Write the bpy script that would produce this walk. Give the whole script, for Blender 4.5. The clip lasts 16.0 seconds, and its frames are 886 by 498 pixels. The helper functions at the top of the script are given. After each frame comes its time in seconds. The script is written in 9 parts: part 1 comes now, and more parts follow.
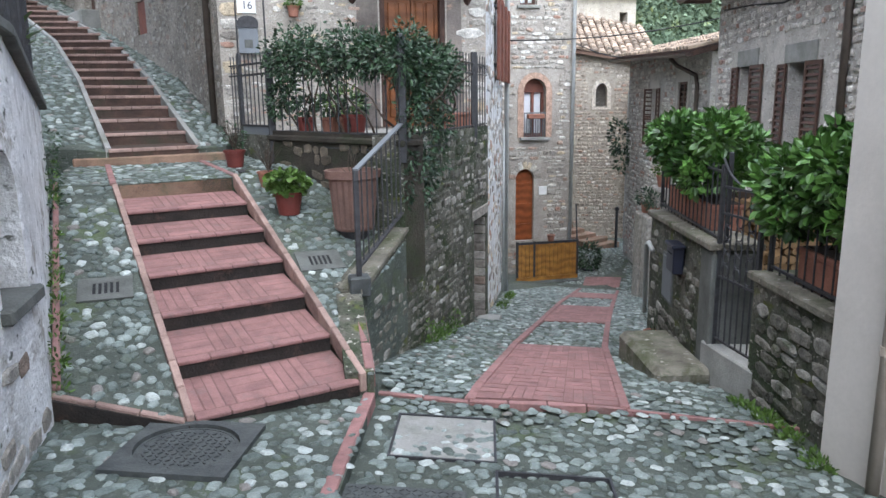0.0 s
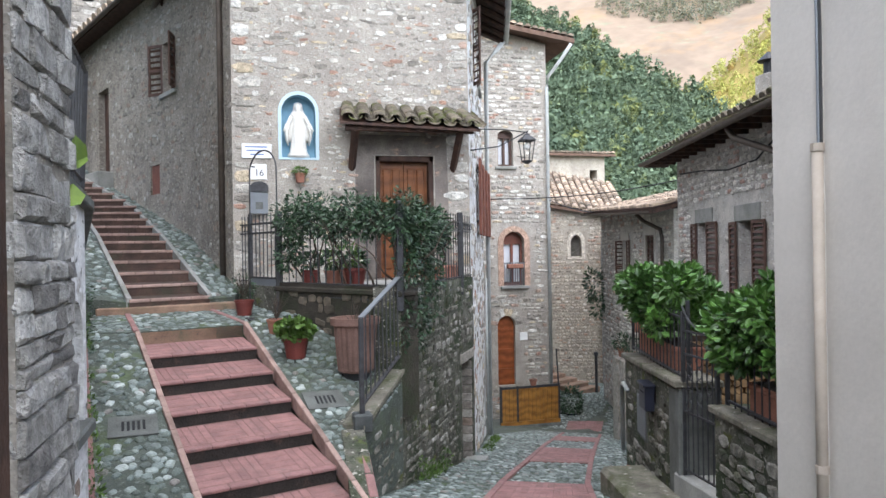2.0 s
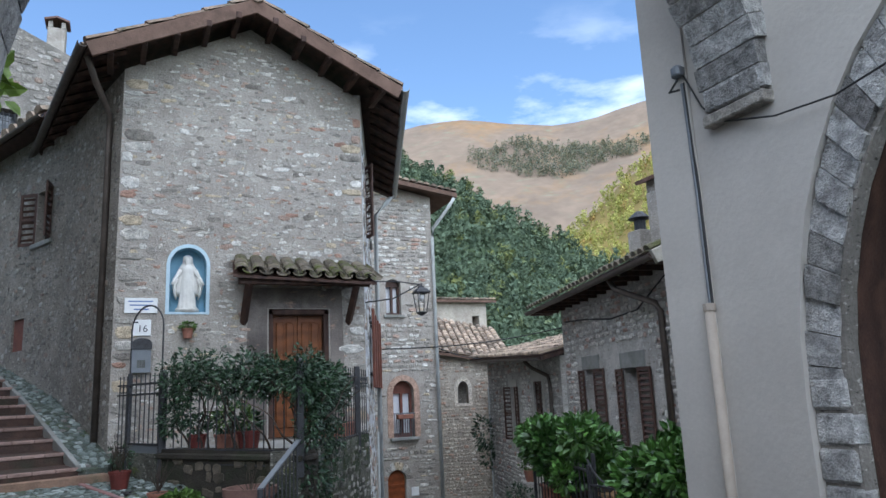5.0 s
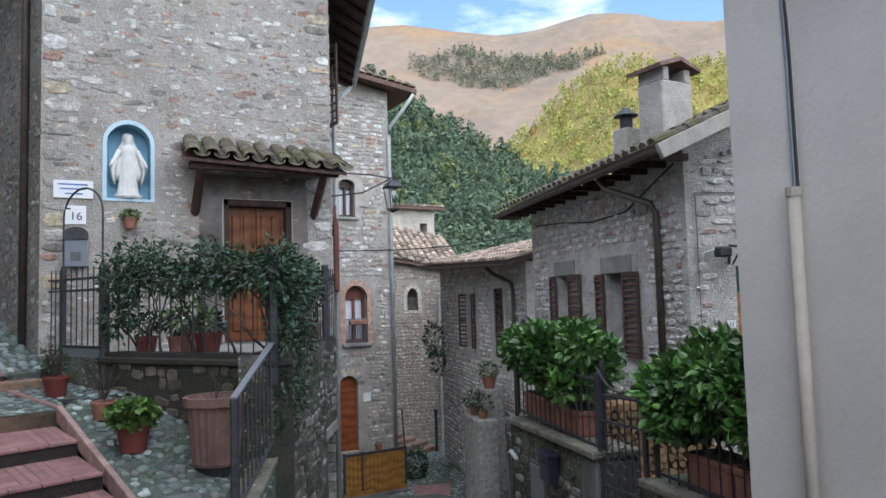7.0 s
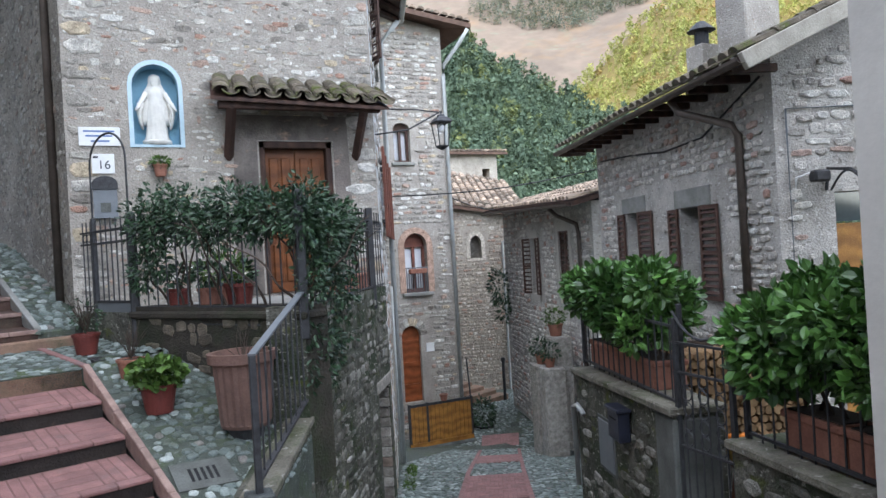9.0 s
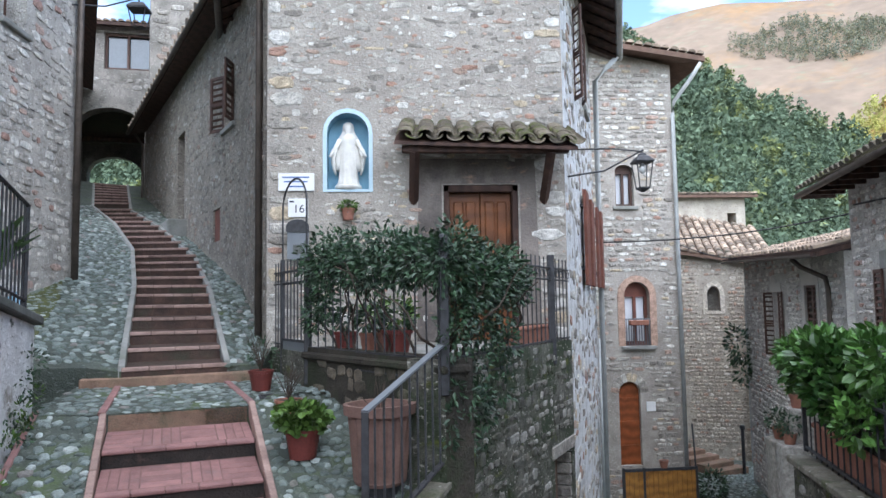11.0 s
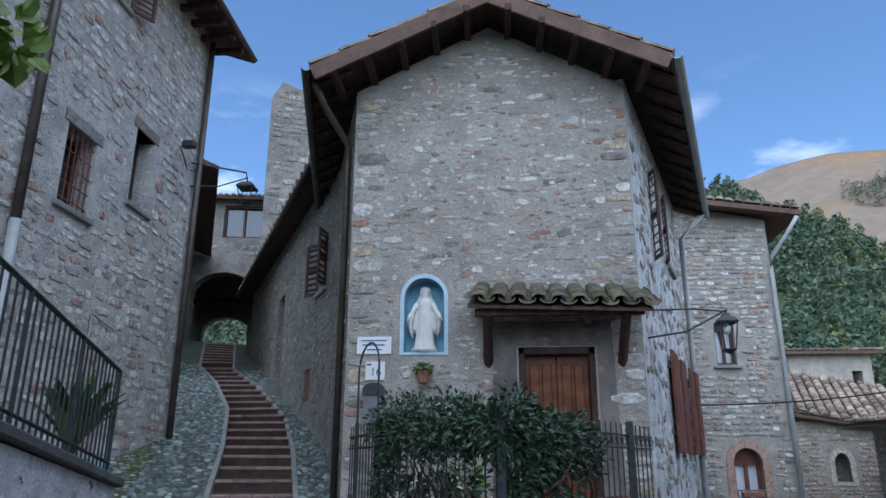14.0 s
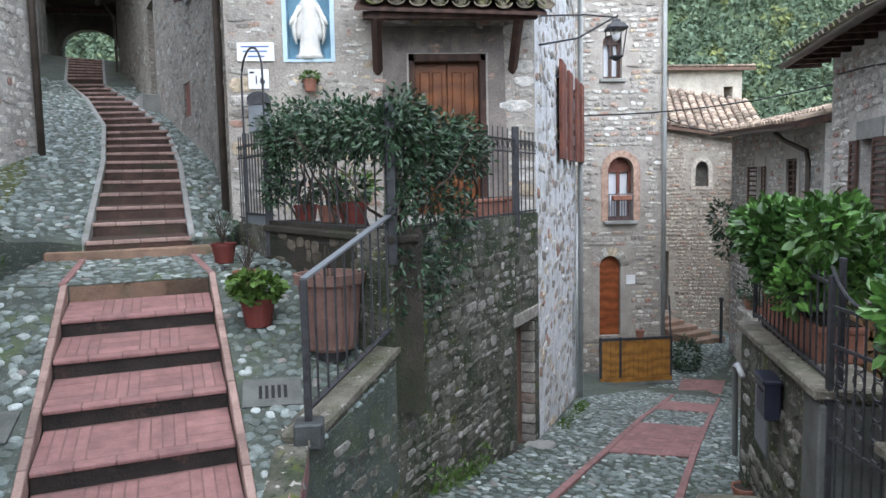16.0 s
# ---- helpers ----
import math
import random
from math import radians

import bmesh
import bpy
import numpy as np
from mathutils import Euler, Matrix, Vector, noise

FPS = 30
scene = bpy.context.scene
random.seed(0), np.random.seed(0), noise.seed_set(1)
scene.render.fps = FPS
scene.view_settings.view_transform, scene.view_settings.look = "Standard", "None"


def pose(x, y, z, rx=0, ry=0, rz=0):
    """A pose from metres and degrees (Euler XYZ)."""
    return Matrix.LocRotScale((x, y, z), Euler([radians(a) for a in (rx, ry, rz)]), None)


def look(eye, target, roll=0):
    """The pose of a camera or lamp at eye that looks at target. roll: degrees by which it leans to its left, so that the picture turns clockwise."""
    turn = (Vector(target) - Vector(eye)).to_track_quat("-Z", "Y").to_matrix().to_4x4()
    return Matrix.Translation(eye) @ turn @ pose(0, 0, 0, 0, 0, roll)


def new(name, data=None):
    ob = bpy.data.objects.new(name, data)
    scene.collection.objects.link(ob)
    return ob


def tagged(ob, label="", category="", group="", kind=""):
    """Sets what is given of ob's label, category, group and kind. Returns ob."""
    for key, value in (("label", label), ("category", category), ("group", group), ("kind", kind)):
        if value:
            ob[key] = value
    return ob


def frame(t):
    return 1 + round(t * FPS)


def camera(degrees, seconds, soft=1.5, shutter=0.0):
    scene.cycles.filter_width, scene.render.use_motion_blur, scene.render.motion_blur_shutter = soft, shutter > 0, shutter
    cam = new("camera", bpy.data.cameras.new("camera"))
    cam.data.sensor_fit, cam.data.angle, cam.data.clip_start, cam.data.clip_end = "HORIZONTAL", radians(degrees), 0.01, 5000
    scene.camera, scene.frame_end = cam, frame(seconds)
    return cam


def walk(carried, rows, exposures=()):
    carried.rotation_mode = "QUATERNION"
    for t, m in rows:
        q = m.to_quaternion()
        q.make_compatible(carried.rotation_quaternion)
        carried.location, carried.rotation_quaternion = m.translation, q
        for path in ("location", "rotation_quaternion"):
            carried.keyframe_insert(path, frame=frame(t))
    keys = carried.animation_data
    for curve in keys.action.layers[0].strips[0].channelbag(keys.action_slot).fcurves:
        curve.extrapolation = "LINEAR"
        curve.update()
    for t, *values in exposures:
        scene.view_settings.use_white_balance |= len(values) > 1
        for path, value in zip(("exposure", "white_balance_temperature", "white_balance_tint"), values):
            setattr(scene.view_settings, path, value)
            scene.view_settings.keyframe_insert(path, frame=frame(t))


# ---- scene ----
cam = camera(64.0, 16.0)
PATH = [
    (0, (0.341, 0.116, 0.745), (0.78, 2.025, 0.338), -0.8),
    (0.5, (0.222, -0.126, 0.757), (0.645, 1.76, 0.244), -1.9),
    (1, (0.051, -0.303, 0.753), (0.577, 1.595, 0.41), -0.2),
    (1.5, (-0.023, -0.454, 0.787), (0.538, 1.459, 0.622), 0.0),
    (2, (0.038, -0.627, 0.826), (0.546, 1.308, 0.828), -0.9),
    (2.5, (0.071, -0.815, 0.879), (0.523, 1.126, 1.041), -1.3),
    (3, (0.033, -0.852, 0.897), (0.47, 1.075, 1.211), -1.1),
    (3.5, (0.022, -0.854, 0.905), (0.466, 1.053, 1.313), -0.8),
    (4, (0.018, -0.846, 0.91), (0.487, 1.052, 1.334), -0.2),
    (4.5, (-0.077, -0.767, 0.894), (0.456, 1.123, 1.276), 0.6),
    (5, (-0.188, -0.543, 0.948), (0.634, 1.238, 1.343), -2.6),
    (5.2, (-0.201, -0.434, 0.952), (0.715, 1.303, 1.332), -2.4),
    (7.3, (-0.257, 0.738, 0.848), (0.734, 2.473, 0.947), -1.5),
    (7.5, (-0.191, 0.84, 0.83), (0.8, 2.576, 0.902), -1.5),
    (7.7, (-0.151, 0.944, 0.838), (0.835, 2.683, 0.888), -1.4),
    (8, (-0.019, 0.997, 0.811), (0.944, 2.749, 0.832), -1.9),
    (8.2, (0.05, 1.054, 0.798), (0.992, 2.819, 0.802), -2.2),
    (10.3, (0.737, 1.338, 0.806), (1.172, 3.288, 0.894), -2.7),
    (10.5, (0.85, 1.405, 0.799), (1.208, 3.37, 0.907), -2.1),
    (11, (1.06, 1.518, 0.838), (1.218, 3.506, 0.994), -0.9),
    (11.5, (1.264, 1.499, 0.846), (1.166, 3.48, 1.109), -0.3),
    (12, (1.401, 1.452, 0.879), (1.172, 3.392, 1.309), -0.3),
    (12.5, (1.4, 1.425, 0.904), (1.161, 3.323, 1.488), -0.3),
    (13, (1.39, 1.413, 0.91), (1.177, 3.285, 1.58), 0.0),
    (13.5, (1.391, 1.4, 0.906), (1.217, 3.273, 1.585), 0.3),
    (14, (1.398, 1.412, 0.905), (1.268, 3.32, 1.49), 0.2),
    (14.5, (1.414, 1.441, 0.878), (1.344, 3.403, 1.263), -0.4),
    (15, (1.423, 1.486, 0.829), (1.431, 3.481, 0.975), -1.1),
    (15.5, (1.427, 1.497, 0.786), (1.517, 3.494, 0.731), -1.3),
    (16, (1.424, 1.509, 0.773), (1.579, 3.494, 0.588), -1.2),
]
EXPOSURES = [(0, 1.72, 6350, 9), (1.0, 1.8, 6600, 10), (1.5, 1.78, 6650, 10), (2.5, 1.38, 6350, 9), (3.5, 0.78, 6000, 7), (5.0, 0.78, 5950, 7), (7.5, 1.08, 6150, 9), (11, 1.38, 6100, 9), (11.5, 1.25, 6250, 10), (12.5, 0.74, 6250, 9), (13.2, 0.41, 5850, 8), (14, 0.36, 5450, 7), (14.6, 0.34, 5600, 7), (15, 0.95, 6150, 9), (15.5, 1.3, 6250, 9), (16, 1.55, 6300, 9)]
walk(cam, [(t, look(eye, target, roll)) for t, eye, target, roll in PATH], EXPOSURES)

# ---- light: hazy veiled sun behind the walker, clear sky ahead ----
SUN_ELEV, SUN_TURN = 57.0, 186.0
world = bpy.data.worlds.new("sky")
scene.world = world
world.use_nodes = True
wn, wl = world.node_tree.nodes, world.node_tree.links
wn.clear()
sky = wn.new("ShaderNodeTexSky")
sky.sky_type = "NISHITA"
sky.sun_disc = False
sky.sun_elevation, sky.sun_rotation = radians(SUN_ELEV), radians(SUN_TURN)
sky.dust_density, sky.ozone_density = 0.4, 3.0
# thin clouds low over the hills
wtc = wn.new("ShaderNodeTexCoord")
wmap = wn.new("ShaderNodeMapping")
wmap.inputs["Scale"].default_value = (3.0, 3.0, 9.0)
wl.new(wtc.outputs["Generated"], wmap.inputs["Vector"])
cloud = wn.new("ShaderNodeTexNoise")
cloud.inputs["Scale"].default_value = 1.6
cloud.inputs["Detail"].default_value = 8.0
cloud.inputs["Roughness"].default_value = 0.55
wl.new(wmap.outputs["Vector"], cloud.inputs["Vector"])
cramp = wn.new("ShaderNodeValToRGB")
cramp.color_ramp.elements[0].position, cramp.color_ramp.elements[1].position = 0.54, 0.68
wl.new(cloud.outputs["Fac"], cramp.inputs["Fac"])
wsep = wn.new("ShaderNodeSeparateXYZ")
wl.new(wtc.outputs["Generated"], wsep.inputs["Vector"])
band = wn.new("ShaderNodeMapRange")
band.inputs["From Min"].default_value, band.inputs["From Max"].default_value = 0.50, 0.22
wl.new(wsep.outputs["Z"], band.inputs["Value"])
cmul = wn.new("ShaderNodeMath")
cmul.operation = "MULTIPLY"
wl.new(cramp.outputs["Color"], cmul.inputs[0])
wl.new(band.outputs["Result"], cmul.inputs[1])
wmix = wn.new("ShaderNodeMix")
wmix.data_type = "RGBA"
wmix.inputs["B"].default_value = (8.0, 8.2, 8.5, 1)
wl.new(cmul.outputs["Value"], wmix.inputs["Factor"])
wl.new(sky.outputs["Color"], wmix.inputs["A"])
wbg = wn.new("ShaderNodeBackground")
wbg.inputs["Strength"].default_value = 0.15
wl.new(wmix.outputs["Result"], wbg.inputs["Color"])
wout = wn.new("ShaderNodeOutputWorld")
wl.new(wbg.outputs["Background"], wout.inputs["Surface"])

sun_data = bpy.data.lights.new("sun", "SUN")
sun_data.energy, sun_data.angle, sun_data.color = 3.3, radians(116), (1.0, 0.975, 0.93)
sun = new("sun", sun_data)
# the sky's sun stands at this compass turn (clockwise from +y)
SUN_DIR = Vector((math.sin(radians(SUN_TURN)) * math.cos(radians(SUN_ELEV)), math.cos(radians(SUN_TURN)) * math.cos(radians(SUN_ELEV)), math.sin(radians(SUN_ELEV))))
sun.matrix_world = look(SUN_DIR * 80, (0, 0, 0))

# ---- materials ----
def mat(name, base, dark=None, scale=6.0, fine=60.0, rough=0.85, bump=0.3, vary=0.0, spots=None, spot_scale=2.0, spot_at=(0.5, 0.65), metal=0.0, wave=None, island=False, spec=0.3, hue=None, flecks=(), grainy=0.27):
    """A two-scale procedural surface: base to dark by coarse noise, fine grain, spots of a second colour, variation per piece."""
    m = bpy.data.materials.new(name)
    m.use_nodes = True
    nt = m.node_tree
    n, l = nt.nodes, nt.links
    bsdf = n["Principled BSDF"]
    bsdf.inputs["Roughness"].default_value, bsdf.inputs["Metallic"].default_value = rough, metal
    bsdf.inputs["Specular IOR Level"].default_value = spec
    geo = n.new("ShaderNodeNewGeometry")
    coarse = n.new("ShaderNodeTexNoise")
    coarse.inputs["Scale"].default_value, coarse.inputs["Detail"].default_value = scale, 6.0
    coarse.inputs["Roughness"].default_value = 0.62
    l.new(geo.outputs["Position"], coarse.inputs["Vector"])
    grain = n.new("ShaderNodeTexNoise")
    grain.inputs["Scale"].default_value, grain.inputs["Detail"].default_value = fine, 4.0
    l.new(geo.outputs["Position"], grain.inputs["Vector"])
    ramp = n.new("ShaderNodeValToRGB")
    dark = dark or tuple(0.55 * c for c in base)
    ramp.color_ramp.elements[0].position, ramp.color_ramp.elements[1].position = 0.32, 0.66
    ramp.color_ramp.elements[0].color, ramp.color_ramp.elements[1].color = (*dark, 1), (*base, 1)
    l.new(coarse.outputs["Fac"], ramp.inputs["Fac"])
    col = ramp.outputs["Color"]
    if wave:
        w = n.new("ShaderNodeTexWave")
        w.bands_direction = wave[0]
        w.inputs["Scale"].default_value, w.inputs["Distortion"].default_value = wave[1], wave[2]
        w.inputs["Detail"].default_value, w.inputs["Detail Scale"].default_value = 3.0, 1.5
        l.new(geo.outputs["Position"], w.inputs["Vector"])
        mx = n.new("ShaderNodeMix")
        mx.data_type, mx.blend_type = "RGBA", "MULTIPLY"
        mx.inputs["Factor"].default_value = 0.35
        l.new(col, mx.inputs["A"])
        l.new(w.outputs["Color"], mx.inputs["B"])
        col = mx.outputs["Result"]
    if spots:
        sp = n.new("ShaderNodeTexNoise")
        sp.inputs["Scale"].default_value, sp.inputs["Detail"].default_value = spot_scale, 7.0
        sp.inputs["Roughness"].default_value = 0.7
        l.new(geo.outputs["Position"], sp.inputs["Vector"])
        sr = n.new("ShaderNodeMapRange")
        sr.inputs["From Min"].default_value, sr.inputs["From Max"].default_value = spot_at
        l.new(sp.outputs["Fac"], sr.inputs["Value"])
        mx = n.new("ShaderNodeMix")
        mx.data_type = "RGBA"
        mx.inputs["B"].default_value = (*spots, 1)
        l.new(sr.outputs["Result"], mx.inputs["Factor"])
        l.new(col, mx.inputs["A"])
        col = mx.outputs["Result"]
    for fcol, fscale, fat in flecks:
        fmap = n.new("ShaderNodeMapping")
        fmap.inputs["Scale"].default_value = (1.0, 1.0, 1.9)
        l.new(geo.outputs["Position"], fmap.inputs["Vector"])
        fn = n.new("ShaderNodeTexNoise")
        fn.inputs["Scale"].default_value, fn.inputs["Detail"].default_value = fscale, 3.0
        fn.inputs["Roughness"].default_value = 0.6
        l.new(fmap.outputs["Vector"], fn.inputs["Vector"])
        fr_ = n.new("ShaderNodeMapRange")
        fr_.inputs["From Min"].default_value, fr_.inputs["From Max"].default_value = fat
        l.new(fn.outputs["Fac"], fr_.inputs["Value"])
        mx = n.new("ShaderNodeMix")
        mx.data_type = "RGBA"
        mx.inputs["B"].default_value = (*fcol, 1)
        l.new(fr_.outputs["Result"], mx.inputs["Factor"])
        l.new(col, mx.inputs["A"])
        col = mx.outputs["Result"]
    gm = n.new("ShaderNodeMapRange")
    gm.inputs["To Min"].default_value, gm.inputs["To Max"].default_value = 1 - grainy, 1 + grainy
    l.new(grain.outputs["Fac"], gm.inputs["Value"])
    hsv = n.new("ShaderNodeHueSaturation")
    l.new(col, hsv.inputs["Color"])
    val = gm.outputs["Result"]
    if vary:
        if island:
            rnd = geo.outputs["Random Per Island"]
        else:
            rnd = n.new("ShaderNodeObjectInfo").outputs["Random"]
        vm = n.new("ShaderNodeMapRange")
        vm.inputs["To Min"].default_value, vm.inputs["To Max"].default_value = 1 - vary, 1 + vary
        l.new(rnd, vm.inputs["Value"])
        mul = n.new("ShaderNodeMath")
        mul.operation = "MULTIPLY"
        l.new(val, mul.inputs[0])
        l.new(vm.outputs["Result"], mul.inputs[1])
        val = mul.outputs["Value"]
        if hue:
            hm = n.new("ShaderNodeMath")
            hm.operation = "MULTIPLY"
            hm.inputs[1].default_value = 7.31
            l.new(rnd, hm.inputs[0])
            fr = n.new("ShaderNodeMath")
            fr.operation = "FRACT"
            l.new(hm.outputs["Value"], fr.inputs[0])
            hr = n.new("ShaderNodeMapRange")
            hr.inputs["From Min"].default_value, hr.inputs["From Max"].default_value = 0.55, 1.0
            l.new(fr.outputs["Value"], hr.inputs["Value"])
            mx = n.new("ShaderNodeMix")
            mx.data_type = "RGBA"
            mx.inputs["B"].default_value = (*hue, 1)
            l.new(hr.outputs["Result"], mx.inputs["Factor"])
            l.new(col, mx.inputs["A"])
            l.new(mx.outputs["Result"], hsv.inputs["Color"])
    l.new(val, hsv.inputs["Value"])
    l.new(hsv.outputs["Color"], bsdf.inputs["Base Color"])
    if bump:
        add = n.new("ShaderNodeMath")
        add.inputs[1].default_value = 0.0
        l.new(grain.outputs["Fac"], add.inputs[0])
        sc = n.new("ShaderNodeMath")
        sc.operation = "MULTIPLY"
        sc.inputs[1].default_value = 2.0
        l.new(coarse.outputs["Fac"], sc.inputs[0])
        l.new(sc.outputs["Value"], add.inputs[1])
        b = n.new("ShaderNodeBump")
        b.inputs["Strength"].default_value, b.inputs["Distance"].default_value = bump, 0.02
        l.new(add.outputs["Value"], b.inputs["Height"])
        l.new(b.outputs["Normal"], bsdf.inputs["Normal"])
    return m


def piece_mat(name, shades, island=False, rough=0.9, bump=0.8, stain=None, stain_at=(0.5, 0.66), stain_scale=2.0, spec=0.3, deep=0.62):
    """A stone whose own shade is picked piece by piece from rows of (share, colour), with pits, grain and stains on it."""
    m = bpy.data.materials.new(name)
    m.use_nodes = True
    n, l = m.node_tree.nodes, m.node_tree.links
    bsdf = n["Principled BSDF"]
    bsdf.inputs["Roughness"].default_value = rough
    bsdf.inputs["Specular IOR Level"].default_value = spec
    geo = n.new("ShaderNodeNewGeometry")
    pick = geo.outputs["Random Per Island"] if island else n.new("ShaderNodeObjectInfo").outputs["Random"]
    ramp = n.new("ShaderNodeValToRGB")
    ramp.color_ramp.interpolation = "CONSTANT"
    els = ramp.color_ramp.elements
    total, at = sum(q[0] for q in shades), 0.0
    for i, (share, colour) in enumerate(shades):
        el = els[i] if i < 2 else els.new(at)
        el.position, el.color = at, (*colour, 1)
        at += share / total
    l.new(pick, ramp.inputs["Fac"])
    col = ramp.outputs["Color"]
    layers = []
    for scale, detail, lo, hi in ((11.0, 6.0, deep, 1.25), (75.0, 3.0, 0.8, 1.2)):
        t = n.new("ShaderNodeTexNoise")
        t.inputs["Scale"].default_value, t.inputs["Detail"].default_value = scale, detail
        t.inputs["Roughness"].default_value = 0.62
        l.new(geo.outputs["Position"], t.inputs["Vector"])
        r = n.new("ShaderNodeMapRange")
        r.inputs["From Min"].default_value, r.inputs["From Max"].default_value = 0.32, 0.68
        r.inputs["To Min"].default_value, r.inputs["To Max"].default_value = lo, hi
        l.new(t.outputs["Fac"], r.inputs["Value"])
        layers.append((t, r))
    if stain:
        t = n.new("ShaderNodeTexNoise")
        t.inputs["Scale"].default_value, t.inputs["Detail"].default_value = stain_scale, 7.0
        t.inputs["Roughness"].default_value = 0.7
        l.new(geo.outputs["Position"], t.inputs["Vector"])
        r = n.new("ShaderNodeMapRange")
        r.inputs["From Min"].default_value, r.inputs["From Max"].default_value = stain_at
        l.new(t.outputs["Fac"], r.inputs["Value"])
        mx = n.new("ShaderNodeMix")
        mx.data_type = "RGBA"
        mx.inputs["B"].default_value = (*stain, 1)
        l.new(r.outputs["Result"], mx.inputs["Factor"])
        l.new(col, mx.inputs["A"])
        col = mx.outputs["Result"]
    mul = n.new("ShaderNodeMath")
    mul.operation = "MULTIPLY"
    l.new(layers[0][1].outputs["Result"], mul.inputs[0])
    l.new(layers[1][1].outputs["Result"], mul.inputs[1])
    hsv = n.new("ShaderNodeHueSaturation")
    l.new(col, hsv.inputs["Color"])
    l.new(mul.outputs["Value"], hsv.inputs["Value"])
    l.new(hsv.outputs["Color"], bsdf.inputs["Base Color"])
    b = n.new("ShaderNodeBump")
    b.inputs["Strength"].default_value, b.inputs["Distance"].default_value = bump, 0.025
    l.new(mul.outputs["Value"], b.inputs["Height"])
    l.new(b.outputs["Normal"], bsdf.inputs["Normal"])
    return m


M_MORTAR = mat("lime_mortar", (0.40, 0.365, 0.32), (0.27, 0.243, 0.212), 3.0, 55, 0.95, 0.8, spots=(0.23, 0.205, 0.18), spot_scale=1.1, spot_at=(0.55, 0.8), flecks=(((0.54, 0.51, 0.46), 24, (0.60, 0.66)), ((0.15, 0.13, 0.112), 30, (0.62, 0.68)), ((0.38, 0.27, 0.21), 15, (0.66, 0.72))))
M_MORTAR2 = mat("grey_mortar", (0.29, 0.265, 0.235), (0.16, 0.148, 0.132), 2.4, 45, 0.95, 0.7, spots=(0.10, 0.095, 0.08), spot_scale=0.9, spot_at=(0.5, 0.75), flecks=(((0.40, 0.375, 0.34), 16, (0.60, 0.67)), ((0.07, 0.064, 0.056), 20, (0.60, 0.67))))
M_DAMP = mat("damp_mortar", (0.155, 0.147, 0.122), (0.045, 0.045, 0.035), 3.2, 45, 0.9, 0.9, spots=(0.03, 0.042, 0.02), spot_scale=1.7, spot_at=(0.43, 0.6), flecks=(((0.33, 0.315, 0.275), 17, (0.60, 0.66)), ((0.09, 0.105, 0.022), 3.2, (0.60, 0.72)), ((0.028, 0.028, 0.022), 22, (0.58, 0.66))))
LIMESTONE = ((2.6, (0.42, 0.39, 0.345)), (2.4, (0.33, 0.305, 0.27)), (2.2, (0.52, 0.49, 0.44)), (1.6, (0.26, 0.235, 0.205)), (1.2, (0.42, 0.305, 0.245)), (1.1, (0.52, 0.43, 0.31)), (2.0, (0.66, 0.635, 0.585)), (0.6, (0.38, 0.235, 0.18)))
M_STONE = piece_mat("limestone", LIMESTONE, deep=0.55)
M_STONE_I = piece_mat("limestone_rubble", LIMESTONE, True, deep=0.55)
GREYSTONE = ((3, (0.31, 0.285, 0.25)), (3, (0.24, 0.22, 0.195)), (2, (0.37, 0.345, 0.31)), (1, (0.29, 0.225, 0.185)), (0.8, (0.43, 0.405, 0.365)))
M_STONE2_I = piece_mat("grey_rubble", GREYSTONE, True, deep=0.5)
M_STONE2 = piece_mat("grey_stone", GREYSTONE, deep=0.55)
MOSSYSTONE = ((3, (0.21, 0.198, 0.17)), (3, (0.145, 0.137, 0.117)), (1.8, (0.29, 0.278, 0.248)), (1.8, (0.09, 0.087, 0.072)), (0.6, (0.40, 0.38, 0.345)))
M_STONED_I = piece_mat("mossy_rubble", MOSSYSTONE, True, 0.88, 0.9, (0.04, 0.052, 0.022), (0.5, 0.64), 2.1, deep=0.5)
M_STONED = piece_mat("mossy_stone", MOSSYSTONE, False, 0.88, 0.9, (0.04, 0.052, 0.022), (0.5, 0.64), 2.1, deep=0.5)
M_WHITE = mat("cream_plaster", (0.46, 0.432, 0.392), (0.395, 0.368, 0.332), 1.2, 30, 0.9, 0.12, spots=(0.38, 0.34, 0.282), spot_scale=0.9, spot_at=(0.6, 0.85), grainy=0.07)
M_WASH = mat("peeling_whitewash", (0.68, 0.68, 0.68), (0.46, 0.46, 0.455), 3.4, 40, 0.9, 0.8, spots=(0.27, 0.25, 0.22), spot_scale=1.9, spot_at=(0.53, 0.64), flecks=(((0.74, 0.74, 0.74), 6.5, (0.58, 0.66)), ((0.10, 0.105, 0.09), 7.5, (0.62, 0.70))))
M_RENDER = mat("rough_render", (0.32, 0.285, 0.245), (0.19, 0.168, 0.145), 2.4, 55, 0.95, 0.9, spots=(0.15, 0.132, 0.112), spot_scale=0.8, spot_at=(0.5, 0.8), flecks=(((0.42, 0.39, 0.345), 13, (0.58, 0.66)), ((0.085, 0.075, 0.064), 17, (0.58, 0.65))))
M_COBBLEBED = mat("mossy_joint", (0.08, 0.094, 0.077), (0.036, 0.045, 0.036), 3.0, 70, 0.75, 0.8, spots=(0.07, 0.10, 0.035), spot_scale=1.2, spot_at=(0.53, 0.68), spec=0.45, flecks=(((0.13, 0.145, 0.13), 22, (0.58, 0.66)),))
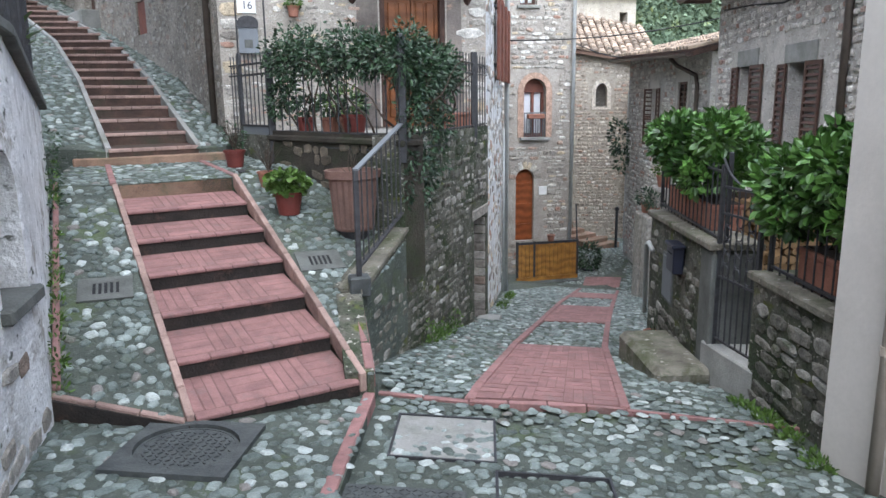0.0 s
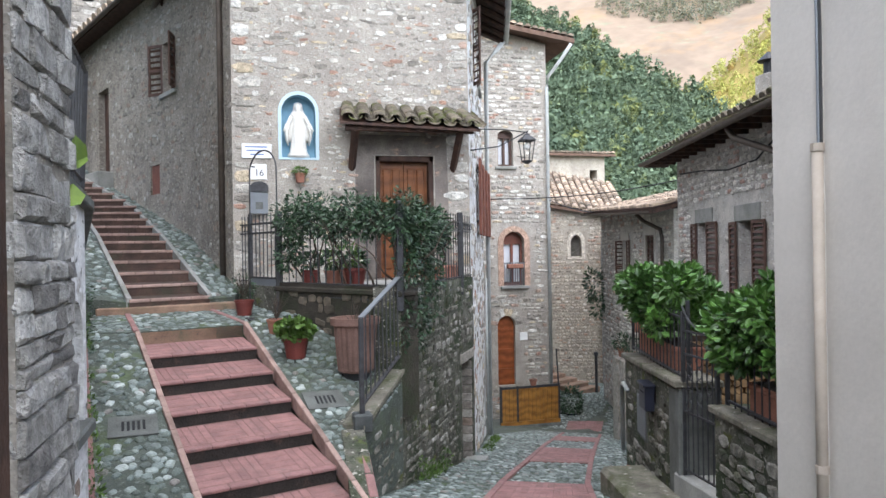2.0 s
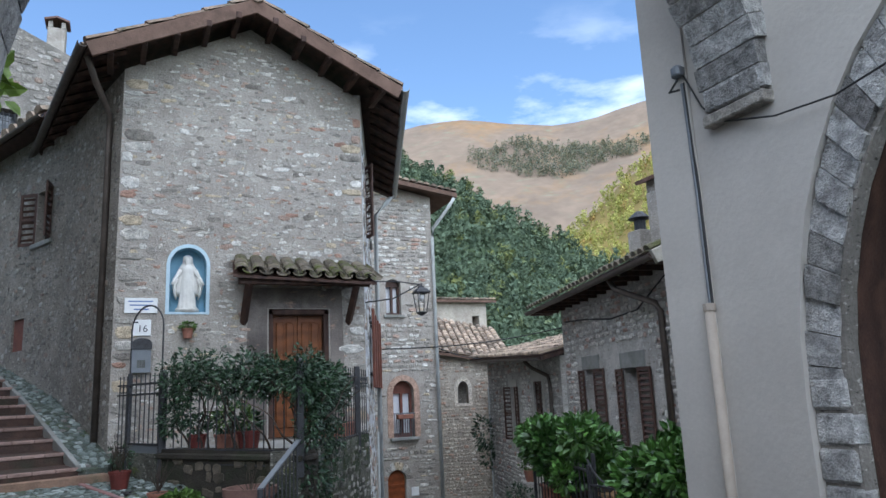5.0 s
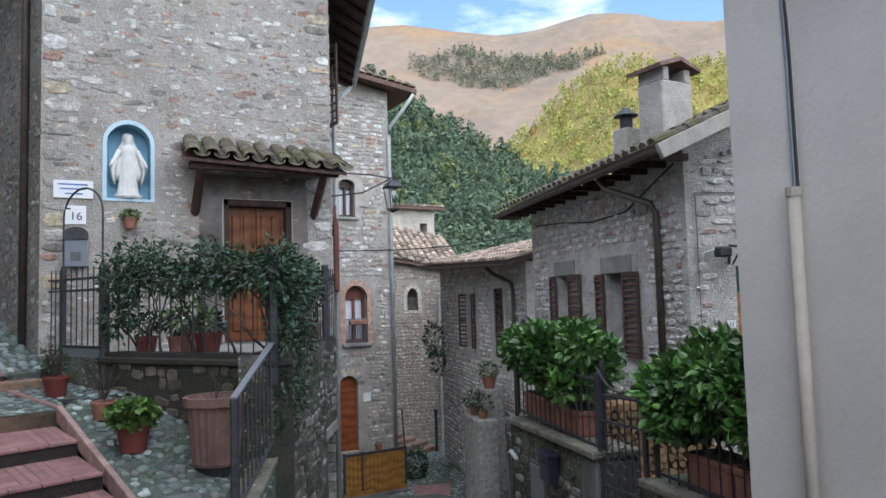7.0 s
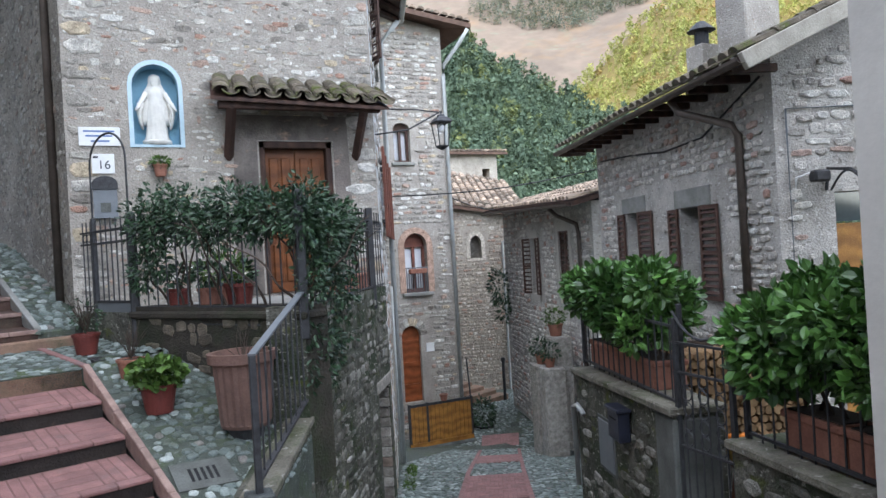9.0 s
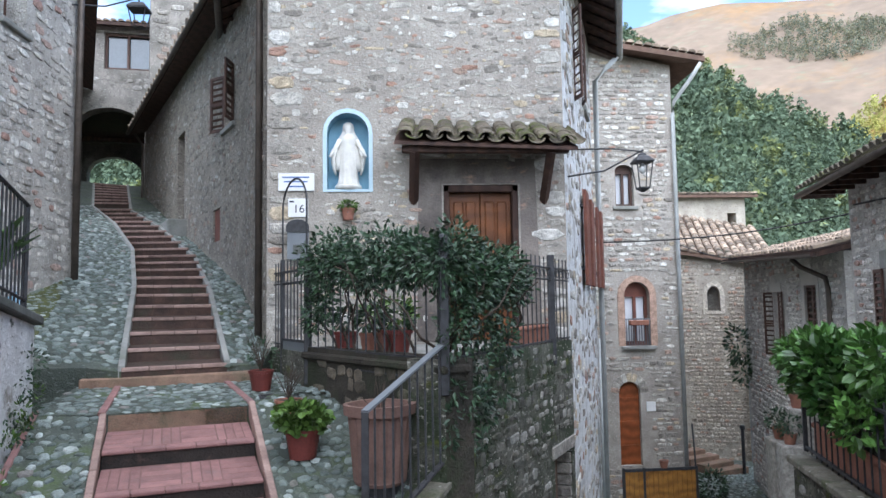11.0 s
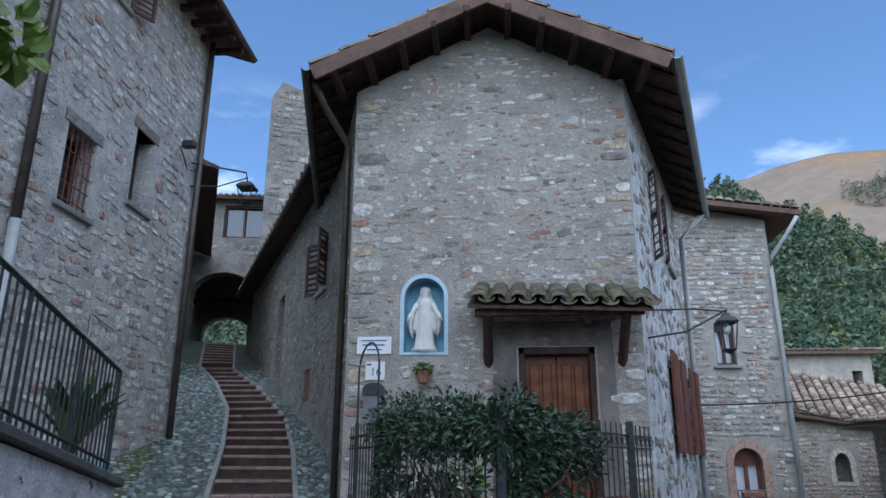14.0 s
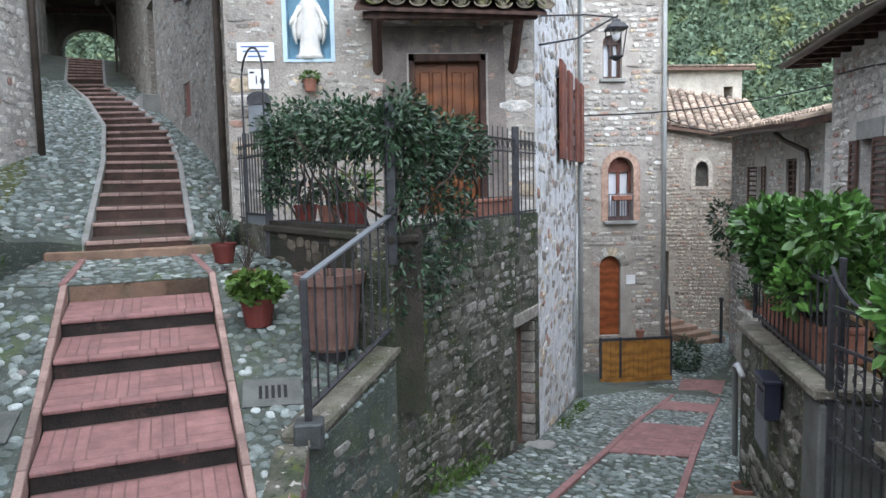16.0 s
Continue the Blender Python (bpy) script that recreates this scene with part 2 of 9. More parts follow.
RIVERSTONE = ((3, (0.112, 0.138, 0.126)), (3, (0.16, 0.192, 0.177)), (2.6, (0.075, 0.094, 0.082)), (1.9, (0.23, 0.268, 0.25)), (0.9, (0.36, 0.395, 0.378)), (0.5, (0.18, 0.165, 0.15)))
M_PEBBLE_I = piece_mat("river_pebble", RIVERSTONE, True, 0.48, 0.4, (0.05, 0.065, 0.035), (0.56, 0.72), 1.4, 0.5, 0.7)
M_PEBBLE = piece_mat("cobble_stone", RIVERSTONE, False, 0.48, 0.4, (0.05, 0.065, 0.035), (0.56, 0.72), 1.4, 0.5, 0.7)
M_BRICK = mat("red_paving_brick", (0.285, 0.148, 0.138), (0.18, 0.095, 0.088), 7, 90, 0.72, 0.35, vary=0.13, spots=(0.17, 0.115, 0.108), spot_scale=4, spot_at=(0.55, 0.75), spec=0.4)
M_BRICKOLD_I = mat("worn_brick", (0.30, 0.19, 0.135), (0.16, 0.105, 0.075), 6, 80, 0.85, 0.5, vary=0.25, island=True, spots=(0.075, 0.08, 0.05), spot_scale=3, spot_at=(0.5, 0.7))
M_NOSING = mat("worn_pale_brick", (0.34, 0.235, 0.20), (0.21, 0.14, 0.12), 7, 80, 0.8, 0.4, vary=0.22)
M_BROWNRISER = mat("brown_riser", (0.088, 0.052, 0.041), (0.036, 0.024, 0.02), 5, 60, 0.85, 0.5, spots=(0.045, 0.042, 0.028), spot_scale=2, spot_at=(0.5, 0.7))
# beige pipe paint, taken darker to include the shadow on it
M_BUFF = mat("shaded_buff_paint", (0.36, 0.31, 0.26), (0.29, 0.25, 0.21), 4, 50, 0.7, 0.1, grainy=0.07)
# near-black base with sparse brick-brown spots
M_DARKRISER = mat("near_black_riser", (0.036, 0.029, 0.025), (0.016, 0.014, 0.013), 5, 60, 0.8, 0.5, spots=(0.085, 0.05, 0.04), spot_scale=6, spot_at=(0.56, 0.7))
M_IRON = mat("dark_iron", (0.055, 0.055, 0.06), (0.03, 0.03, 0.032), 20, 120, 0.55, 0.2, metal=0.3, spec=0.4)
M_PIPE = mat("painted_pipe", (0.42, 0.43, 0.42), (0.31, 0.32, 0.31), 6, 60, 0.5, 0.08, metal=0.1, grainy=0.07)
M_COPPER = mat("brown_pipe", (0.13, 0.105, 0.09), (0.08, 0.065, 0.055), 6, 60, 0.5, 0.08, metal=0.5)
M_WOOD = mat("varnished_wood", (0.215, 0.078, 0.028), (0.12, 0.042, 0.016), 4, 60, 0.45, 0.2, wave=("Z", 1.2, 9.0))
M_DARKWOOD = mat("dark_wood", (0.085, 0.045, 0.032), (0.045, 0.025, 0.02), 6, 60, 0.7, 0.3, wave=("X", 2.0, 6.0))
M_FASCIA = mat("brown_board", (0.155, 0.095, 0.07), (0.09, 0.055, 0.04), 5, 60, 0.8, 0.3)
M_TILE_I = mat("clay_roof_tile", (0.40, 0.305, 0.225), (0.20, 0.152, 0.115), 5, 60, 0.9, 0.5, vary=0.5, island=True, spots=(0.11, 0.10, 0.075), spot_scale=2.6, spot_at=(0.5, 0.66))
M_TILEOLD_I = mat("old_roof_tile", (0.24, 0.175, 0.13), (0.13, 0.10, 0.078), 5, 60, 0.9, 0.5, vary=0.35, island=True, spots=(0.08, 0.078, 0.055), spot_scale=2.6, spot_at=(0.48, 0.66))
M_TILEMOSS = mat("mossy_roof_tile", (0.155, 0.128, 0.095), (0.062, 0.053, 0.04), 6, 60, 0.92, 0.6, vary=0.25, spots=(0.075, 0.09, 0.018), spot_scale=4.0, spot_at=(0.5, 0.63), flecks=(((0.26, 0.235, 0.20), 22, (0.63, 0.7)),))
M_TERRA = mat("terracotta", (0.31, 0.14, 0.095), (0.20, 0.09, 0.065), 5, 60, 0.85, 0.25, vary=0.12)
M_TERRA2 = mat("pale_terracotta", (0.20, 0.118, 0.095), (0.125, 0.076, 0.062), 5, 60, 0.85, 0.25)
M_REDPOT = mat("dull_red_plastic", (0.17, 0.042, 0.034), (0.12, 0.032, 0.027), 5, 60, 0.5, 0.1)
M_LEAFD = mat("dark_leaf", (0.04, 0.082, 0.036), (0.016, 0.034, 0.019), 5, 30, 0.4, 0.0, vary=0.55, island=True, spec=0.45)
M_LEAFB = mat("laurel_leaf", (0.085, 0.185, 0.036), (0.026, 0.07, 0.018), 1.6, 30, 0.36, 0.0, vary=0.5, island=True, spec=0.5)
M_VINELEAF = mat("vine_leaf", (0.16, 0.24, 0.03), (0.07, 0.12, 0.02), 3, 30, 0.5, 0.0, vary=0.4, island=True)
M_LEAFY = mat("fresh_leaf", (0.085, 0.15, 0.03), (0.045, 0.085, 0.018), 5, 30, 0.45, 0.0, vary=0.4, island=True)
M_TWIG = mat("twig_bark", (0.075, 0.055, 0.042), (0.04, 0.03, 0.024), 9, 60, 0.9, 0.4)
M_BLUE = mat("pale_blue_paint", (0.27, 0.45, 0.56), (0.20, 0.37, 0.48), 4, 50, 0.8, 0.12, grainy=0.07)
M_NICHERIM = mat("pale_blue_rim", (0.50, 0.62, 0.68), (0.40, 0.53, 0.6), 4, 50, 0.8, 0.12, grainy=0.07)
M_STATUE = mat("white_painted_plaster", (0.68, 0.66, 0.61), (0.54, 0.52, 0.48), 9, 50, 0.6, 0.1, grainy=0.07)
M_MOSSBED = mat("moss_bank", (0.105, 0.115, 0.04), (0.045, 0.055, 0.024), 5, 70, 0.95, 0.9, spots=(0.15, 0.145, 0.115), spot_scale=4, spot_at=(0.56, 0.7))
# smoke stain and the porch's shade, both put into one dark plaster colour
M_SOOTSHADE = mat("smoke_and_shade_plaster", (0.25, 0.215, 0.19), (0.11, 0.095, 0.085), 1.6, 45, 0.95, 0.4, spots=(0.075, 0.065, 0.06), spot_scale=1.3, spot_at=(0.5, 0.68), flecks=(((0.33, 0.225, 0.175), 5, (0.6, 0.72)),))
M_SLATE = mat("grey_stone_slab", (0.29, 0.285, 0.265), (0.19, 0.19, 0.18), 3, 60, 0.7, 0.3, spots=(0.12, 0.13, 0.10), spot_scale=2, spot_at=(0.5, 0.75), spec=0.45)
M_CAST = mat("cast_iron", (0.10, 0.108, 0.106), (0.055, 0.06, 0.06), 8, 90, 0.65, 0.4, metal=0.3)
M_CONCRETE = mat("grey_concrete", (0.13, 0.135, 0.127), (0.07, 0.074, 0.066), 4, 70, 0.85, 0.3)
M_MARBLE = mat("white_sign", (0.74, 0.74, 0.73), (0.64, 0.64, 0.63), 4, 60, 0.5, 0.03, grainy=0.07)
M_INK = mat("dark_lettering", (0.05, 0.05, 0.07), (0.04, 0.04, 0.05), 5, 50, 0.6, 0.0)
M_BLUEINK = mat("blue_lettering", (0.10, 0.17, 0.38), (0.08, 0.14, 0.32), 5, 50, 0.6, 0.0)
M_ORANGEWOOD = mat("honey_wood", (0.42, 0.20, 0.045), (0.28, 0.125, 0.03), 4, 60, 0.5, 0.2, wave=("Z", 1.5, 7.0))
M_REDDOOR = mat("reddish_wood", (0.33, 0.095, 0.03), (0.22, 0.06, 0.02), 4, 60, 0.5, 0.2, wave=("Z", 1.5, 7.0))
M_SHUTTER = mat("brown_shutter", (0.095, 0.05, 0.036), (0.055, 0.03, 0.024), 6, 60, 0.6, 0.15)
M_SHUTRED = mat("worn_red_shutter", (0.20, 0.075, 0.05), (0.11, 0.045, 0.035), 5, 60, 0.75, 0.3)
M_CURTAIN = mat("white_curtain", (0.75, 0.76, 0.78), (0.62, 0.64, 0.67), 6, 50, 0.9, 0.1, grainy=0.07)
# near-black colour for the darkness of rooms, slots and pits
M_DARKIN = mat("unlit_hollow_black", (0.02, 0.02, 0.022), (0.012, 0.012, 0.013), 3, 30, 0.9, 0.0)
M_GREYBOX = mat("grey_metal_door", (0.19, 0.205, 0.22), (0.15, 0.16, 0.175), 4, 60, 0.5, 0.08, metal=0.3, grainy=0.07)
M_NAVY = mat("navy_letterbox", (0.025, 0.028, 0.045), (0.018, 0.02, 0.03), 5, 60, 0.4, 0.05, metal=0.3, grainy=0.07)
M_GLASS = mat("window_glass", (0.05, 0.06, 0.07), (0.04, 0.05, 0.055), 3, 20, 0.06, 0.0, spec=0.9)
M_LOGEND = mat("cut_log", (0.34, 0.22, 0.115), (0.22, 0.135, 0.07), 12, 80, 0.9, 0.3, vary=0.3)
M_ORANGE = mat("orange_fruit", (0.65, 0.20, 0.02), (0.5, 0.14, 0.015), 5, 40, 0.6, 0.1, vary=0.2)
M_YELLOWPOT = mat("ochre_bowl", (0.45, 0.30, 0.09), (0.33, 0.21, 0.06), 5, 40, 0.7, 0.1)
M_SOIL = mat("soil", (0.06, 0.045, 0.035), (0.03, 0.024, 0.02), 9, 60, 0.95, 0.6)
M_CABLE = mat("black_cable", (0.03, 0.03, 0.03), (0.02, 0.02, 0.02), 9, 60, 0.6, 0.0)
M_FORESTFLOOR = mat("wooded_slope", (0.055, 0.085, 0.035), (0.03, 0.05, 0.025), 0.03, 0.3, 0.95, 0.0)
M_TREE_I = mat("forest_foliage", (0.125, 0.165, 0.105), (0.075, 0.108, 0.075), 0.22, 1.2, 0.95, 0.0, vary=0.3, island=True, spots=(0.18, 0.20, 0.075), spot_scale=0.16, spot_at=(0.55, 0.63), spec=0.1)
# yellow foliage and ground, brightened in colour as if the sun struck them
M_TREEY_I = mat("sunlit_toned_foliage", (0.42, 0.41, 0.12), (0.27, 0.29, 0.10), 0.15, 0.9, 0.95, 0.0, vary=0.3, island=True, spots=(0.40, 0.25, 0.10), spot_scale=0.1, spot_at=(0.54, 0.64), spec=0.1)
M_SUNNYFLOOR = mat("sunlit_toned_slope", (0.30, 0.22, 0.07), (0.16, 0.13, 0.05), 0.03, 0.4, 0.95, 0.0)
M_MOUNTAIN = mat("bare_mountain", (0.235, 0.176, 0.128), (0.172, 0.132, 0.10), 0.012, 0.09, 0.95, 0.0, spots=(0.27, 0.165, 0.08), spot_scale=0.008, spot_at=(0.50, 0.70), flecks=(((0.20, 0.19, 0.13), 0.05, (0.58, 0.72)),))
# paler, greyer leaves: distance haze is mixed into this base colour
M_TREEFAR_I = mat("haze_paled_foliage", (0.175, 0.185, 0.135), (0.14, 0.16, 0.13), 0.02, 0.4, 0.95, 0.0, vary=0.2, island=True, hue=(0.24, 0.215, 0.12), spec=0.1)
M_PALEMORTAR = mat("pale_lime_mortar", (0.52, 0.49, 0.45), (0.31, 0.29, 0.263), 2.6, 45, 0.95, 0.9, spots=(0.27, 0.25, 0.23), spot_scale=2.2, spot_at=(0.55, 0.75), flecks=(((0.20, 0.185, 0.165), 11, (0.60, 0.68)), ((0.64, 0.62, 0.59), 18, (0.60, 0.67))))
M_ASHLAR = piece_mat("rough_grey_stone", ((3, (0.40, 0.39, 0.375)), (2, (0.30, 0.29, 0.275)), (2, (0.50, 0.49, 0.47)), (1, (0.22, 0.21, 0.20))), False, 0.92, 1.0, deep=0.4)
WARMSTONE = ((3, (0.51, 0.435, 0.355)), (3, (0.42, 0.355, 0.29)), (2, (0.60, 0.535, 0.45)), (1.2, (0.31, 0.26, 0.215)), (1.2, (0.46, 0.31, 0.235)), (0.7, (0.66, 0.61, 0.54)))
M_WARM = piece_mat("warm_stone", WARMSTONE, deep=0.6)
M_WARM_I = piece_mat("warm_rubble", WARMSTONE, True, deep=0.6)
M_WARMMORTAR = mat("warm_mortar", (0.50, 0.445, 0.37), (0.34, 0.295, 0.245), 2.6, 45, 0.95, 0.7, spots=(0.24, 0.195, 0.16), spot_scale=2.0, spot_at=(0.55, 0.75), flecks=(((0.16, 0.135, 0.11), 12, (0.6, 0.67)),))
PALESTONE = ((3, (0.64, 0.605, 0.555)), (2.5, (0.53, 0.495, 0.455)), (2, (0.72, 0.695, 0.65)), (1.2, (0.41, 0.38, 0.345)), (1.0, (0.52, 0.385, 0.33)), (0.5, (0.43, 0.28, 0.235)))
M_PALE = piece_mat("pale_limestone", PALESTONE, deep=0.55)
M_PALE_I = piece_mat("pale_rubble", PALESTONE, True, deep=0.55)
M_BRICKBED = mat("brick_joint", (0.20, 0.115, 0.105), (0.13, 0.078, 0.07), 6, 80, 0.85, 0.4)
M_COPING = mat("lichened_coping", (0.20, 0.185, 0.15), (0.085, 0.078, 0.06), 5, 60, 0.9, 0.7, spots=(0.07, 0.08, 0.04), spot_scale=3.0, spot_at=(0.5, 0.66), flecks=(((0.33, 0.315, 0.28), 16, (0.62, 0.7)),))
M_BARGE = mat("pale_barge_board", (0.46, 0.43, 0.37), (0.33, 0.30, 0.25), 5, 60, 0.8, 0.2)
# damp walling, its colour also darkened for the shaded side of the terrace
M_WETSHADEWALL = mat("shaded_wet_mortar", (0.06, 0.05, 0.039), (0.022, 0.02, 0.016), 2.4, 45, 0.85, 0.7, spots=(0.03, 0.04, 0.018), spot_scale=1.6, spot_at=(0.48, 0.66))
M_WETSHADESTONE = mat("shaded_wet_stone", (0.17, 0.14, 0.105), (0.07, 0.06, 0.048), 7, 60, 0.85, 0.6, vary=0.4, spots=(0.03, 0.04, 0.018), spot_scale=1.6, spot_at=(0.5, 0.68))
M_WETSHADESTONE_I = mat("shaded_wet_rubble", (0.17, 0.14, 0.105), (0.07, 0.06, 0.048), 7, 60, 0.85, 0.6, vary=0.4, island=True, spots=(0.03, 0.04, 0.018), spot_scale=1.6, spot_at=(0.5, 0.68))

# ---- building tools ----
def part(name, bm, material, parent=None, label="", smooth=False):
    """Links a bmesh, given in world metres, as one mesh object, under a thing or a part."""
    if parent is not None:
        top = parent if parent.parent is None else parent.parent
        bmesh.ops.transform(bm, matrix=top.matrix_basis.inverted(), verts=bm.verts)
    me = bpy.data.meshes.new(name)
    bm.normal_update()
    bm.to_mesh(me)
    bm.free()
    for mm in material if isinstance(material, (list, tuple)) else (material,):
        me.materials.append(mm)
    if smooth:
        me.polygons.foreach_set("use_smooth", [True] * len(me.polygons))
    ob = new(name, me)
    if parent is not None:
        ob.parent = parent
    return tagged(ob, label)


def thing(name, at, label, category, group="", kind="", turn=0.0):
    ob = new(name)
    ob.matrix_basis = pose(*at, 0, 0, turn)
    ob.empty_display_size = 0.1
    return tagged(ob, label, category, group, kind)


def solid(name, bm, material, label="", category="", kind="", group="", smooth=False):
    return tagged(part(name, bm, material, smooth=smooth), label, category, group, kind)


def box(bm, lo, hi, m=None, bevel=0.0):
    vs = bmesh.ops.create_cube(bm, size=1.0)["verts"]
    s = Vector(hi) - Vector(lo)
    c = (Vector(hi) + Vector(lo)) / 2
    bmesh.ops.transform(bm, matrix=Matrix.Translation(c) @ Matrix.Diagonal((*s, 1)), verts=vs)
    if bevel:
        es = list({e for v in vs for e in v.link_edges})
        out = bmesh.ops.bevel(bm, geom=es, offset=bevel, segments=1, affect="EDGES", profile=0.6)
        vs = list({v for v in vs if v.is_valid} | {v for f in out["faces"] for v in f.verts})
    if m is not None:
        bmesh.ops.transform(bm, matrix=m, verts=vs)
    return vs


def boxed(lo, hi, m=None, bevel=0.0):
    bm = bmesh.new()
    box(bm, lo, hi, m, bevel)
    return bm


def tube(bm, pts, r, sides=8, cap=True, r1=None):
    """A pipe along points; the radius runs from r to r1."""
    pts = [Vector(p) for p in pts]
    rings = []
    up = Vector((0, 0, 1))
    for i, p in enumerate(pts):
        d = (pts[min(i + 1, len(pts) - 1)] - pts[max(i - 1, 0)]).normalized()
        side = d.cross(up if abs(d.z) < 0.95 else Vector((1, 0, 0))).normalized()
        other = side.cross(d)
        rr = r if r1 is None else r + (r1 - r) * i / max(1, len(pts) - 1)
        rings.append([bm.verts.new(p + rr * (math.cos(2 * math.pi * k / sides) * side + math.sin(2 * math.pi * k / sides) * other)) for k in range(sides)])
    for a, b in zip(rings, rings[1:]):
        for k in range(sides):
            bm.faces.new((a[k], a[(k + 1) % sides], b[(k + 1) % sides], b[k]))
    if cap:
        bm.faces.new(rings[0][::-1])
        bm.faces.new(rings[-1])
    return bm


def tubed(pts, r, sides=8, r1=None):
    bm = tube(bmesh.new(), pts, r, sides, True, r1)
    bmesh.ops.recalc_face_normals(bm, faces=bm.faces)
    return bm


def lathe(profile, at, sides=20, squash=1.0, turn=0.0):
    """A turned shape from rows of radius, height."""
    bm = bmesh.new()
    rings = [[bm.verts.new((r * math.cos(2 * math.pi * k / sides + turn), squash * r * math.sin(2 * math.pi * k / sides + turn), h)) for k in range(sides)] for r, h in profile]
    for a, b in zip(rings, rings[1:]):
        for k in range(sides):
            bm.faces.new((a[k], a[(k + 1) % sides], b[(k + 1) % sides], b[k]))
    bm.faces.new(rings[0][::-1])
    bm.faces.new(rings[-1])
    bmesh.ops.translate(bm, vec=at, verts=bm.verts)
    bmesh.ops.recalc_face_normals(bm, faces=bm.faces)
    return bm


def frame_of(a, b, z=0.0):
    """Local axes of a wall: x from plan point a to b, y into the wall, z up."""
    d = Vector((b[0] - a[0], b[1] - a[1], 0)).normalized()
    y = Vector((0, 0, 1)).cross(d)
    return Matrix(((d.x, y.x, 0, a[0]), (d.y, y.y, 0, a[1]), (0, 0, 1, z), (0, 0, 0, 1)))


def span(a, b):
    return math.hypot(b[0] - a[0], b[1] - a[1])


def arch(s0, s1, z0, z1, rise=None, n=10):
    """Outline of an opening with a round head whose crown is at z1."""
    rise = (s1 - s0) / 2 if rise is None else rise
    c, h = (s0 + s1) / 2, (s1 - s0) / 2
    return [(s0, z0), (s1, z0)] + [(c + h * math.cos(math.pi * k / n), z1 - rise + rise * math.sin(math.pi * k / n)) for k in range(n + 1)]


def rect(s0, s1, z0, z1):
    return [(s0, z0), (s1, z0), (s1, z1), (s0, z1)]


def plate(outline, holes, y0, y1, m):
    """A slab of that outline with holes through it, from local depth y0 to y1."""
    from mathutils.geometry import tessellate_polygon
    loops = [outline] + list(holes)
    flat = [p for lp in loops for p in lp]
    tris = tessellate_polygon([[Vector((p[0], p[1], 0)) for p in lp] for lp in loops])
    bm = bmesh.new()
    front = [bm.verts.new(m @ Vector((p[0], y0, p[1]))) for p in flat]
    back = [bm.verts.new(m @ Vector((p[0], y1, p[1]))) for p in flat]
    for t in tris:
        if len(set(t)) == 3:
            try:
                bm.faces.new([front[i] for i in t])
                bm.faces.new([back[i] for i in reversed(t)])
            except ValueError:
                pass
    k = 0
    for lp in loops:
        n = len(lp)
        for i in range(n):
            a, b = k + i, k + (i + 1) % n
            try:
                bm.faces.new((front[a], front[b], back[b], back[a]))
            except ValueError:
                pass
        k += n
    bmesh.ops.recalc_face_normals(bm, faces=bm.faces)
    return bm


def inside(p, poly):
    x, y = p
    hit = False
    for (x0, y0), (x1, y1) in zip(poly, poly[1:] + poly[:1]):
        if (y0 > y) != (y1 > y) and x < (x1 - x0) * (y - y0) / (y1 - y0) + x0:
            hit = not hit
    return hit


STONE_SHAPES = []
_r = random.Random(5)
for _k in range(14):
    _n = 7 + _k % 3
    _ring = []
    for _i in range(_n):
        _a = 2 * math.pi * (_i + _r.uniform(-0.25, 0.25)) / _n
        _c, _s = math.cos(_a), math.sin(_a)
        _q = 0.5 / max(abs(_c), abs(_s)) * _r.uniform(0.74, 1.0) ** 1.0
        _q = 0.62 * _q + 0.38 * 0.5
        _ring.append((_q * _c, _q * _s))
    STONE_SHAPES.append((_ring, _r.uniform(-0.12, 0.12), _r.uniform(-0.12, 0.12)))


def stone_verts(k, w, h, d):
    """Verts and faces of an irregular flat-faced stone: x, z in the plane, y outward negative."""
    ring, tx, tz = STONE_SHAPES[k % len(STONE_SHAPES)]
    n = len(ring)
    vs = [(x * w, 0.012, z * h) for x, z in ring]
    vs += [(x * w * 0.96, -d * 0.62, z * h * 0.95) for x, z in ring]
    vs += [(x * w * 0.76, -d * (1 + tx * x * 3 + tz * z * 3), z * h * 0.74) for x, z in ring]
    fs = [(i, (i + 1) % n, n + (i + 1) % n, n + i) for i in range(n)]
    fs += [(n + i, n + (i + 1) % n, 2 * n + (i + 1) % n, 2 * n + i) for i in range(n)]
    fs.append(tuple(range(2 * n, 3 * n)))
    return vs, [f[::-1] for f in fs]


STONE_MESHES = {}


def stone_mesh(k, material, shape=stone_verts, tag="stone"):
    key = (tag, k, material.name)
    if key not in STONE_MESHES:
        vs, fs = shape(k, 1.0, 1.0, 1.0)
        me = bpy.data.meshes.new(tag)
        me.from_pydata(vs, [], fs)
        me.materials.append(material)
        me.validate()
        STONE_MESHES[key] = me
    return STONE_MESHES[key]


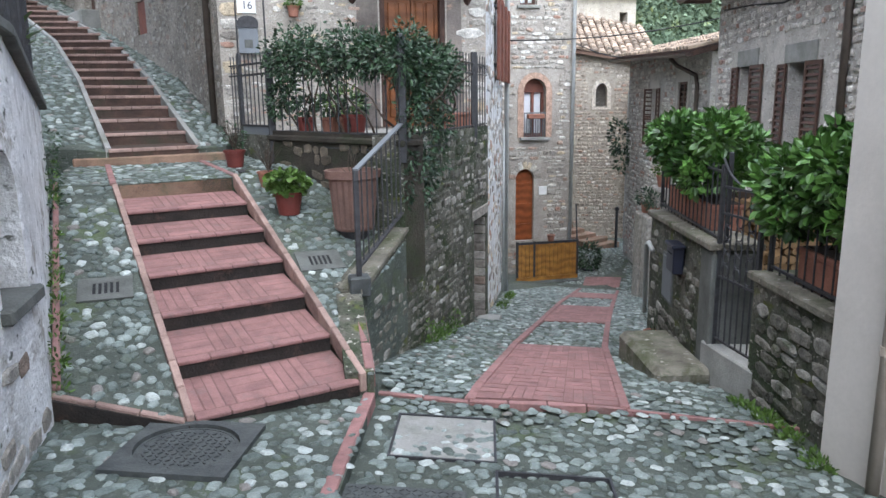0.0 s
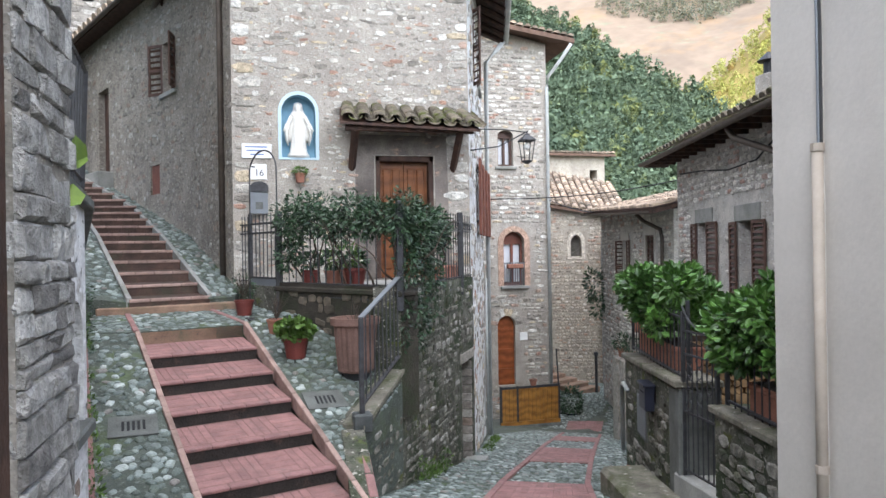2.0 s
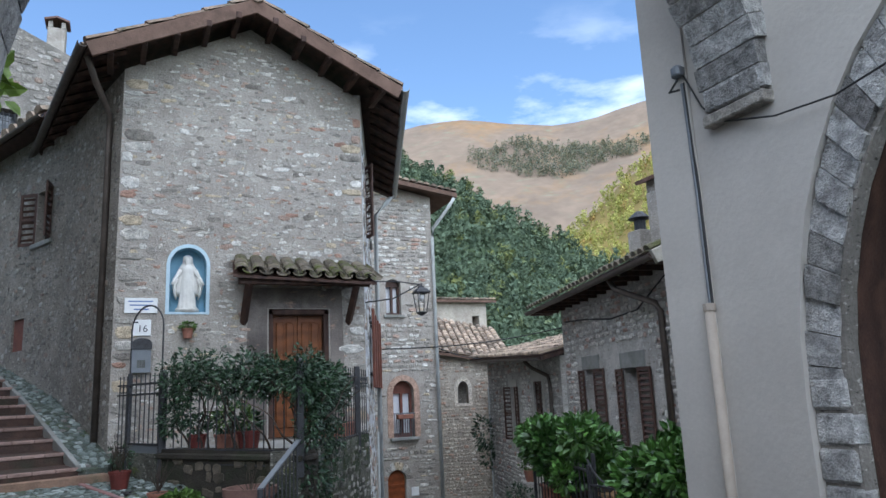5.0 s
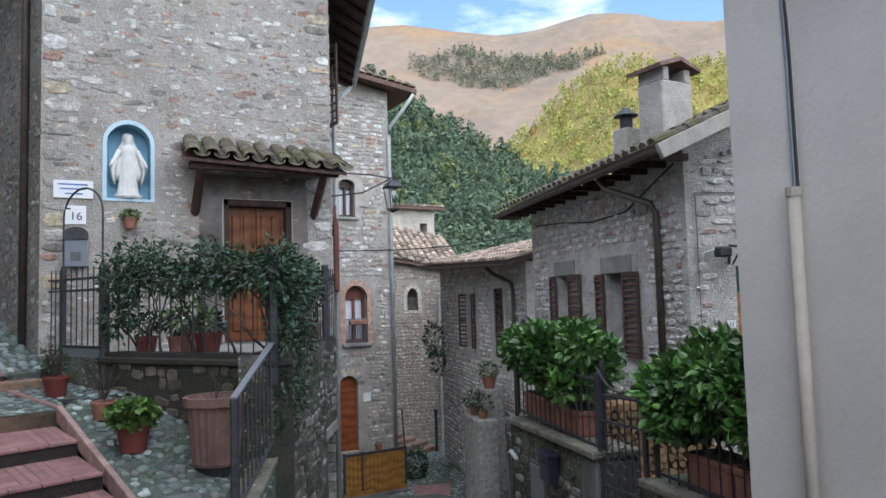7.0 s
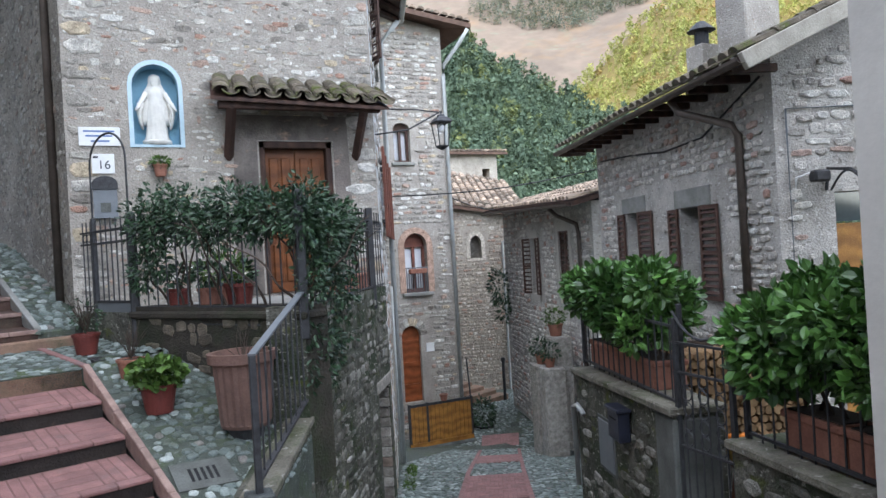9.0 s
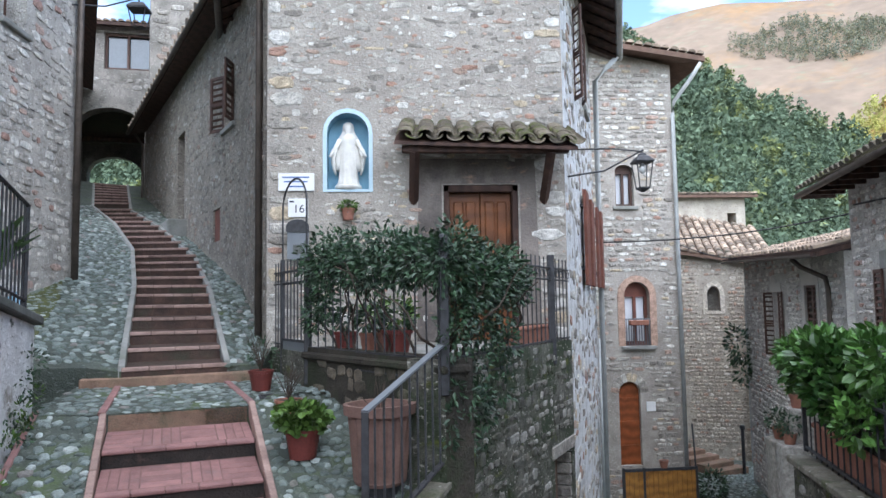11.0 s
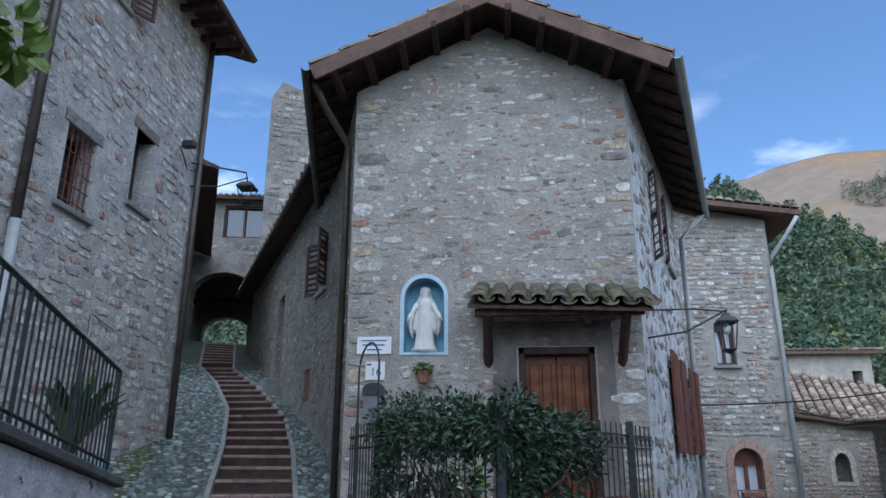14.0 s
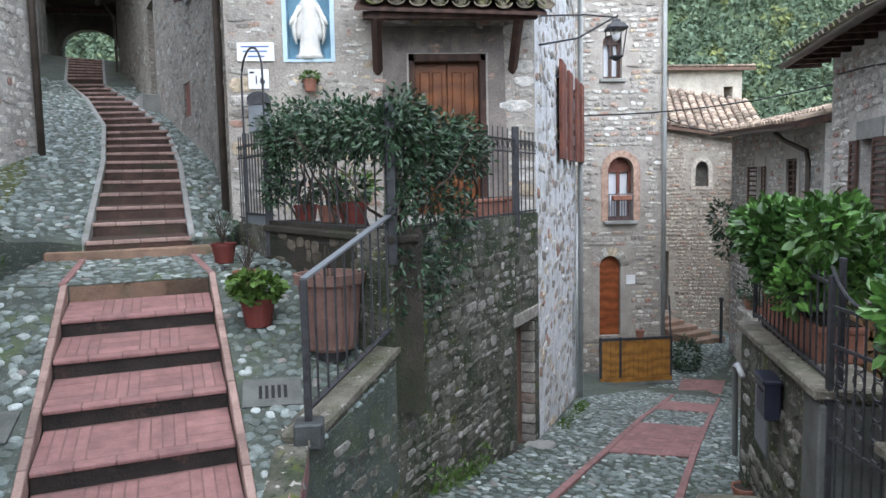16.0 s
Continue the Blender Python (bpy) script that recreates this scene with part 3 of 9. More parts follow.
def rubble(parent, m, outline, holes, seed, course=(0.1, 0.2), width=(0.12, 0.34), cover=0.6, proud=(0.008, 0.022), single=None, joined=None, keep=0, near=None, gap=0.014):
    """Courses of stones bedded in a wall face: the `keep` nearest to local point `near` are pieces, the rest one rubble mesh."""
    rnd = random.Random(seed)
    zs = [p[1] for p in outline]
    ss = [p[0] for p in outline]
    z = min(zs)
    todo = []
    while z < max(zs):
        ch = rnd.uniform(*course)
        s = min(ss) - rnd.uniform(0, 0.3)
        while s < max(ss):
            w = rnd.uniform(*width) * rnd.uniform(0.7, 1.2)
            h = ch * rnd.uniform(0.72, 1.0)
            c = (s + w / 2, z + ch / 2 + rnd.uniform(-1, 1) * ch * (0.15 if cover > 0.7 else 0.45))
            good = rnd.random() < cover
            if good:
                for fx, fz in ((-0.5, -0.5), (0.5, -0.5), (0.5, 0.5), (-0.5, 0.5)):
                    q = (c[0] + fx * w, c[1] + fz * h)
                    if not inside(q, outline) or any(inside(q, hp) for hp in holes):
                        good = False
                        break
            if good:
                todo.append((c, max(0.03, w - gap), max(0.025, h - gap), rnd.uniform(*proud), rnd.randrange(14), rnd.uniform(-1, 1) * (0.09 if cover > 0.7 else 0.22)))
            s += w
        z += ch
    if near:
        todo.sort(key=lambda q: (q[0][0] - near[0]) ** 2 + (q[0][1] - near[1]) ** 2)
    inv = Matrix() if parent is None else (parent if parent.parent is None else parent.parent).matrix_basis.inverted()
    for c, w, h, d, k, tilt in todo[:keep]:
        ob = new("stone", stone_mesh(k, single))
        ob.parent = parent
        ob.matrix_basis = inv @ m @ Matrix.LocRotScale((c[0], 0, c[1]), Euler((0, tilt, 0)), (w, d, h))
    vs, fs = [], []
    for c, w, h, d, k, tilt in todo[keep:]:
        a, b = stone_verts(k, w, h, d)
        t = inv @ m @ Matrix.LocRotScale((c[0], 0, c[1]), Euler((0, tilt, 0)), None)
        o = len(vs)
        vs += [t @ Vector(v) for v in a]
        fs += [tuple(i + o for i in f) for f in b]
    if vs:
        me = bpy.data.meshes.new("rubble")
        me.from_pydata(vs, [], fs)
        me.materials.append(joined)
        ob = new("rubble", me)
        ob.parent = parent
        tagged(ob, kind="stuff")


def pebble_verts(k, w, h, d):
    ring, tx, tz = STONE_SHAPES[k % len(STONE_SHAPES)]
    n = len(ring)
    vs = [(x * w, z * h, -0.15 * d) for x, z in ring] + [(x * w * 0.86, z * h * 0.86, d * 0.55) for x, z in ring]
    vs += [(x * w * 0.5, z * h * 0.5, d * (0.95 + tx * x)) for x, z in ring]
    fs = [(i, (i + 1) % n, n + (i + 1) % n, n + i) for i in range(n)]
    fs += [(n + i, n + (i + 1) % n, 2 * n + (i + 1) % n, 2 * n + i) for i in range(n)]
    fs.append(tuple(range(2 * n, 3 * n)))
    return vs, fs


def cobbles(parent, poly, zf, seed, step=0.085, size=(0.05, 0.1), high=(0.008, 0.018), keep=0, near=None, holes=(), chance=0.92):
    """River stones set by hand into a bed: jittered rows over a plan polygon, on the height zf(x, y)."""
    rnd = random.Random(seed)
    xs, ys = [p[0] for p in poly], [p[1] for p in poly]
    todo = []
    y = min(ys)
    row = 0
    while y < max(ys):
        x = min(xs) + (row % 2) * step / 2
        while x < max(xs):
            p = (x + rnd.uniform(-0.36, 0.36) * step, y + rnd.uniform(-0.36, 0.36) * step)
            if rnd.random() < chance and inside(p, poly) and not any(inside(p, hp) for hp in holes):
                todo.append((p, rnd.uniform(*size), rnd.uniform(0.6, 0.9), rnd.uniform(*high), rnd.randrange(14), rnd.uniform(0, 6.28)))
            x += step
        y += step * 0.88
        row += 1
    if near:
        todo.sort(key=lambda q: (q[0][0] - near[0]) ** 2 + (q[0][1] - near[1]) ** 2)
    inv = (parent if parent.parent is None else parent.parent).matrix_basis.inverted()

    def seat(p, turn):
        z = zf(*p)
        nx, ny = zf(p[0] + 0.05, p[1]) - zf(p[0] - 0.05, p[1]), zf(p[0], p[1] + 0.05) - zf(p[0], p[1] - 0.05)
        up = Vector((-nx / 0.1, -ny / 0.1, 1)).normalized()
        return Matrix.Translation((p[0], p[1], z)) @ up.to_track_quat("Z", "Y").to_matrix().to_4x4() @ Matrix.Rotation(turn, 4, "Z")

    for p, s, q, d, k, turn in todo[:keep]:
        ob = new("cobble", stone_mesh(k, M_PEBBLE, pebble_verts, "cobble"))
        ob.parent = parent
        ob.matrix_basis = inv @ seat(p, turn) @ Matrix.Diagonal((s, s * q, d, 1))
    vs, fs = [], []
    for p, s, q, d, k, turn in todo[keep:]:
        a, b = pebble_verts(k, s, s * q, d)
        t = inv @ seat(p, turn)
        o = len(vs)
        vs += [t @ Vector(v) for v in a]
        fs += [tuple(i + o for i in f) for f in b]
    me = bpy.data.meshes.new("cobbles")
    me.from_pydata(vs, [], fs)
    me.materials.append(M_PEBBLE_I)
    ob = new("cobbles", me)
    ob.parent = parent
    tagged(ob, kind="stuff")


def sheet(poly, zf, step, skirt=0.0):
    """A ground sheet over a plan polygon on the height zf, cut into a grid so that it follows it."""
    bm = bmesh.new()
    vs = [bm.verts.new((x, y, 0)) for x, y in poly]
    bm.faces.new(vs)
    for axis in (0, 1):
        lo, hi = min(p[axis] for p in poly), max(p[axis] for p in poly)
        c = lo + step
        while c < hi - 0.01:
            co = Vector((0, 0, 0))
            co[axis] = c
            no = Vector((0, 0, 0))
            no[axis] = 1
            bmesh.ops.bisect_plane(bm, geom=bm.verts[:] + bm.edges[:] + bm.faces[:], plane_co=co, plane_no=no)
            c += step
    for v in bm.verts:
        v.co.z = zf(v.co.x, v.co.y)
    if skirt:
        edges = [e for e in bm.edges if e.is_boundary]
        out = bmesh.ops.extrude_edge_only(bm, edges=edges)
        for v in out["geom"]:
            if isinstance(v, bmesh.types.BMVert):
                v.co.z -= skirt
    bmesh.ops.recalc_face_normals(bm, faces=bm.faces)
    for f in bm.faces:
        if abs(f.normal.z) > 0.5 and f.normal.z < 0:
            f.normal_flip()
    return bm


def leaf_mass(name, parent, spots, count, size, material, seed, spread=1.0, droop=0.3, fold=0.25, label="", wide=1.0):
    """Many single folded leaves filling ellipsoids (centre, radii); denser to the outside."""
    rnd = random.Random(seed)
    vs, fs = [], []
    tot = sum(r[0] * r[1] * r[2] for _, r in spots)
    inv = parent.matrix_basis.inverted()
    for c, r in spots:
        for _ in range(int(count * r[0] * r[1] * r[2] / tot) + 1):
            v = Vector((rnd.gauss(0, 1), rnd.gauss(0, 1), rnd.gauss(0, 1))).normalized()
            k = rnd.uniform(0.25, 1.0) ** 0.45 * (1 + rnd.uniform(-0.12, 0.14) * spread)
            p = Vector(c) + Vector((v.x * r[0], v.y * r[1], v.z * r[2])) * k
            out = (v + Vector((rnd.uniform(-0.7, 0.7), rnd.uniform(-0.7, 0.7), rnd.uniform(-0.5, 0.7) - droop))).normalized()
            side = out.cross(Vector((rnd.uniform(-1, 1), rnd.uniform(-1, 1), rnd.uniform(-1, 1)))).normalized()
            up = side.cross(out)
            ln = rnd.uniform(*size)
            wd = ln * rnd.uniform(0.17, 0.26) * wide
            o = len(vs)
            near, far = p + out * ln * 0.3 + up * wd * fold, p + out * ln * 0.68 + up * (wd * fold - ln * 0.05)
            pts = (p, near + side * wd * 0.92, far + side * wd * 0.8, p + out * ln - up * ln * 0.14, far - side * wd * 0.8, near - side * wd * 0.92, p + out * ln * 0.5 - up * wd * 0.1)
            vs += [inv @ q for q in pts]
            fs += [(o, o + 1, o + 6), (o + 1, o + 2, o + 6), (o + 2, o + 3, o + 6), (o + 3, o + 4, o + 6), (o + 4, o + 5, o + 6), (o + 5, o, o + 6)]
    me = bpy.data.meshes.new(name)
    me.from_pydata(vs, [], fs)
    me.materials.append(material)
    ob = new(name, me)
    ob.parent = parent
    return tagged(ob, label)

# ---- heights of the ground ----
def z_plaza(x, y):
    return -1.25 - 0.055 * x - 0.03 * (y - 4.4)


def z_street(x, y):
    s, c = (x - 2.1) * 0.43 + (y - 4.52) * 0.9, (x - 2.1) * 0.9 - (y - 4.52) * 0.43
    if s < 0:
        return z_plaza(x, y)
    c = max(-3.0, min(3.0, c))
    return -1.36 - 0.197 * min(s, 13.0) - 0.03 * max(0.0, s - 13.0) - 0.045 * c


def z_ramp(x, y):
    return -2.605 - 0.0857 * x + 0.3376 * y


def z_landing(x, y):
    return 0.012 + 0.09 * (y - 7.43 - 0.32 * (x + 1.13))


def z_lane(x, y):
    return min(4.66, 0.27 + 0.27 * (-0.40 * (x + 0.95) + 0.917 * (y - 8.7)))


def along(p, q, k):
    return (p[0] + (q[0] - p[0]) * k, p[1] + (q[1] - p[1]) * k)


# ---- ground and street ----
street = solid("road", sheet([(-3, 2.0), (20, 0.5), (30, 16), (30, 46), (4, 46), (3.0, 14), (-3, 9)], lambda x, y: z_street(x, y) - 0.004, 0.9),
               M_COBBLEBED, "steep cobbled village street with mossy joints", "street", "structure")

# passage floor in front, with a brick edge one step above the square
EDGE_A, EDGE_B = (-1.2, 2.58), (3.6, 1.72)
pm = frame_of(EDGE_A, EDGE_B)
passage = solid("floor", boxed((0, -6.0, -1.5), (span(EDGE_A, EDGE_B), -0.12, -0.85), pm), M_SLATE, "worn stone passage floor ending in a brick step", "floor", "structure")
for k in range(19):
    part("brick", boxed((0.02 + k * 0.256, -0.12, -1.05), (0.02 + k * 0.256 + 0.246, 0.0, -0.846), pm, 0.008), M_BRICK, passage)

# diagonal brick kerb across the square, its far side a little higher
KERB_A, KERB_B = (0.90, 4.72), (0.30, 2.62)
km = frame_of(KERB_B, KERB_A)
square = solid("pavement", sheet([(-1.25, 2.3), (0.33, 2.3), (0.33, 2.62), (0.90, 4.72), (0.95, 4.95), (-1.25, 4.95)], lambda x, y: z_plaza(x, y) + 0.075, 0.8, 0.3),
               M_COBBLEBED, "cobbled forecourt at the foot of the stairs", "pavement", "structure")
kerb = solid("kerb", boxed((0, 0.06, -1.6), (span(KERB_A, KERB_B), 0.075, -1.5), km), M_BRICK, "red brick kerb across the cobbled square", "kerb", "structure")
for k in range(9):
    s0 = 0.01 + k * 0.241
    p = km @ Vector((s0, 0, 0))
    zz = z_plaza(p.x, p.y)
    part("brick", boxed((s0, -0.005, zz - 0.1), (s0 + 0.232, 0.075, zz + 0.085), km, 0.008), M_BRICK, kerb)

# ---- lower flight of steps between cobbled ramps ----
O = Vector((-0.237, 4.36, 0))
E_ = Vector((0.952, 0.305, 0))
F_ = Vector((-0.29, 0.957, 0))
WIDE, DEEP, RISE, STEP = 1.085, 0.533, 0.125, 0.1855
sm = Matrix(((E_.x, F_.x, 0, O.x), (E_.y, F_.y, 0, O.y), (0, 0, 1, 0), (0, 0, 0, 1)))
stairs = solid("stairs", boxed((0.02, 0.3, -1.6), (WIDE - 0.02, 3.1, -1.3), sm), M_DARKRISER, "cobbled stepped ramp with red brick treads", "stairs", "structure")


def tread_z(i, v):
    """Height of tread i at v metres from its front edge: treads lean forward a little."""
    return -1.113 + STEP * i + (STEP - RISE) * v / DEEP


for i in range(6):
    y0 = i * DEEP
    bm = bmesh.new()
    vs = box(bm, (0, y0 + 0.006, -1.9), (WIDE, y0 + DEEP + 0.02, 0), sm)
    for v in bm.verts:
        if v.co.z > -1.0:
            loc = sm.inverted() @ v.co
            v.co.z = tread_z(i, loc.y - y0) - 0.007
    part("riser", bm, M_DARKRISER, stairs, "near-black riser")
    bm = bmesh.new()
    box(bm, (0.002, y0 + 0.004, -0.03), (WIDE - 0.002, y0 + DEEP + 0.015, -0.003), None)
    for v in bm.verts:
        v.co.z += tread_z(i, v.co.y - y0)
    bmesh.ops.transform(bm, matrix=sm, verts=bm.verts)
    part("tread_bed", bm, M_BRICKBED, stairs, "reddish sand joints of the brick tread")
    # basket of bricks on the tread, a soldier row at the nosing
    rnd = random.Random(40 + i)
    cells = 4
    cw = WIDE / cells
    for c in range(cells):
        for q in range(4):
            if (c + i) % 2:
                lo, hi = (c * cw + 0.004, 0.07 + q * 0.113), (c * cw + cw - 0.004, 0.07 + q * 0.113 + 0.108)
            else:
                lo, hi = (c * cw + q * cw / 4 + 0.003, 0.07), (c * cw + (q + 1) * cw / 4 - 0.003, 0.52)
            bm = bmesh.new()
            box(bm, (lo[0], y0 + lo[1], -0.04), (hi[0], y0 + min(hi[1], DEEP - 0.004), 0.0), None, 0.004)
            lift = rnd.uniform(-0.002, 0.002)
            for v in bm.verts:
                v.co.z += tread_z(i, v.co.y - y0) + lift
            bmesh.ops.transform(bm, matrix=sm, verts=bm.verts)
            part("brick", bm, M_BRICK, stairs)
    for q in range(5):
        bm = bmesh.new()
        box(bm, (q * WIDE / 5 + 0.003, y0 - 0.012, -0.028), ((q + 1) * WIDE / 5 - 0.003, y0 + 0.064, 0.0), None, 0.006)
        for v in bm.verts:
            v.co.z += tread_z(i, v.co.y - y0)
        bmesh.ops.transform(bm, matrix=sm, verts=bm.verts)
        part("brick", bm, M_BRICK, stairs)
# last riser up to the landing
bm = bmesh.new()
box(bm, (0, 6 * DEEP, -0.4), (WIDE, 6 * DEEP + 0.10, 0.006), sm, 0.008)
part("riser", bm, M_BRICKOLD_I, stairs, "worn brick top riser")

tl, tr = sm @ Vector((-0.06, 6 * DEEP, 0)), sm @ Vector((WIDE + 0.06, 6 * DEEP, 0))
bl, br = sm @ Vector((-0.06, 0, 0)), sm @ Vector((WIDE + 0.06, 0, 0))
RAMP_L = [(-1.09, 4.60), (bl.x, bl.y), (tl.x, tl.y), (-1.72, tl.y - 0.05)]
ramp_left = part("ramp", sheet(RAMP_L, lambda x, y: z_ramp(x, y) - 0.002, 0.6, 0.9), M_COBBLEBED, stairs, "cobbled ramp beside the steps")
RAMP_R = [(br.x, br.y), (0.90, 4.74), (0.93, 5.60), (1.46, 6.52), (0.30, 8.42), (tr.x, tr.y)]
ramp_right = part("ramp", sheet(RAMP_R, lambda x, y: min(z_ramp(x, y), 0.07 + 0.03 * (y - 8)), 0.4, 0.9), M_COBBLEBED, stairs, "cobbled ramp beside the steps")
LANDING = [(-1.74, tl.y - 0.05), (tl.x, tl.y), (tr.x, tr.y), (0.30, 8.42), (-0.05, 9.3), (-1.9, 9.2)]
landing = part("landing", sheet(LANDING, z_landing, 0.5, 0.6), M_COBBLEBED, stairs, "cobbled landing between two flights")


def kerb_row(parent, a, b, zf, wide=0.06, high=0.03, n=None, name="brick", material=None, deep=0.12):
    """A line of edging bricks from plan point a to b on the height zf."""
    ln = span(a, b)
    n = n or max(1, int(ln / 0.25))
    m = frame_of(a, b)
    for k in range(n):
        bm = bmesh.new()
        box(bm, (k * ln / n + 0.004, -wide / 2, -deep), ((k + 1) * ln / n - 0.004, wide / 2, high), None, 0.006)
        bmesh.ops.transform(bm, matrix=m, verts=bm.verts)
        for v in bm.verts:
            v.co.z += zf(v.co.x, v.co.y)
        part(name, bm, material or M_BRICK, parent)


zr = lambda x, y: z_ramp(x, y) + 0.004
kerb_row(stairs, (sm @ Vector((-0.03, 0, 0))).xy, (sm @ Vector((-0.03, 6 * DEEP, 0))).xy, zr, 0.05, 0.02, material=M_NOSING)
kerb_row(stairs, (sm @ Vector((WIDE + 0.03, 0, 0))).xy, (sm @ Vector((WIDE + 0.03, 6 * DEEP, 0))).xy, zr, 0.05, 0.02, material=M_NOSING)
kerb_row(stairs, (-1.06, 4.62), (-1.70, 7.4), zr, 0.045, 0.018)
kerb_row(stairs, (0.875, 4.74), (0.895, 5.58), zr, 0.07, 0.03)
kerb_row(stairs, (-1.08, 4.58), (bl.x, bl.y - 0.005), zr, 0.035, 0.008, deep=0.02, material=M_NOSING)
fr = frame_of((-1.08, 4.555), (bl.x + 0.03, bl.y - 0.03))
frw = span((-1.08, 4.555), (bl.x + 0.03, bl.y - 0.03))
part("riser", plate([(0, -1.4), (frw, -1.4), (frw, -1.135), (0, -0.985)], [], -0.01, 0.06, fr), M_DARKRISER, stairs, "near-black foot of the ramp")
kerb_row(stairs, (tl.x + 0.02, tl.y), (-1.46, 8.45), z_landing, 0.06, 0.018)
kerb_row(stairs, (tr.x - 0.02, tr.y), (-0.55, 8.78), z_landing, 0.06, 0.018)

# ---- upper flight climbing the lane ----
LANE_L = [(-1.44, 8.465), (-2.38, 11.5), (-3.28, 14.0), (-4.5, 16.45), (-5.76, 18.5), (-7.6, 23.1), (-9.5, 27.0)]
LANE_R = [(-0.55, 8.855), (-1.42, 11.7), (-2.18, 13.8), (-3.6, 16.5), (-4.9, 18.5), (-6.8, 23.6), (-8.6, 27.5)]
z_bank = lambda x, y: z_lane(x, y) + max(0.0, -1.0 * ((x + 1.6) * 0.92 + (y - 8.5) * 0.34)) * 0.08 - 0.01
upper = solid("stairs_upper", sheet(LANE_L + [(-10.9, 28), (-8.9, 23.6), (-6.8, 18.8), (-5.4, 16.0), (-3.9, 12.6), (-3.35, 11.7), (-3.35, 8.6), (-2.2, 8.2), (-1.75, 8.45)], z_bank, 0.6, 0.5), M_COBBLEBED, "cobbled lane climbing between stone houses", "stairs", "structure")
part("bank", sheet(LANE_R[::-1] + [(-0.25, 9.0), (-0.2, 9.6), (-1.0, 12.0), (-3.3, 16.7), (-4.4, 19.0), (-6.3, 24.5), (-7.6, 28)], z_bank, 0.6, 0.5), M_COBBLEBED, upper, "cobbled bank beside the steps")


part("moss_strip", sheet([(-3.28, 11.4), (-3.28, 8.75), (-2.6, 8.5), (-2.45, 8.9), (-2.95, 10.6)], lambda x, y: z_bank(x, y) + 0.014, 0.3, 0.05), M_MOSSBED, upper, "green moss bank at the foot of the wall")


def lane_at(line, k):
    i = min(int(k), len(line) - 2)
    return along(line[i], line[i + 1], k - i)


ks, k = [], 0.0
while k < 5.9:
    ks.append(k)
    a, b = lane_at(LANE_L, k), lane_at(LANE_L, k + 0.02)
    k += 0.02 * 0.575 / max(1e-4, span(a, b))
for i, k in enumerate(ks):
    k2 = ks[i + 1] if i + 1 < len(ks) else k + 0.12
    a, b, c, d = lane_at(LANE_L, k), lane_at(LANE_R, k), lane_at(LANE_R, k2), lane_at(LANE_L, k2)
    zt = z_lane(*along(a, b, 0.5)) + 0.02
    zb = max(zt, z_lane(*along(d, c, 0.5)) + 0.02 - 0.135)
    bm = bmesh.new()
    lo = [bm.verts.new((*p, zt - 0.5)) for p in (a, b, c, d)]
    hi = [bm.verts.new((*p, z)) for p, z in ((a, zt), (b, zt), (c, zb), (d, zb))]
    bm.faces.new(hi)
    for q in range(4):
        bm.faces.new((lo[q], lo[(q + 1) % 4], hi[(q + 1) % 4], hi[q]))
    bmesh.ops.recalc_face_normals(bm, faces=bm.faces)
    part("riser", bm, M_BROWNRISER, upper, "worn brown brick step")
    # brick nosing along the front of the step
    fm = frame_of(a, b)
    ln = span(a, b)
    n = 4
    for q in range(n):
        part("brick", boxed((q * ln / n + 0.003, -0.012, zt - 0.035), ((q + 1) * ln / n - 0.003, 0.035, zt + 0.006), fm, 0.006), M_NOSING, upper)
for line in (LANE_L, LANE_R):
    for i in range(5):
        kerb_row(upper, line[i], line[i + 1], lambda x, y: z_lane(x, y) + 0.03, 0.06, 0.015, material=M_SLATE, n=max(2, int(span(line[i], line[i + 1]) / 0.5)))
# broad first step in front of the flight
fm = frame_of((-1.78, 8.36), (-0.22, 8.78))
part("riser", boxed((0, 0, -0.3), (span((-1.78, 8.36), (-0.22, 8.78)), 0.5, 0.2), fm, 0.012), M_BRICKOLD_I, upper, "broad worn brick bottom step")

# ---- brick carpets and kerbs of the descending street ----
U_, C_ = Vector((0.43, 0.9)).normalized(), Vector((0.9, -0.43)).normalized()
CARP_L = [(1.56, 4.66), (2.75, 7.1), (3.80, 9.1), (5.25, 11.9), (7.3, 15.6), (8.9, 18.6)]
CARP_R = [(2.62, 4.37), (3.75, 7.0), (4.85, 9.15), (6.3, 11.9), (8.3, 15.6), (9.9, 18.4)]


def street_at(k, w):
    i = min(int(k), 4)
    return along(along(CARP_L[i], CARP_L[i + 1], k - i), along(CARP_R[i], CARP_R[i + 1], k - i), w)


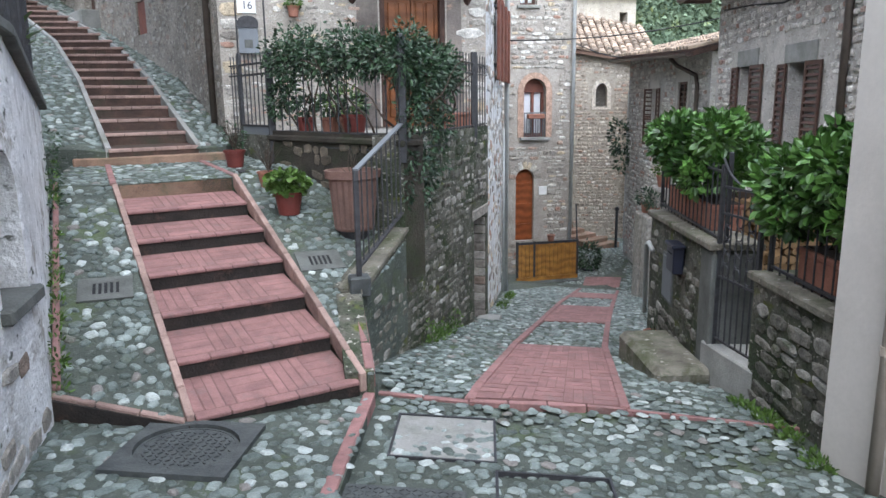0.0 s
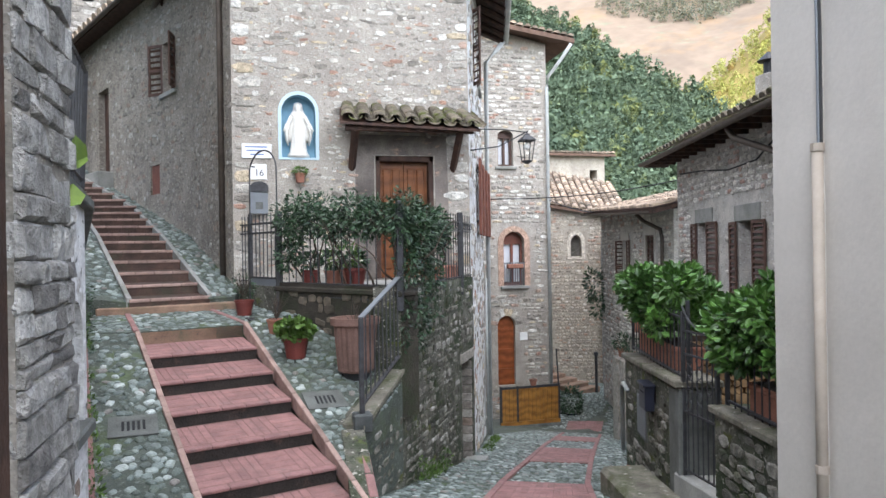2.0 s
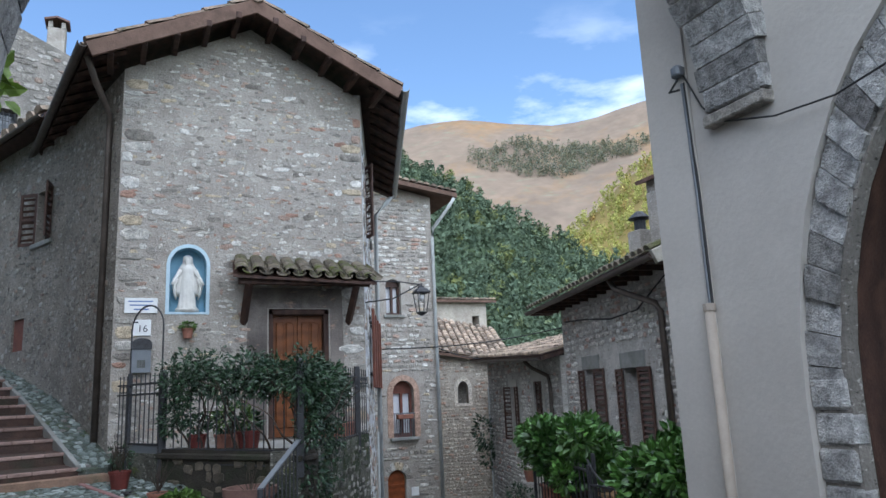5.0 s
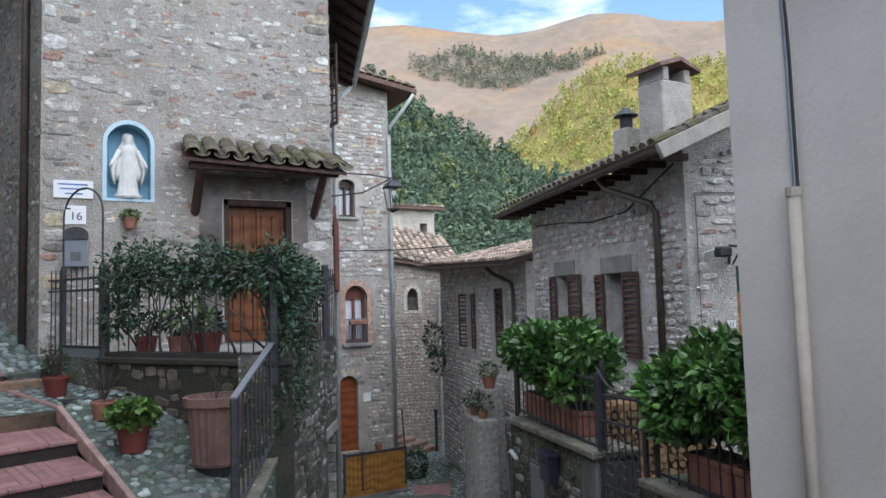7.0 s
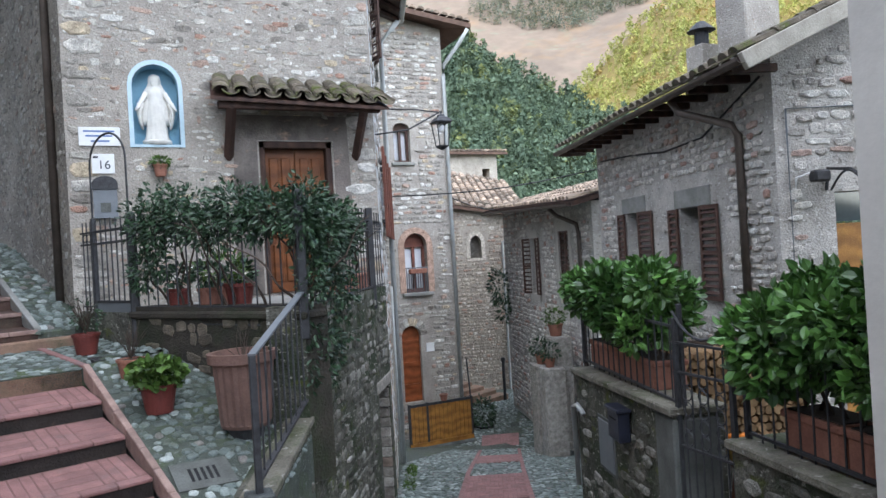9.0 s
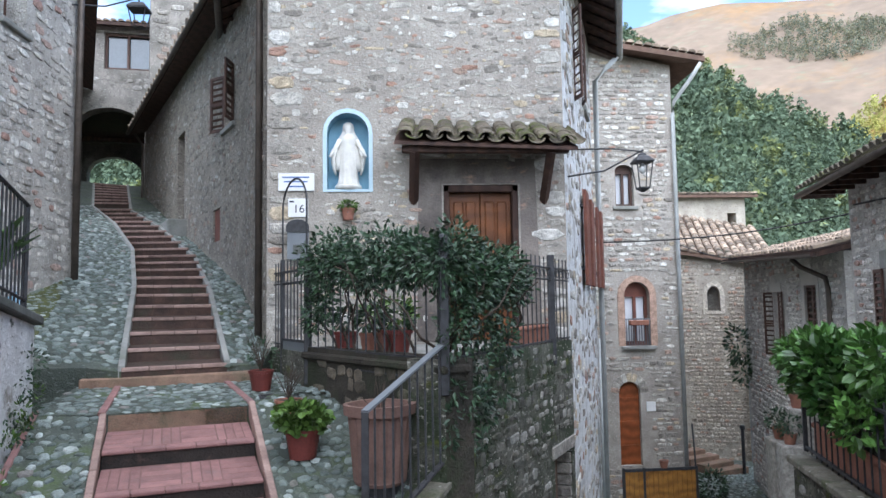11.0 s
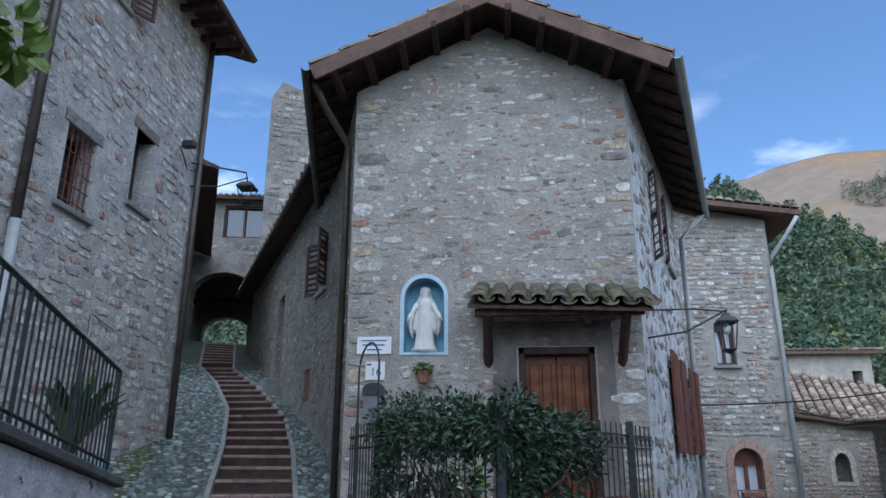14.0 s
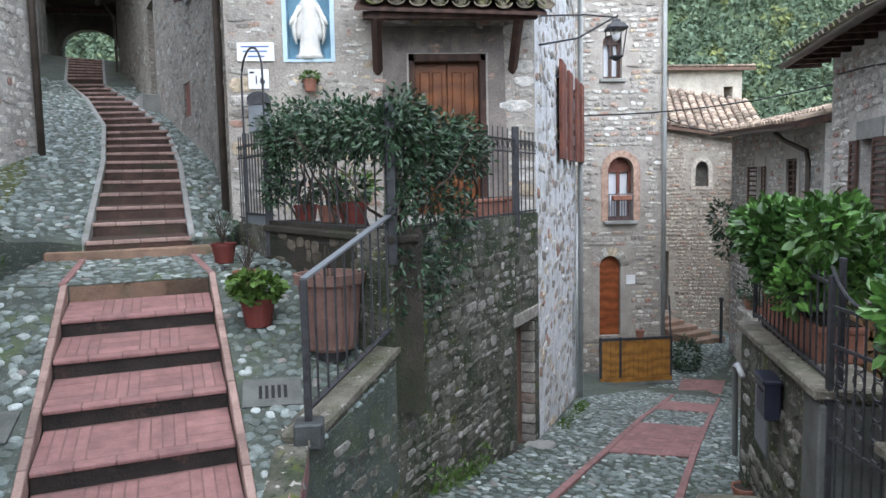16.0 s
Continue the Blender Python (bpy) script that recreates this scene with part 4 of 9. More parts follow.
for n_c, (k0, k1, cols) in enumerate(((0.02, 0.98, 5), (2.0, 2.85, 5), (3.35, 3.7, 4), (4.2, 4.6, 4))):
    ln = span(street_at(k0, 0.5), street_at(k1, 0.5))
    rows = max(2, int(ln / 0.42))
    bed = [street_at(k0 + (k1 - k0) * v / 6, 0) for v in range(7)] + [street_at(k0 + (k1 - k0) * v / 6, 1) for v in range(6, -1, -1)]
    part("brick_bed", sheet(bed, lambda x, y: z_street(x, y) + 0.0125, 0.5, 0.04), M_BRICKBED, street, "reddish joints of the brick strip")
    for r_ in range(rows):
        for c in range(cols):
            for q in range(3):
                if (c + r_) % 2:
                    f = ((c + q / 3) / cols + 0.003, (c + (q + 1) / 3) / cols - 0.003, r_ / rows + 0.004, (r_ + 1) / rows - 0.004)
                else:
                    f = (c / cols + 0.003, (c + 1) / cols - 0.003, (r_ + q / 3) / rows + 0.003, (r_ + (q + 1) / 3) / rows - 0.003)
                pts = [street_at(k0 + (k1 - k0) * v, u) for u, v in ((f[0], f[2]), (f[1], f[2]), (f[1], f[3]), (f[0], f[3]))]
                bm = bmesh.new()
                hi = [bm.verts.new((*p, z_street(*p) + 0.016)) for p in pts]
                lo = [bm.verts.new((*p, z_street(*p) - 0.03)) for p in pts]
                bm.faces.new(hi)
                for q2 in range(4):
                    bm.faces.new((lo[q2], lo[(q2 + 1) % 4], hi[(q2 + 1) % 4], hi[q2]))
                bmesh.ops.recalc_face_normals(bm, faces=bm.faces)
                part("brick", bm, M_BRICK, street)
for line in (CARP_L, CARP_R):
    for i in range(4):
        kerb_row(street, line[i], line[i + 1], z_street, 0.07, 0.03, n=max(2, int(span(line[i], line[i + 1]) / 0.4)))
kerb_row(street, (0.95, 4.93), (1.56, 4.66), z_street, 0.05, 0.012)
kerb_row(street, (1.56, 4.66), (2.62, 4.36), z_street, 0.05, 0.02)
kerb_row(street, (2.62, 4.36), (3.75, 3.9), z_street, 0.05, 0.012)

# ---- main house with the shrine ----
FY = 9.5
A0, A1 = (-0.27, FY), (3.12, FY)
house = thing("house", (1.4, 11.5, -2.5), "gabled rubble-stone house with a shrine niche and tiled porch", "house")
fm = frame_of(A0, A1)
FW = span(A0, A1)
DOOR = (1.98, 2.84, 0.42, 2.2)
NICHE = (0.665, 1.135, 2.15, 3.03)
front_out = [(0, -2.6), (FW, -2.6), (FW, 5.52), (FW / 2 + 0.0, 6.42), (0, 5.52)]
front_holes = [rect(*DOOR), arch(*NICHE)]
front = part("wall", plate(front_out, front_holes, 0, 0.5, fm), M_MORTAR, house, "grey-beige mortared rubble gable wall")
B0, B2 = (-1.05, 12.1), (-5.6, 21.5)
lm = frame_of(B0, A0)
left_wall = part("wall", plate(rect(0, span(A0, B0), -0.5, 5.5), [], 0, 0.45, lm), M_RENDER, house, "rough grey rendered side wall")
R1 = (4.85, 14.2)
rm = frame_of(A1, R1)
RW = span(A1, R1)
right_holes = [rect(3.2, 3.85, 4.0, 5.0), rect(2.75, 3.5, 1.1, 2.42), arch(4.25, 4.8, -3.0, -1.2)]
right_wall = part("wall", plate(rect(0, RW, -3.6, 5.6), right_holes, 0, 0.45, rm), M_WASH, house, "flaking whitewashed side wall")
# black sheet behind the openings, painted darkness of the room
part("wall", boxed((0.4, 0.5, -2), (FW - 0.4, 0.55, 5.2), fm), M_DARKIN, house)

# roof: two leaning planes of clay tiles on boards, with rafters under the eaves
RIDGE_F, RIDGE_B = Vector((1.42, 8.92, 6.60)), Vector((2.0, 14.6, 6.75))
EL_F, EL_B = Vector((-0.70, 8.82, 5.52)), Vector((-1.75, 13.9, 5.5))
ER_F, ER_B = Vector((3.55, 8.82, 5.52)), Vector((5.45, 14.4, 5.5))


def roof_plane(ef, eb, rf, rb, thick=0.1):
    bm = bmesh.new()
    top = [bm.verts.new(p) for p in (ef, eb, rb, rf)]
    low = [bm.verts.new(p - Vector((0, 0, thick))) for p in (ef, eb, rb, rf)]
    bm.faces.new(top)
    bm.faces.new(low[::-1])
    for q in range(4):
        bm.faces.new((top[q], low[q], low[(q + 1) % 4], top[(q + 1) % 4]))
    bmesh.ops.recalc_face_normals(bm, faces=bm.faces)
    return bm


def tile_rows(parent, ef, eb, rf, rb, cols, rows, r=0.085, material=M_TILE_I, lift=0.02, seed=3, name="tiles"):
    """Barrel tiles laid in columns from the ridge down to the eave."""
    rnd = random.Random(seed)
    vs, fs = [], []
    inv = parent.matrix_basis.inverted()
    for c in range(cols):
        u = (c + 0.5) / cols
        e, t = ef.lerp(eb, u), rf.lerp(rb, u)
        side = (eb - ef).normalized()
        slope = (t - e)
        nrm = side.cross(slope).normalized()
        if nrm.z < 0:
            nrm = -nrm
        rad = (ef.lerp(rf, 0.5) - eb.lerp(rb, 0.5)).length / cols * 0.42
        for q in range(rows):
            a = e + slope * (q / rows - 0.004) + nrm * (lift + 0.012 + rnd.uniform(-0.008, 0.008)) + side * rnd.uniform(-0.012, 0.012)
            b = e + slope * ((q + 1.12) / rows) + nrm * (lift - 0.008)
            o = len(vs)
            for p, k in ((a, 1.0), (b, 0.82)):
                for j in range(5):
                    an = math.pi * j / 4
                    vs.append(inv @ (p + side * rad * k * math.cos(an) + nrm * rad * k * 0.75 * math.sin(an)))
            for j in range(4):
                fs.append((o + j, o + j + 1, o + 6 + j, o + 5 + j))
            fs.append((o, o + 4, o + 3, o + 2, o + 1))
    me = bpy.data.meshes.new(name)
    me.from_pydata(vs, [], fs)
    me.materials.append(material)
    ob = new(name, me)
    ob.parent = parent
    return tagged(ob, kind="stuff")


roof = part("roof", roof_plane(EL_F, EL_B, RIDGE_F, RIDGE_B), M_DARKWOOD, house, "clay-tiled gable roof on dark boards")
part("roof", roof_plane(ER_F, ER_B, RIDGE_F, RIDGE_B), M_DARKWOOD, house, "clay-tiled gable roof on dark boards")
up = Vector((0, 0, 0.02))
tile_rows(house, EL_F + up, EL_B + up, RIDGE_F + up, RIDGE_B + up, 26, 6, material=M_TILEOLD_I)
tile_rows(house, ER_F + up, ER_B + up, RIDGE_F + up, RIDGE_B + up, 28, 6, seed=4, material=M_TILEOLD_I)
bm = bmesh.new()
for q in range(16):
    a, b = RIDGE_F.lerp(RIDGE_B, q / 16), RIDGE_F.lerp(RIDGE_B, (q + 1.1) / 16)
    tube(bm, [a + Vector((0, -0.05, 0.02)), b], 0.09, 8, True, 0.075)
part("ridge_tiles", bm, M_TILEOLD_I, house, "row of clay ridge tiles")
for e, lab in ((EL_F, 0), (ER_F, 1)):
    d = (e - RIDGE_F).normalized()
    m = Matrix.Translation(RIDGE_F) @ d.to_track_quat("X", "Z").to_matrix().to_4x4()
    ln = (e - RIDGE_F).length
    part("fascia", boxed((-0.02, -0.02, -0.2), (ln + 0.04, 0.025, -0.0), m, 0.006), M_FASCIA, house, "weathered brown barge board")
for k in range(5):
    for e in (EL_F, ER_F):
        p = RIDGE_F.lerp(e, 0.12 + k * 0.19) - Vector((0, 0, 0.19))
        part("rafter_end", boxed((p.x - 0.04, 8.86, p.z - 0.05), (p.x + 0.04, FY + 0.02, p.z + 0.05), None, 0.008), M_DARKWOOD, house)
for k in range(11):
    for ef, eb, xw in ((EL_F, EL_B, 0.42), (ER_F, ER_B, -0.42)):
        p = ef.lerp(eb, 0.06 + 0.088 * k)
        q = p + Vector((xw * 1.2, 0.0, abs(xw) * 0.5))
        part("rafter", tubed([p - Vector((0, 0, 0.13)), q - Vector((0, 0, 0.13))], 0.04, 4), M_DARKWOOD, house)


def gutter(parent, a, b, r=0.065, material=M_PIPE):
    """A half-round gutter from a to b."""
    bm = bmesh.new()
    d = (b - a).normalized()
    side = d.cross(Vector((0, 0, 1))).normalized()
    rings = []
    for p in (a, b):
        outer = [bm.verts.new(p + side * r * math.cos(math.pi * j / 6) - Vector((0, 0, 1)) * r * math.sin(math.pi * j / 6)) for j in range(7)]
        inner = [bm.verts.new(p + side * r * 0.9 * math.cos(math.pi * j / 6) - Vector((0, 0, 1)) * r * 0.9 * math.sin(math.pi * j / 6)) for j in range(6, -1, -1)]
        rings.append(outer + inner)
    n = len(rings[0])
    for k in range(n):
        bm.faces.new((rings[0][k], rings[0][(k + 1) % n], rings[1][(k + 1) % n], rings[1][k]))
    bm.faces.new(rings[0])
    bm.faces.new(rings[1][::-1])
    bmesh.ops.recalc_face_normals(bm, faces=bm.faces)
    return part("gutter", bm, material, parent, "grey metal gutter" if material is M_PIPE else "dark metal gutter")


gutter(house, EL_F + Vector((-0.06, -0.04, -0.03)), EL_B + Vector((-0.06, 0, -0.03)), 0.065, M_COPPER)
gutter(house, ER_F + Vector((0.06, -0.04, -0.03)), ER_B + Vector((0.06, 0, -0.03)))
part("downpipe", tubed([(-0.72, 9.05, 5.44), (-0.62, 9.25, 5.2), (-0.44, 9.82, 4.95), (-0.43, 9.9, 4.7), (-0.43, 9.9, 0.45)], 0.045, 8), M_COPPER, house, "brown metal downpipe", smooth=True)

# lower wing along the lane
wing = thing("house", (-2.5, 15.5, 1.0), "low rough-rendered house along the stepped lane", "house")
w1 = frame_of(B2, B0)
WW = span(B2, B0)
wing_holes = [rect(WW - 1.2, WW - 0.6, 3.75, 4.65), rect(WW - 1.95, WW - 1.45, 1.95, 2.5), rect(WW - 5.4, WW - 4.6, 2.64, 4.5)]
part("wall", plate([(0, 2.6), (WW, 0.6), (WW, 5.72), (0, 5.72)], wing_holes, 0, 0.4, w1), M_RENDER, wing, "rough grey rendered wall")
wf, wb = Vector((-1.45, 12.0, 5.72)), Vector((-6.0, 21.4, 5.72))
rf_, rb_ = wf + Vector((2.6, 1.2, 1.0)), wb + Vector((2.6, 1.2, 1.0))
part("roof", roof_plane(wf, wb, rf_, rb_), M_DARKWOOD, wing, "tiled lean-to roof on dark boards")
tile_rows(wing, wf + up, wb + up, rf_ + up, rb_ + up, 28, 6, seed=6)
gutter(wing, wf + Vector((-0.05, 0, -0.04)), wb + Vector((-0.05, 0, -0.04)), 0.05, M_COPPER)
part("wall", boxed((0.1, 0.42, 1.0), (WW - 0.1, 0.46, 5.6), w1), M_DARKIN, wing)

# ---- terrace in front of the house ----
T0, T1, T2 = (0.28, 8.42), (1.46, 6.54), (3.13, 9.44)
terrace = thing("terrace", (1.4, 8.5, -1.0), "walled terrace of damp mossy stone before the house door", "terrace", "", "structure")
TZ = 0.40
t1 = frame_of(T0, T1)
T1W = span(T0, T1)
# this face is dark by colour, for shade as well as damp
part("wall", plate([(0, -0.3), (T1W, -0.9), (T1W, 0.45), (0, 0.45)], [], 0, 0.25, t1), M_WETSHADEWALL, terrace, "damp wall under the railing, shade put into its colour")
t2 = frame_of(T1, T2)
T2W = span(T1, T2)
CELLAR = rect(T2W - 0.77, T2W - 0.12, -2.6, -0.76)
outer_out = [(0, -2.4), (T2W, -3.2), (T2W, 0.42), (0, 0.45)]
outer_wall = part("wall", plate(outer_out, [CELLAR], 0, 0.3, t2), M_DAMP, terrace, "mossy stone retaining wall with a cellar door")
part("slab", boxed((-0.03, -0.04, 0.345), (T1W + 0.03, 0.22, 0.41), t1, 0.015), M_WETSHADEWALL, terrace, "dark stone slab edge under the railing")
tfl = bmesh.new()
fl = [tfl.verts.new((*p, TZ)) for p in ((0.30, 8.45), (1.50, 6.62), (3.1, 9.45), (-0.2, 9.49))]
tfl.faces.new(fl)
part("floor", tfl, M_SLATE, terrace, "stone terrace paving")
part("wall", plate([(0, -0.2), (span((-0.2, 9.45), T0), -0.2), (span((-0.2, 9.45), T0), 0.4), (0, 0.4)], [], 0, 0.2, frame_of((-0.2, 9.45), T0)), M_DAMP, terrace)

# retaining wall of the ramp, towards the street
P0, P1 = (0.90, 4.72), (0.93, 5.62)
p1 = frame_of(P0, P1)
ramp_wall = thing("retaining_wall", (1.0, 5.6, -1.4), "mossy rubble retaining wall beside the sunken street", "wall", "", "structure")
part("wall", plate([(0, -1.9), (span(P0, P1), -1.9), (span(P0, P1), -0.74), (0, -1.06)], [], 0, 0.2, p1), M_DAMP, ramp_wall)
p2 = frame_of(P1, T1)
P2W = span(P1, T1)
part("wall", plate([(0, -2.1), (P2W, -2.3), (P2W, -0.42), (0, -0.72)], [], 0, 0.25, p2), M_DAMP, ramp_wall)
bm = bmesh.new()
box(bm, (-0.02, -0.02, -0.06), (P2W + 0.05, 0.2, 0.0), None, 0.01)
for v in bm.verts:
    v.co.z += -0.70 + 0.3 * v.co.x / P2W
bmesh.ops.transform(bm, matrix=p2, verts=bm.verts)
part("coping", bm, M_COPING, ramp_wall, "concrete coping under the handrail")

# ---- buildings up the lane, on the far side of the steps ----
L0, L1 = (-3.3, 3.0), (-3.3, 11.7)
house_l = thing("house", (-3.5, 9.5, 0.3), "tall rubble-stone house with barred windows", "house")
l1 = frame_of(L0, L1)
LW = span(L1, L0)


def l_at(y):
    """Distance along the wall, from its near end, at world depth y."""
    return y - 3.0


l_win = [rect(l_at(8.34), l_at(8.95), 3.66, 4.6), rect(l_at(9.78), l_at(10.3), 4.2, 5.25), rect(l_at(6.5), l_at(7.15), 4.0, 4.9), rect(l_at(8.7), l_at(9.15), 6.66, 7.5)]
l_out = [(0, -0.6), (LW, 0.6), (LW, 7.9), (0, 7.9)]
l_wall = part("wall", plate(l_out, l_win, 0, 0.5, l1), M_PALEMORTAR, house_l, "pale rubble wall with raked joints")
# added black backing, so the windows look unlit inside
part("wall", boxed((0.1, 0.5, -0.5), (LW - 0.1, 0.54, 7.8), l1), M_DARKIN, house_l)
part("wall", plate(rect(0, 4.0, 0.6, 7.9), [], 0, 0.4, frame_of(L1, (-7.3, 11.9))), M_PALEMORTAR, house_l)
lr = [l1 @ Vector((x, y, z)) for x, y, z in ((0, -0.6, 7.8), (LW + 0.5, -0.6, 7.8), (LW + 0.5, 2.5, 8.9), (0, 2.5, 8.9))]
part("roof", roof_plane(lr[0], lr[1], lr[3], lr[2]), M_DARKWOOD, house_l, "tiled roof with dark timber eaves")
for k in range(22):
    part("rafter", boxed((0.1 + k * 0.41, -0.56, 7.62), (0.18 + k * 0.41, 0.0, 7.72), l1), M_DARKWOOD, house_l)
gutter(house_l, lr[0] + Vector((0, 0, -0.03)), lr[1] + Vector((0, 0, -0.03)), 0.06, M_COPPER)

# arch building closing the lane
gate_house = thing("house", (-7.0, 23.6, 4.5), "stone house bridging the lane with a deep archway", "house")
G0, G1 = (-9.4, 23.2), (-4.6, 23.9)
g1 = frame_of(G0, G1)
GW = span(G0, G1)
g_out = [(0, 3.5), (GW, 3.5), (GW, 9.6), (0, 9.6)]
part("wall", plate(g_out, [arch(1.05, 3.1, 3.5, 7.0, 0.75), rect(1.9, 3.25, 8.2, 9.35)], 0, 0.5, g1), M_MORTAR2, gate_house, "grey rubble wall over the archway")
part("wall", plate(g_out, [arch(0.36, 2.2, 3.5, 6.38, 0.62)], 4.5, 4.9, g1), M_MORTAR2, gate_house, "inner wall with a low arch")
part("ceiling", boxed((-0.4, 0.5, 7.1), (GW, 4.5, 7.2), g1), M_DARKWOOD, gate_house, "dark timber vault")
part("wall", boxed((-0.4, 0.5, 3.5), (0.2, 4.5, 7.1), g1), M_MORTAR2, gate_house)
part("wall", boxed((3.0, 0.5, 3.5), (3.4, 4.5, 7.1), g1), M_MORTAR2, gate_house)
part("beam", boxed((0.2, 2.6, 6.5), (3.1, 2.8, 6.68), g1, 0.02), M_DARKWOOD, gate_house, "dark timber beam across the passage")
ga, gb = g1 @ Vector((-0.2, -0.4, 9.55)), g1 @ Vector((3.6, -0.4, 9.55))
gc, gd = g1 @ Vector((3.6, 2.5, 10.3)), g1 @ Vector((-0.2, 2.5, 10.3))
part("roof", roof_plane(ga, gb, gd, gc), M_DARKWOOD, gate_house, "low clay-tiled roof")
tile_rows(gate_house, ga, gb, gd, gc, 18, 5, seed=8)
gm = part("window_frame", plate(rect(1.9, 3.25, 8.2, 9.35), [rect(1.97, 2.53, 8.28, 9.28), rect(2.6, 3.18, 8.28, 9.28)], 0.1, 0.18, g1), M_SHUTTER, gate_house, "brown timber window frame")
part("pane", boxed((1.95, 0.19, 8.25), (3.2, 0.2, 9.3), g1), M_GLASS, gate_house)

# wall on the lane's far side before the archway
side_house = thing("house", (-7.2, 19.5, 3.0), "dark shaded house beside the archway", "house")
s1 = frame_of((-5.5, 16.4), (-8.4, 23.4))
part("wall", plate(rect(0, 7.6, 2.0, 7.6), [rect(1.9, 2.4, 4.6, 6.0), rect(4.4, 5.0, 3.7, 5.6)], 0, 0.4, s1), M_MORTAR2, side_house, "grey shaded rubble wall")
part("wall", boxed((0.1, 0.42, 2.5), (7.5, 0.46, 7.5), s1), M_DARKIN, side_house)
sr = [s1 @ Vector((x, y, z)) for x, y, z in ((-0.3, -0.55, 7.6), (7.5, -0.55, 7.6), (7.5, 2.5, 8.7), (-0.3, 2.5, 8.7))]
part("roof", roof_plane(sr[0], sr[1], sr[3], sr[2]), M_DARKWOOD, side_house, "dark tiled eaves")

# tower house behind
tower = thing("tower", (-3.6, 22.0, 4.0), "tall square rubble-stone tower house", "tower")
TW0, TW1 = (-5.35, 21.0), (-1.8, 22.3)
tw = frame_of(TW0, TW1)
tw_out = [(0, 3.0), (6.5, 3.0), (6.5, 10.6), (0.3, 12.6), (0, 12.0)]
TWIN = rect(1.7, 2.4, 8.3, 9.4)
tower_wall = part("wall", plate(tw_out, [TWIN], 0, 0.5, tw), M_MORTAR2, tower, "grey rubble tower wall")
part("wall", plate(rect(0, 3.0, 3.0, 11.9), [], 0, 0.5, frame_of((-6.0, 24.0), TW0)), M_MORTAR2, tower)
part("pane", boxed((1.6, 0.3, 8.2), (2.5, 0.31, 9.5), tw), M_GLASS, tower)

# ---- low wall with railing on the near left, and the arch pier ----
low_wall = thing("wall_west", (-1.2, 5.5, -0.5), "whitewashed retaining wall with flaking paint", "wall", "", "structure")
Q = [(-0.98, 2.6), (-1.06, 4.5), (-1.80, 7.55)]
q1, q2 = frame_of(Q[0], Q[1]), frame_of(Q[1], Q[2])
Q1W, Q2W = span(Q[1], Q[0]), span(Q[2], Q[1])
NIC = [arch(0.55, 0.85, -0.1, 0.72), arch(1.32, 1.79, -0.24, 0.55)]
part("wall", plate([(0, -1.5), (Q1W, -1.5), (Q1W, 1.12), (0, 1.36)], NIC, 0, 0.35, q1), M_WASH, low_wall, "whitewashed wall with small arched openings")
part("wall", boxed((0.3, 0.2, -0.3), (1.25, 0.22, 0.9), q1), M_MORTAR2, low_wall)
for k in range(7):
    part("board", boxed((1.30, 0.16, -0.25 + k * 0.118), (1.82, 0.19, -0.25 + k * 0.118 + 0.11), q1, 0.004), M_TWIG, low_wall, "dark board closing the opening")
part("sill", boxed((1.27, -0.06, -0.32), (1.86, 0.16, -0.235), q1, 0.015), M_CONCRETE, low_wall, "worn grey sill")
part("wall", plate([(0, -1.6), (Q2W, -0.6), (Q2W, 0.72), (0, 1.10)], [], 0, 0.35, q2), M_WASH, low_wall, "damp whitewashed wall")
for m, w, za, zb in ((q1, Q1W, 1.36, 1.12), (q2, Q2W + 0.05, 1.12, 0.72)):
    bm = bmesh.new()
    box(bm, (0.0, -0.06, 0.0), (w, 0.34, 0.07), None, 0.01)
    for v in bm.verts:
        v.co.z += za + (zb - za) * v.co.x / w
    bmesh.ops.transform(bm, matrix=m, verts=bm.verts)
    part("coping", bm, M_CONCRETE, low_wall, "dark stone coping")
part("floor", boxed((-3.3, 2.8, 0.2), (-1.9, 7.5, 0.70)), M_SLATE, low_wall, "narrow paved terrace behind the railing")
pier = thing("arch_pier", (-0.9, 2.4, -1.2), "rough grey stone pier carrying an arch over the lane", "arch", "", "structure")
part("wall", plate(rect(0, 0.75, -1.3, 2.3), [], 0, 0.5, frame_of((-0.74, 2.0), (-0.74, 2.75))), M_MORTAR2, pier, "pier of squared grey stones")
part("impost", boxed((-0.02, -0.045, 1.98), (0.78, 0.5, 2.1), frame_of((-0.74, 2.0), (-0.74, 2.75)), 0.012), M_STONE2, pier, "projecting stone impost")
house_w = thing("house", (-1.2, -1.0, -0.85), "dark brown timber-faced house wall beside the passage", "house")
part("wall", plate(rect(0, 5.2, -0.9, 3.4), [], 0.0, 0.3, frame_of((-0.70, -3.2), (-0.76, 2.0))), M_DARKWOOD, house_w, "dark brown boarded wall")

# round arch from the pier to the springer in the opposite wall
def arch_curve(k, lift=0.0):
    """Soffit of the arch: k runs from the pier (0) to the opposite wall (1)."""
    a = math.pi * k
    return (1.33 - (2.05 + lift) * math.cos(a), 2.1 + 0.62 * k + (1.9 + lift) * math.sin(a))


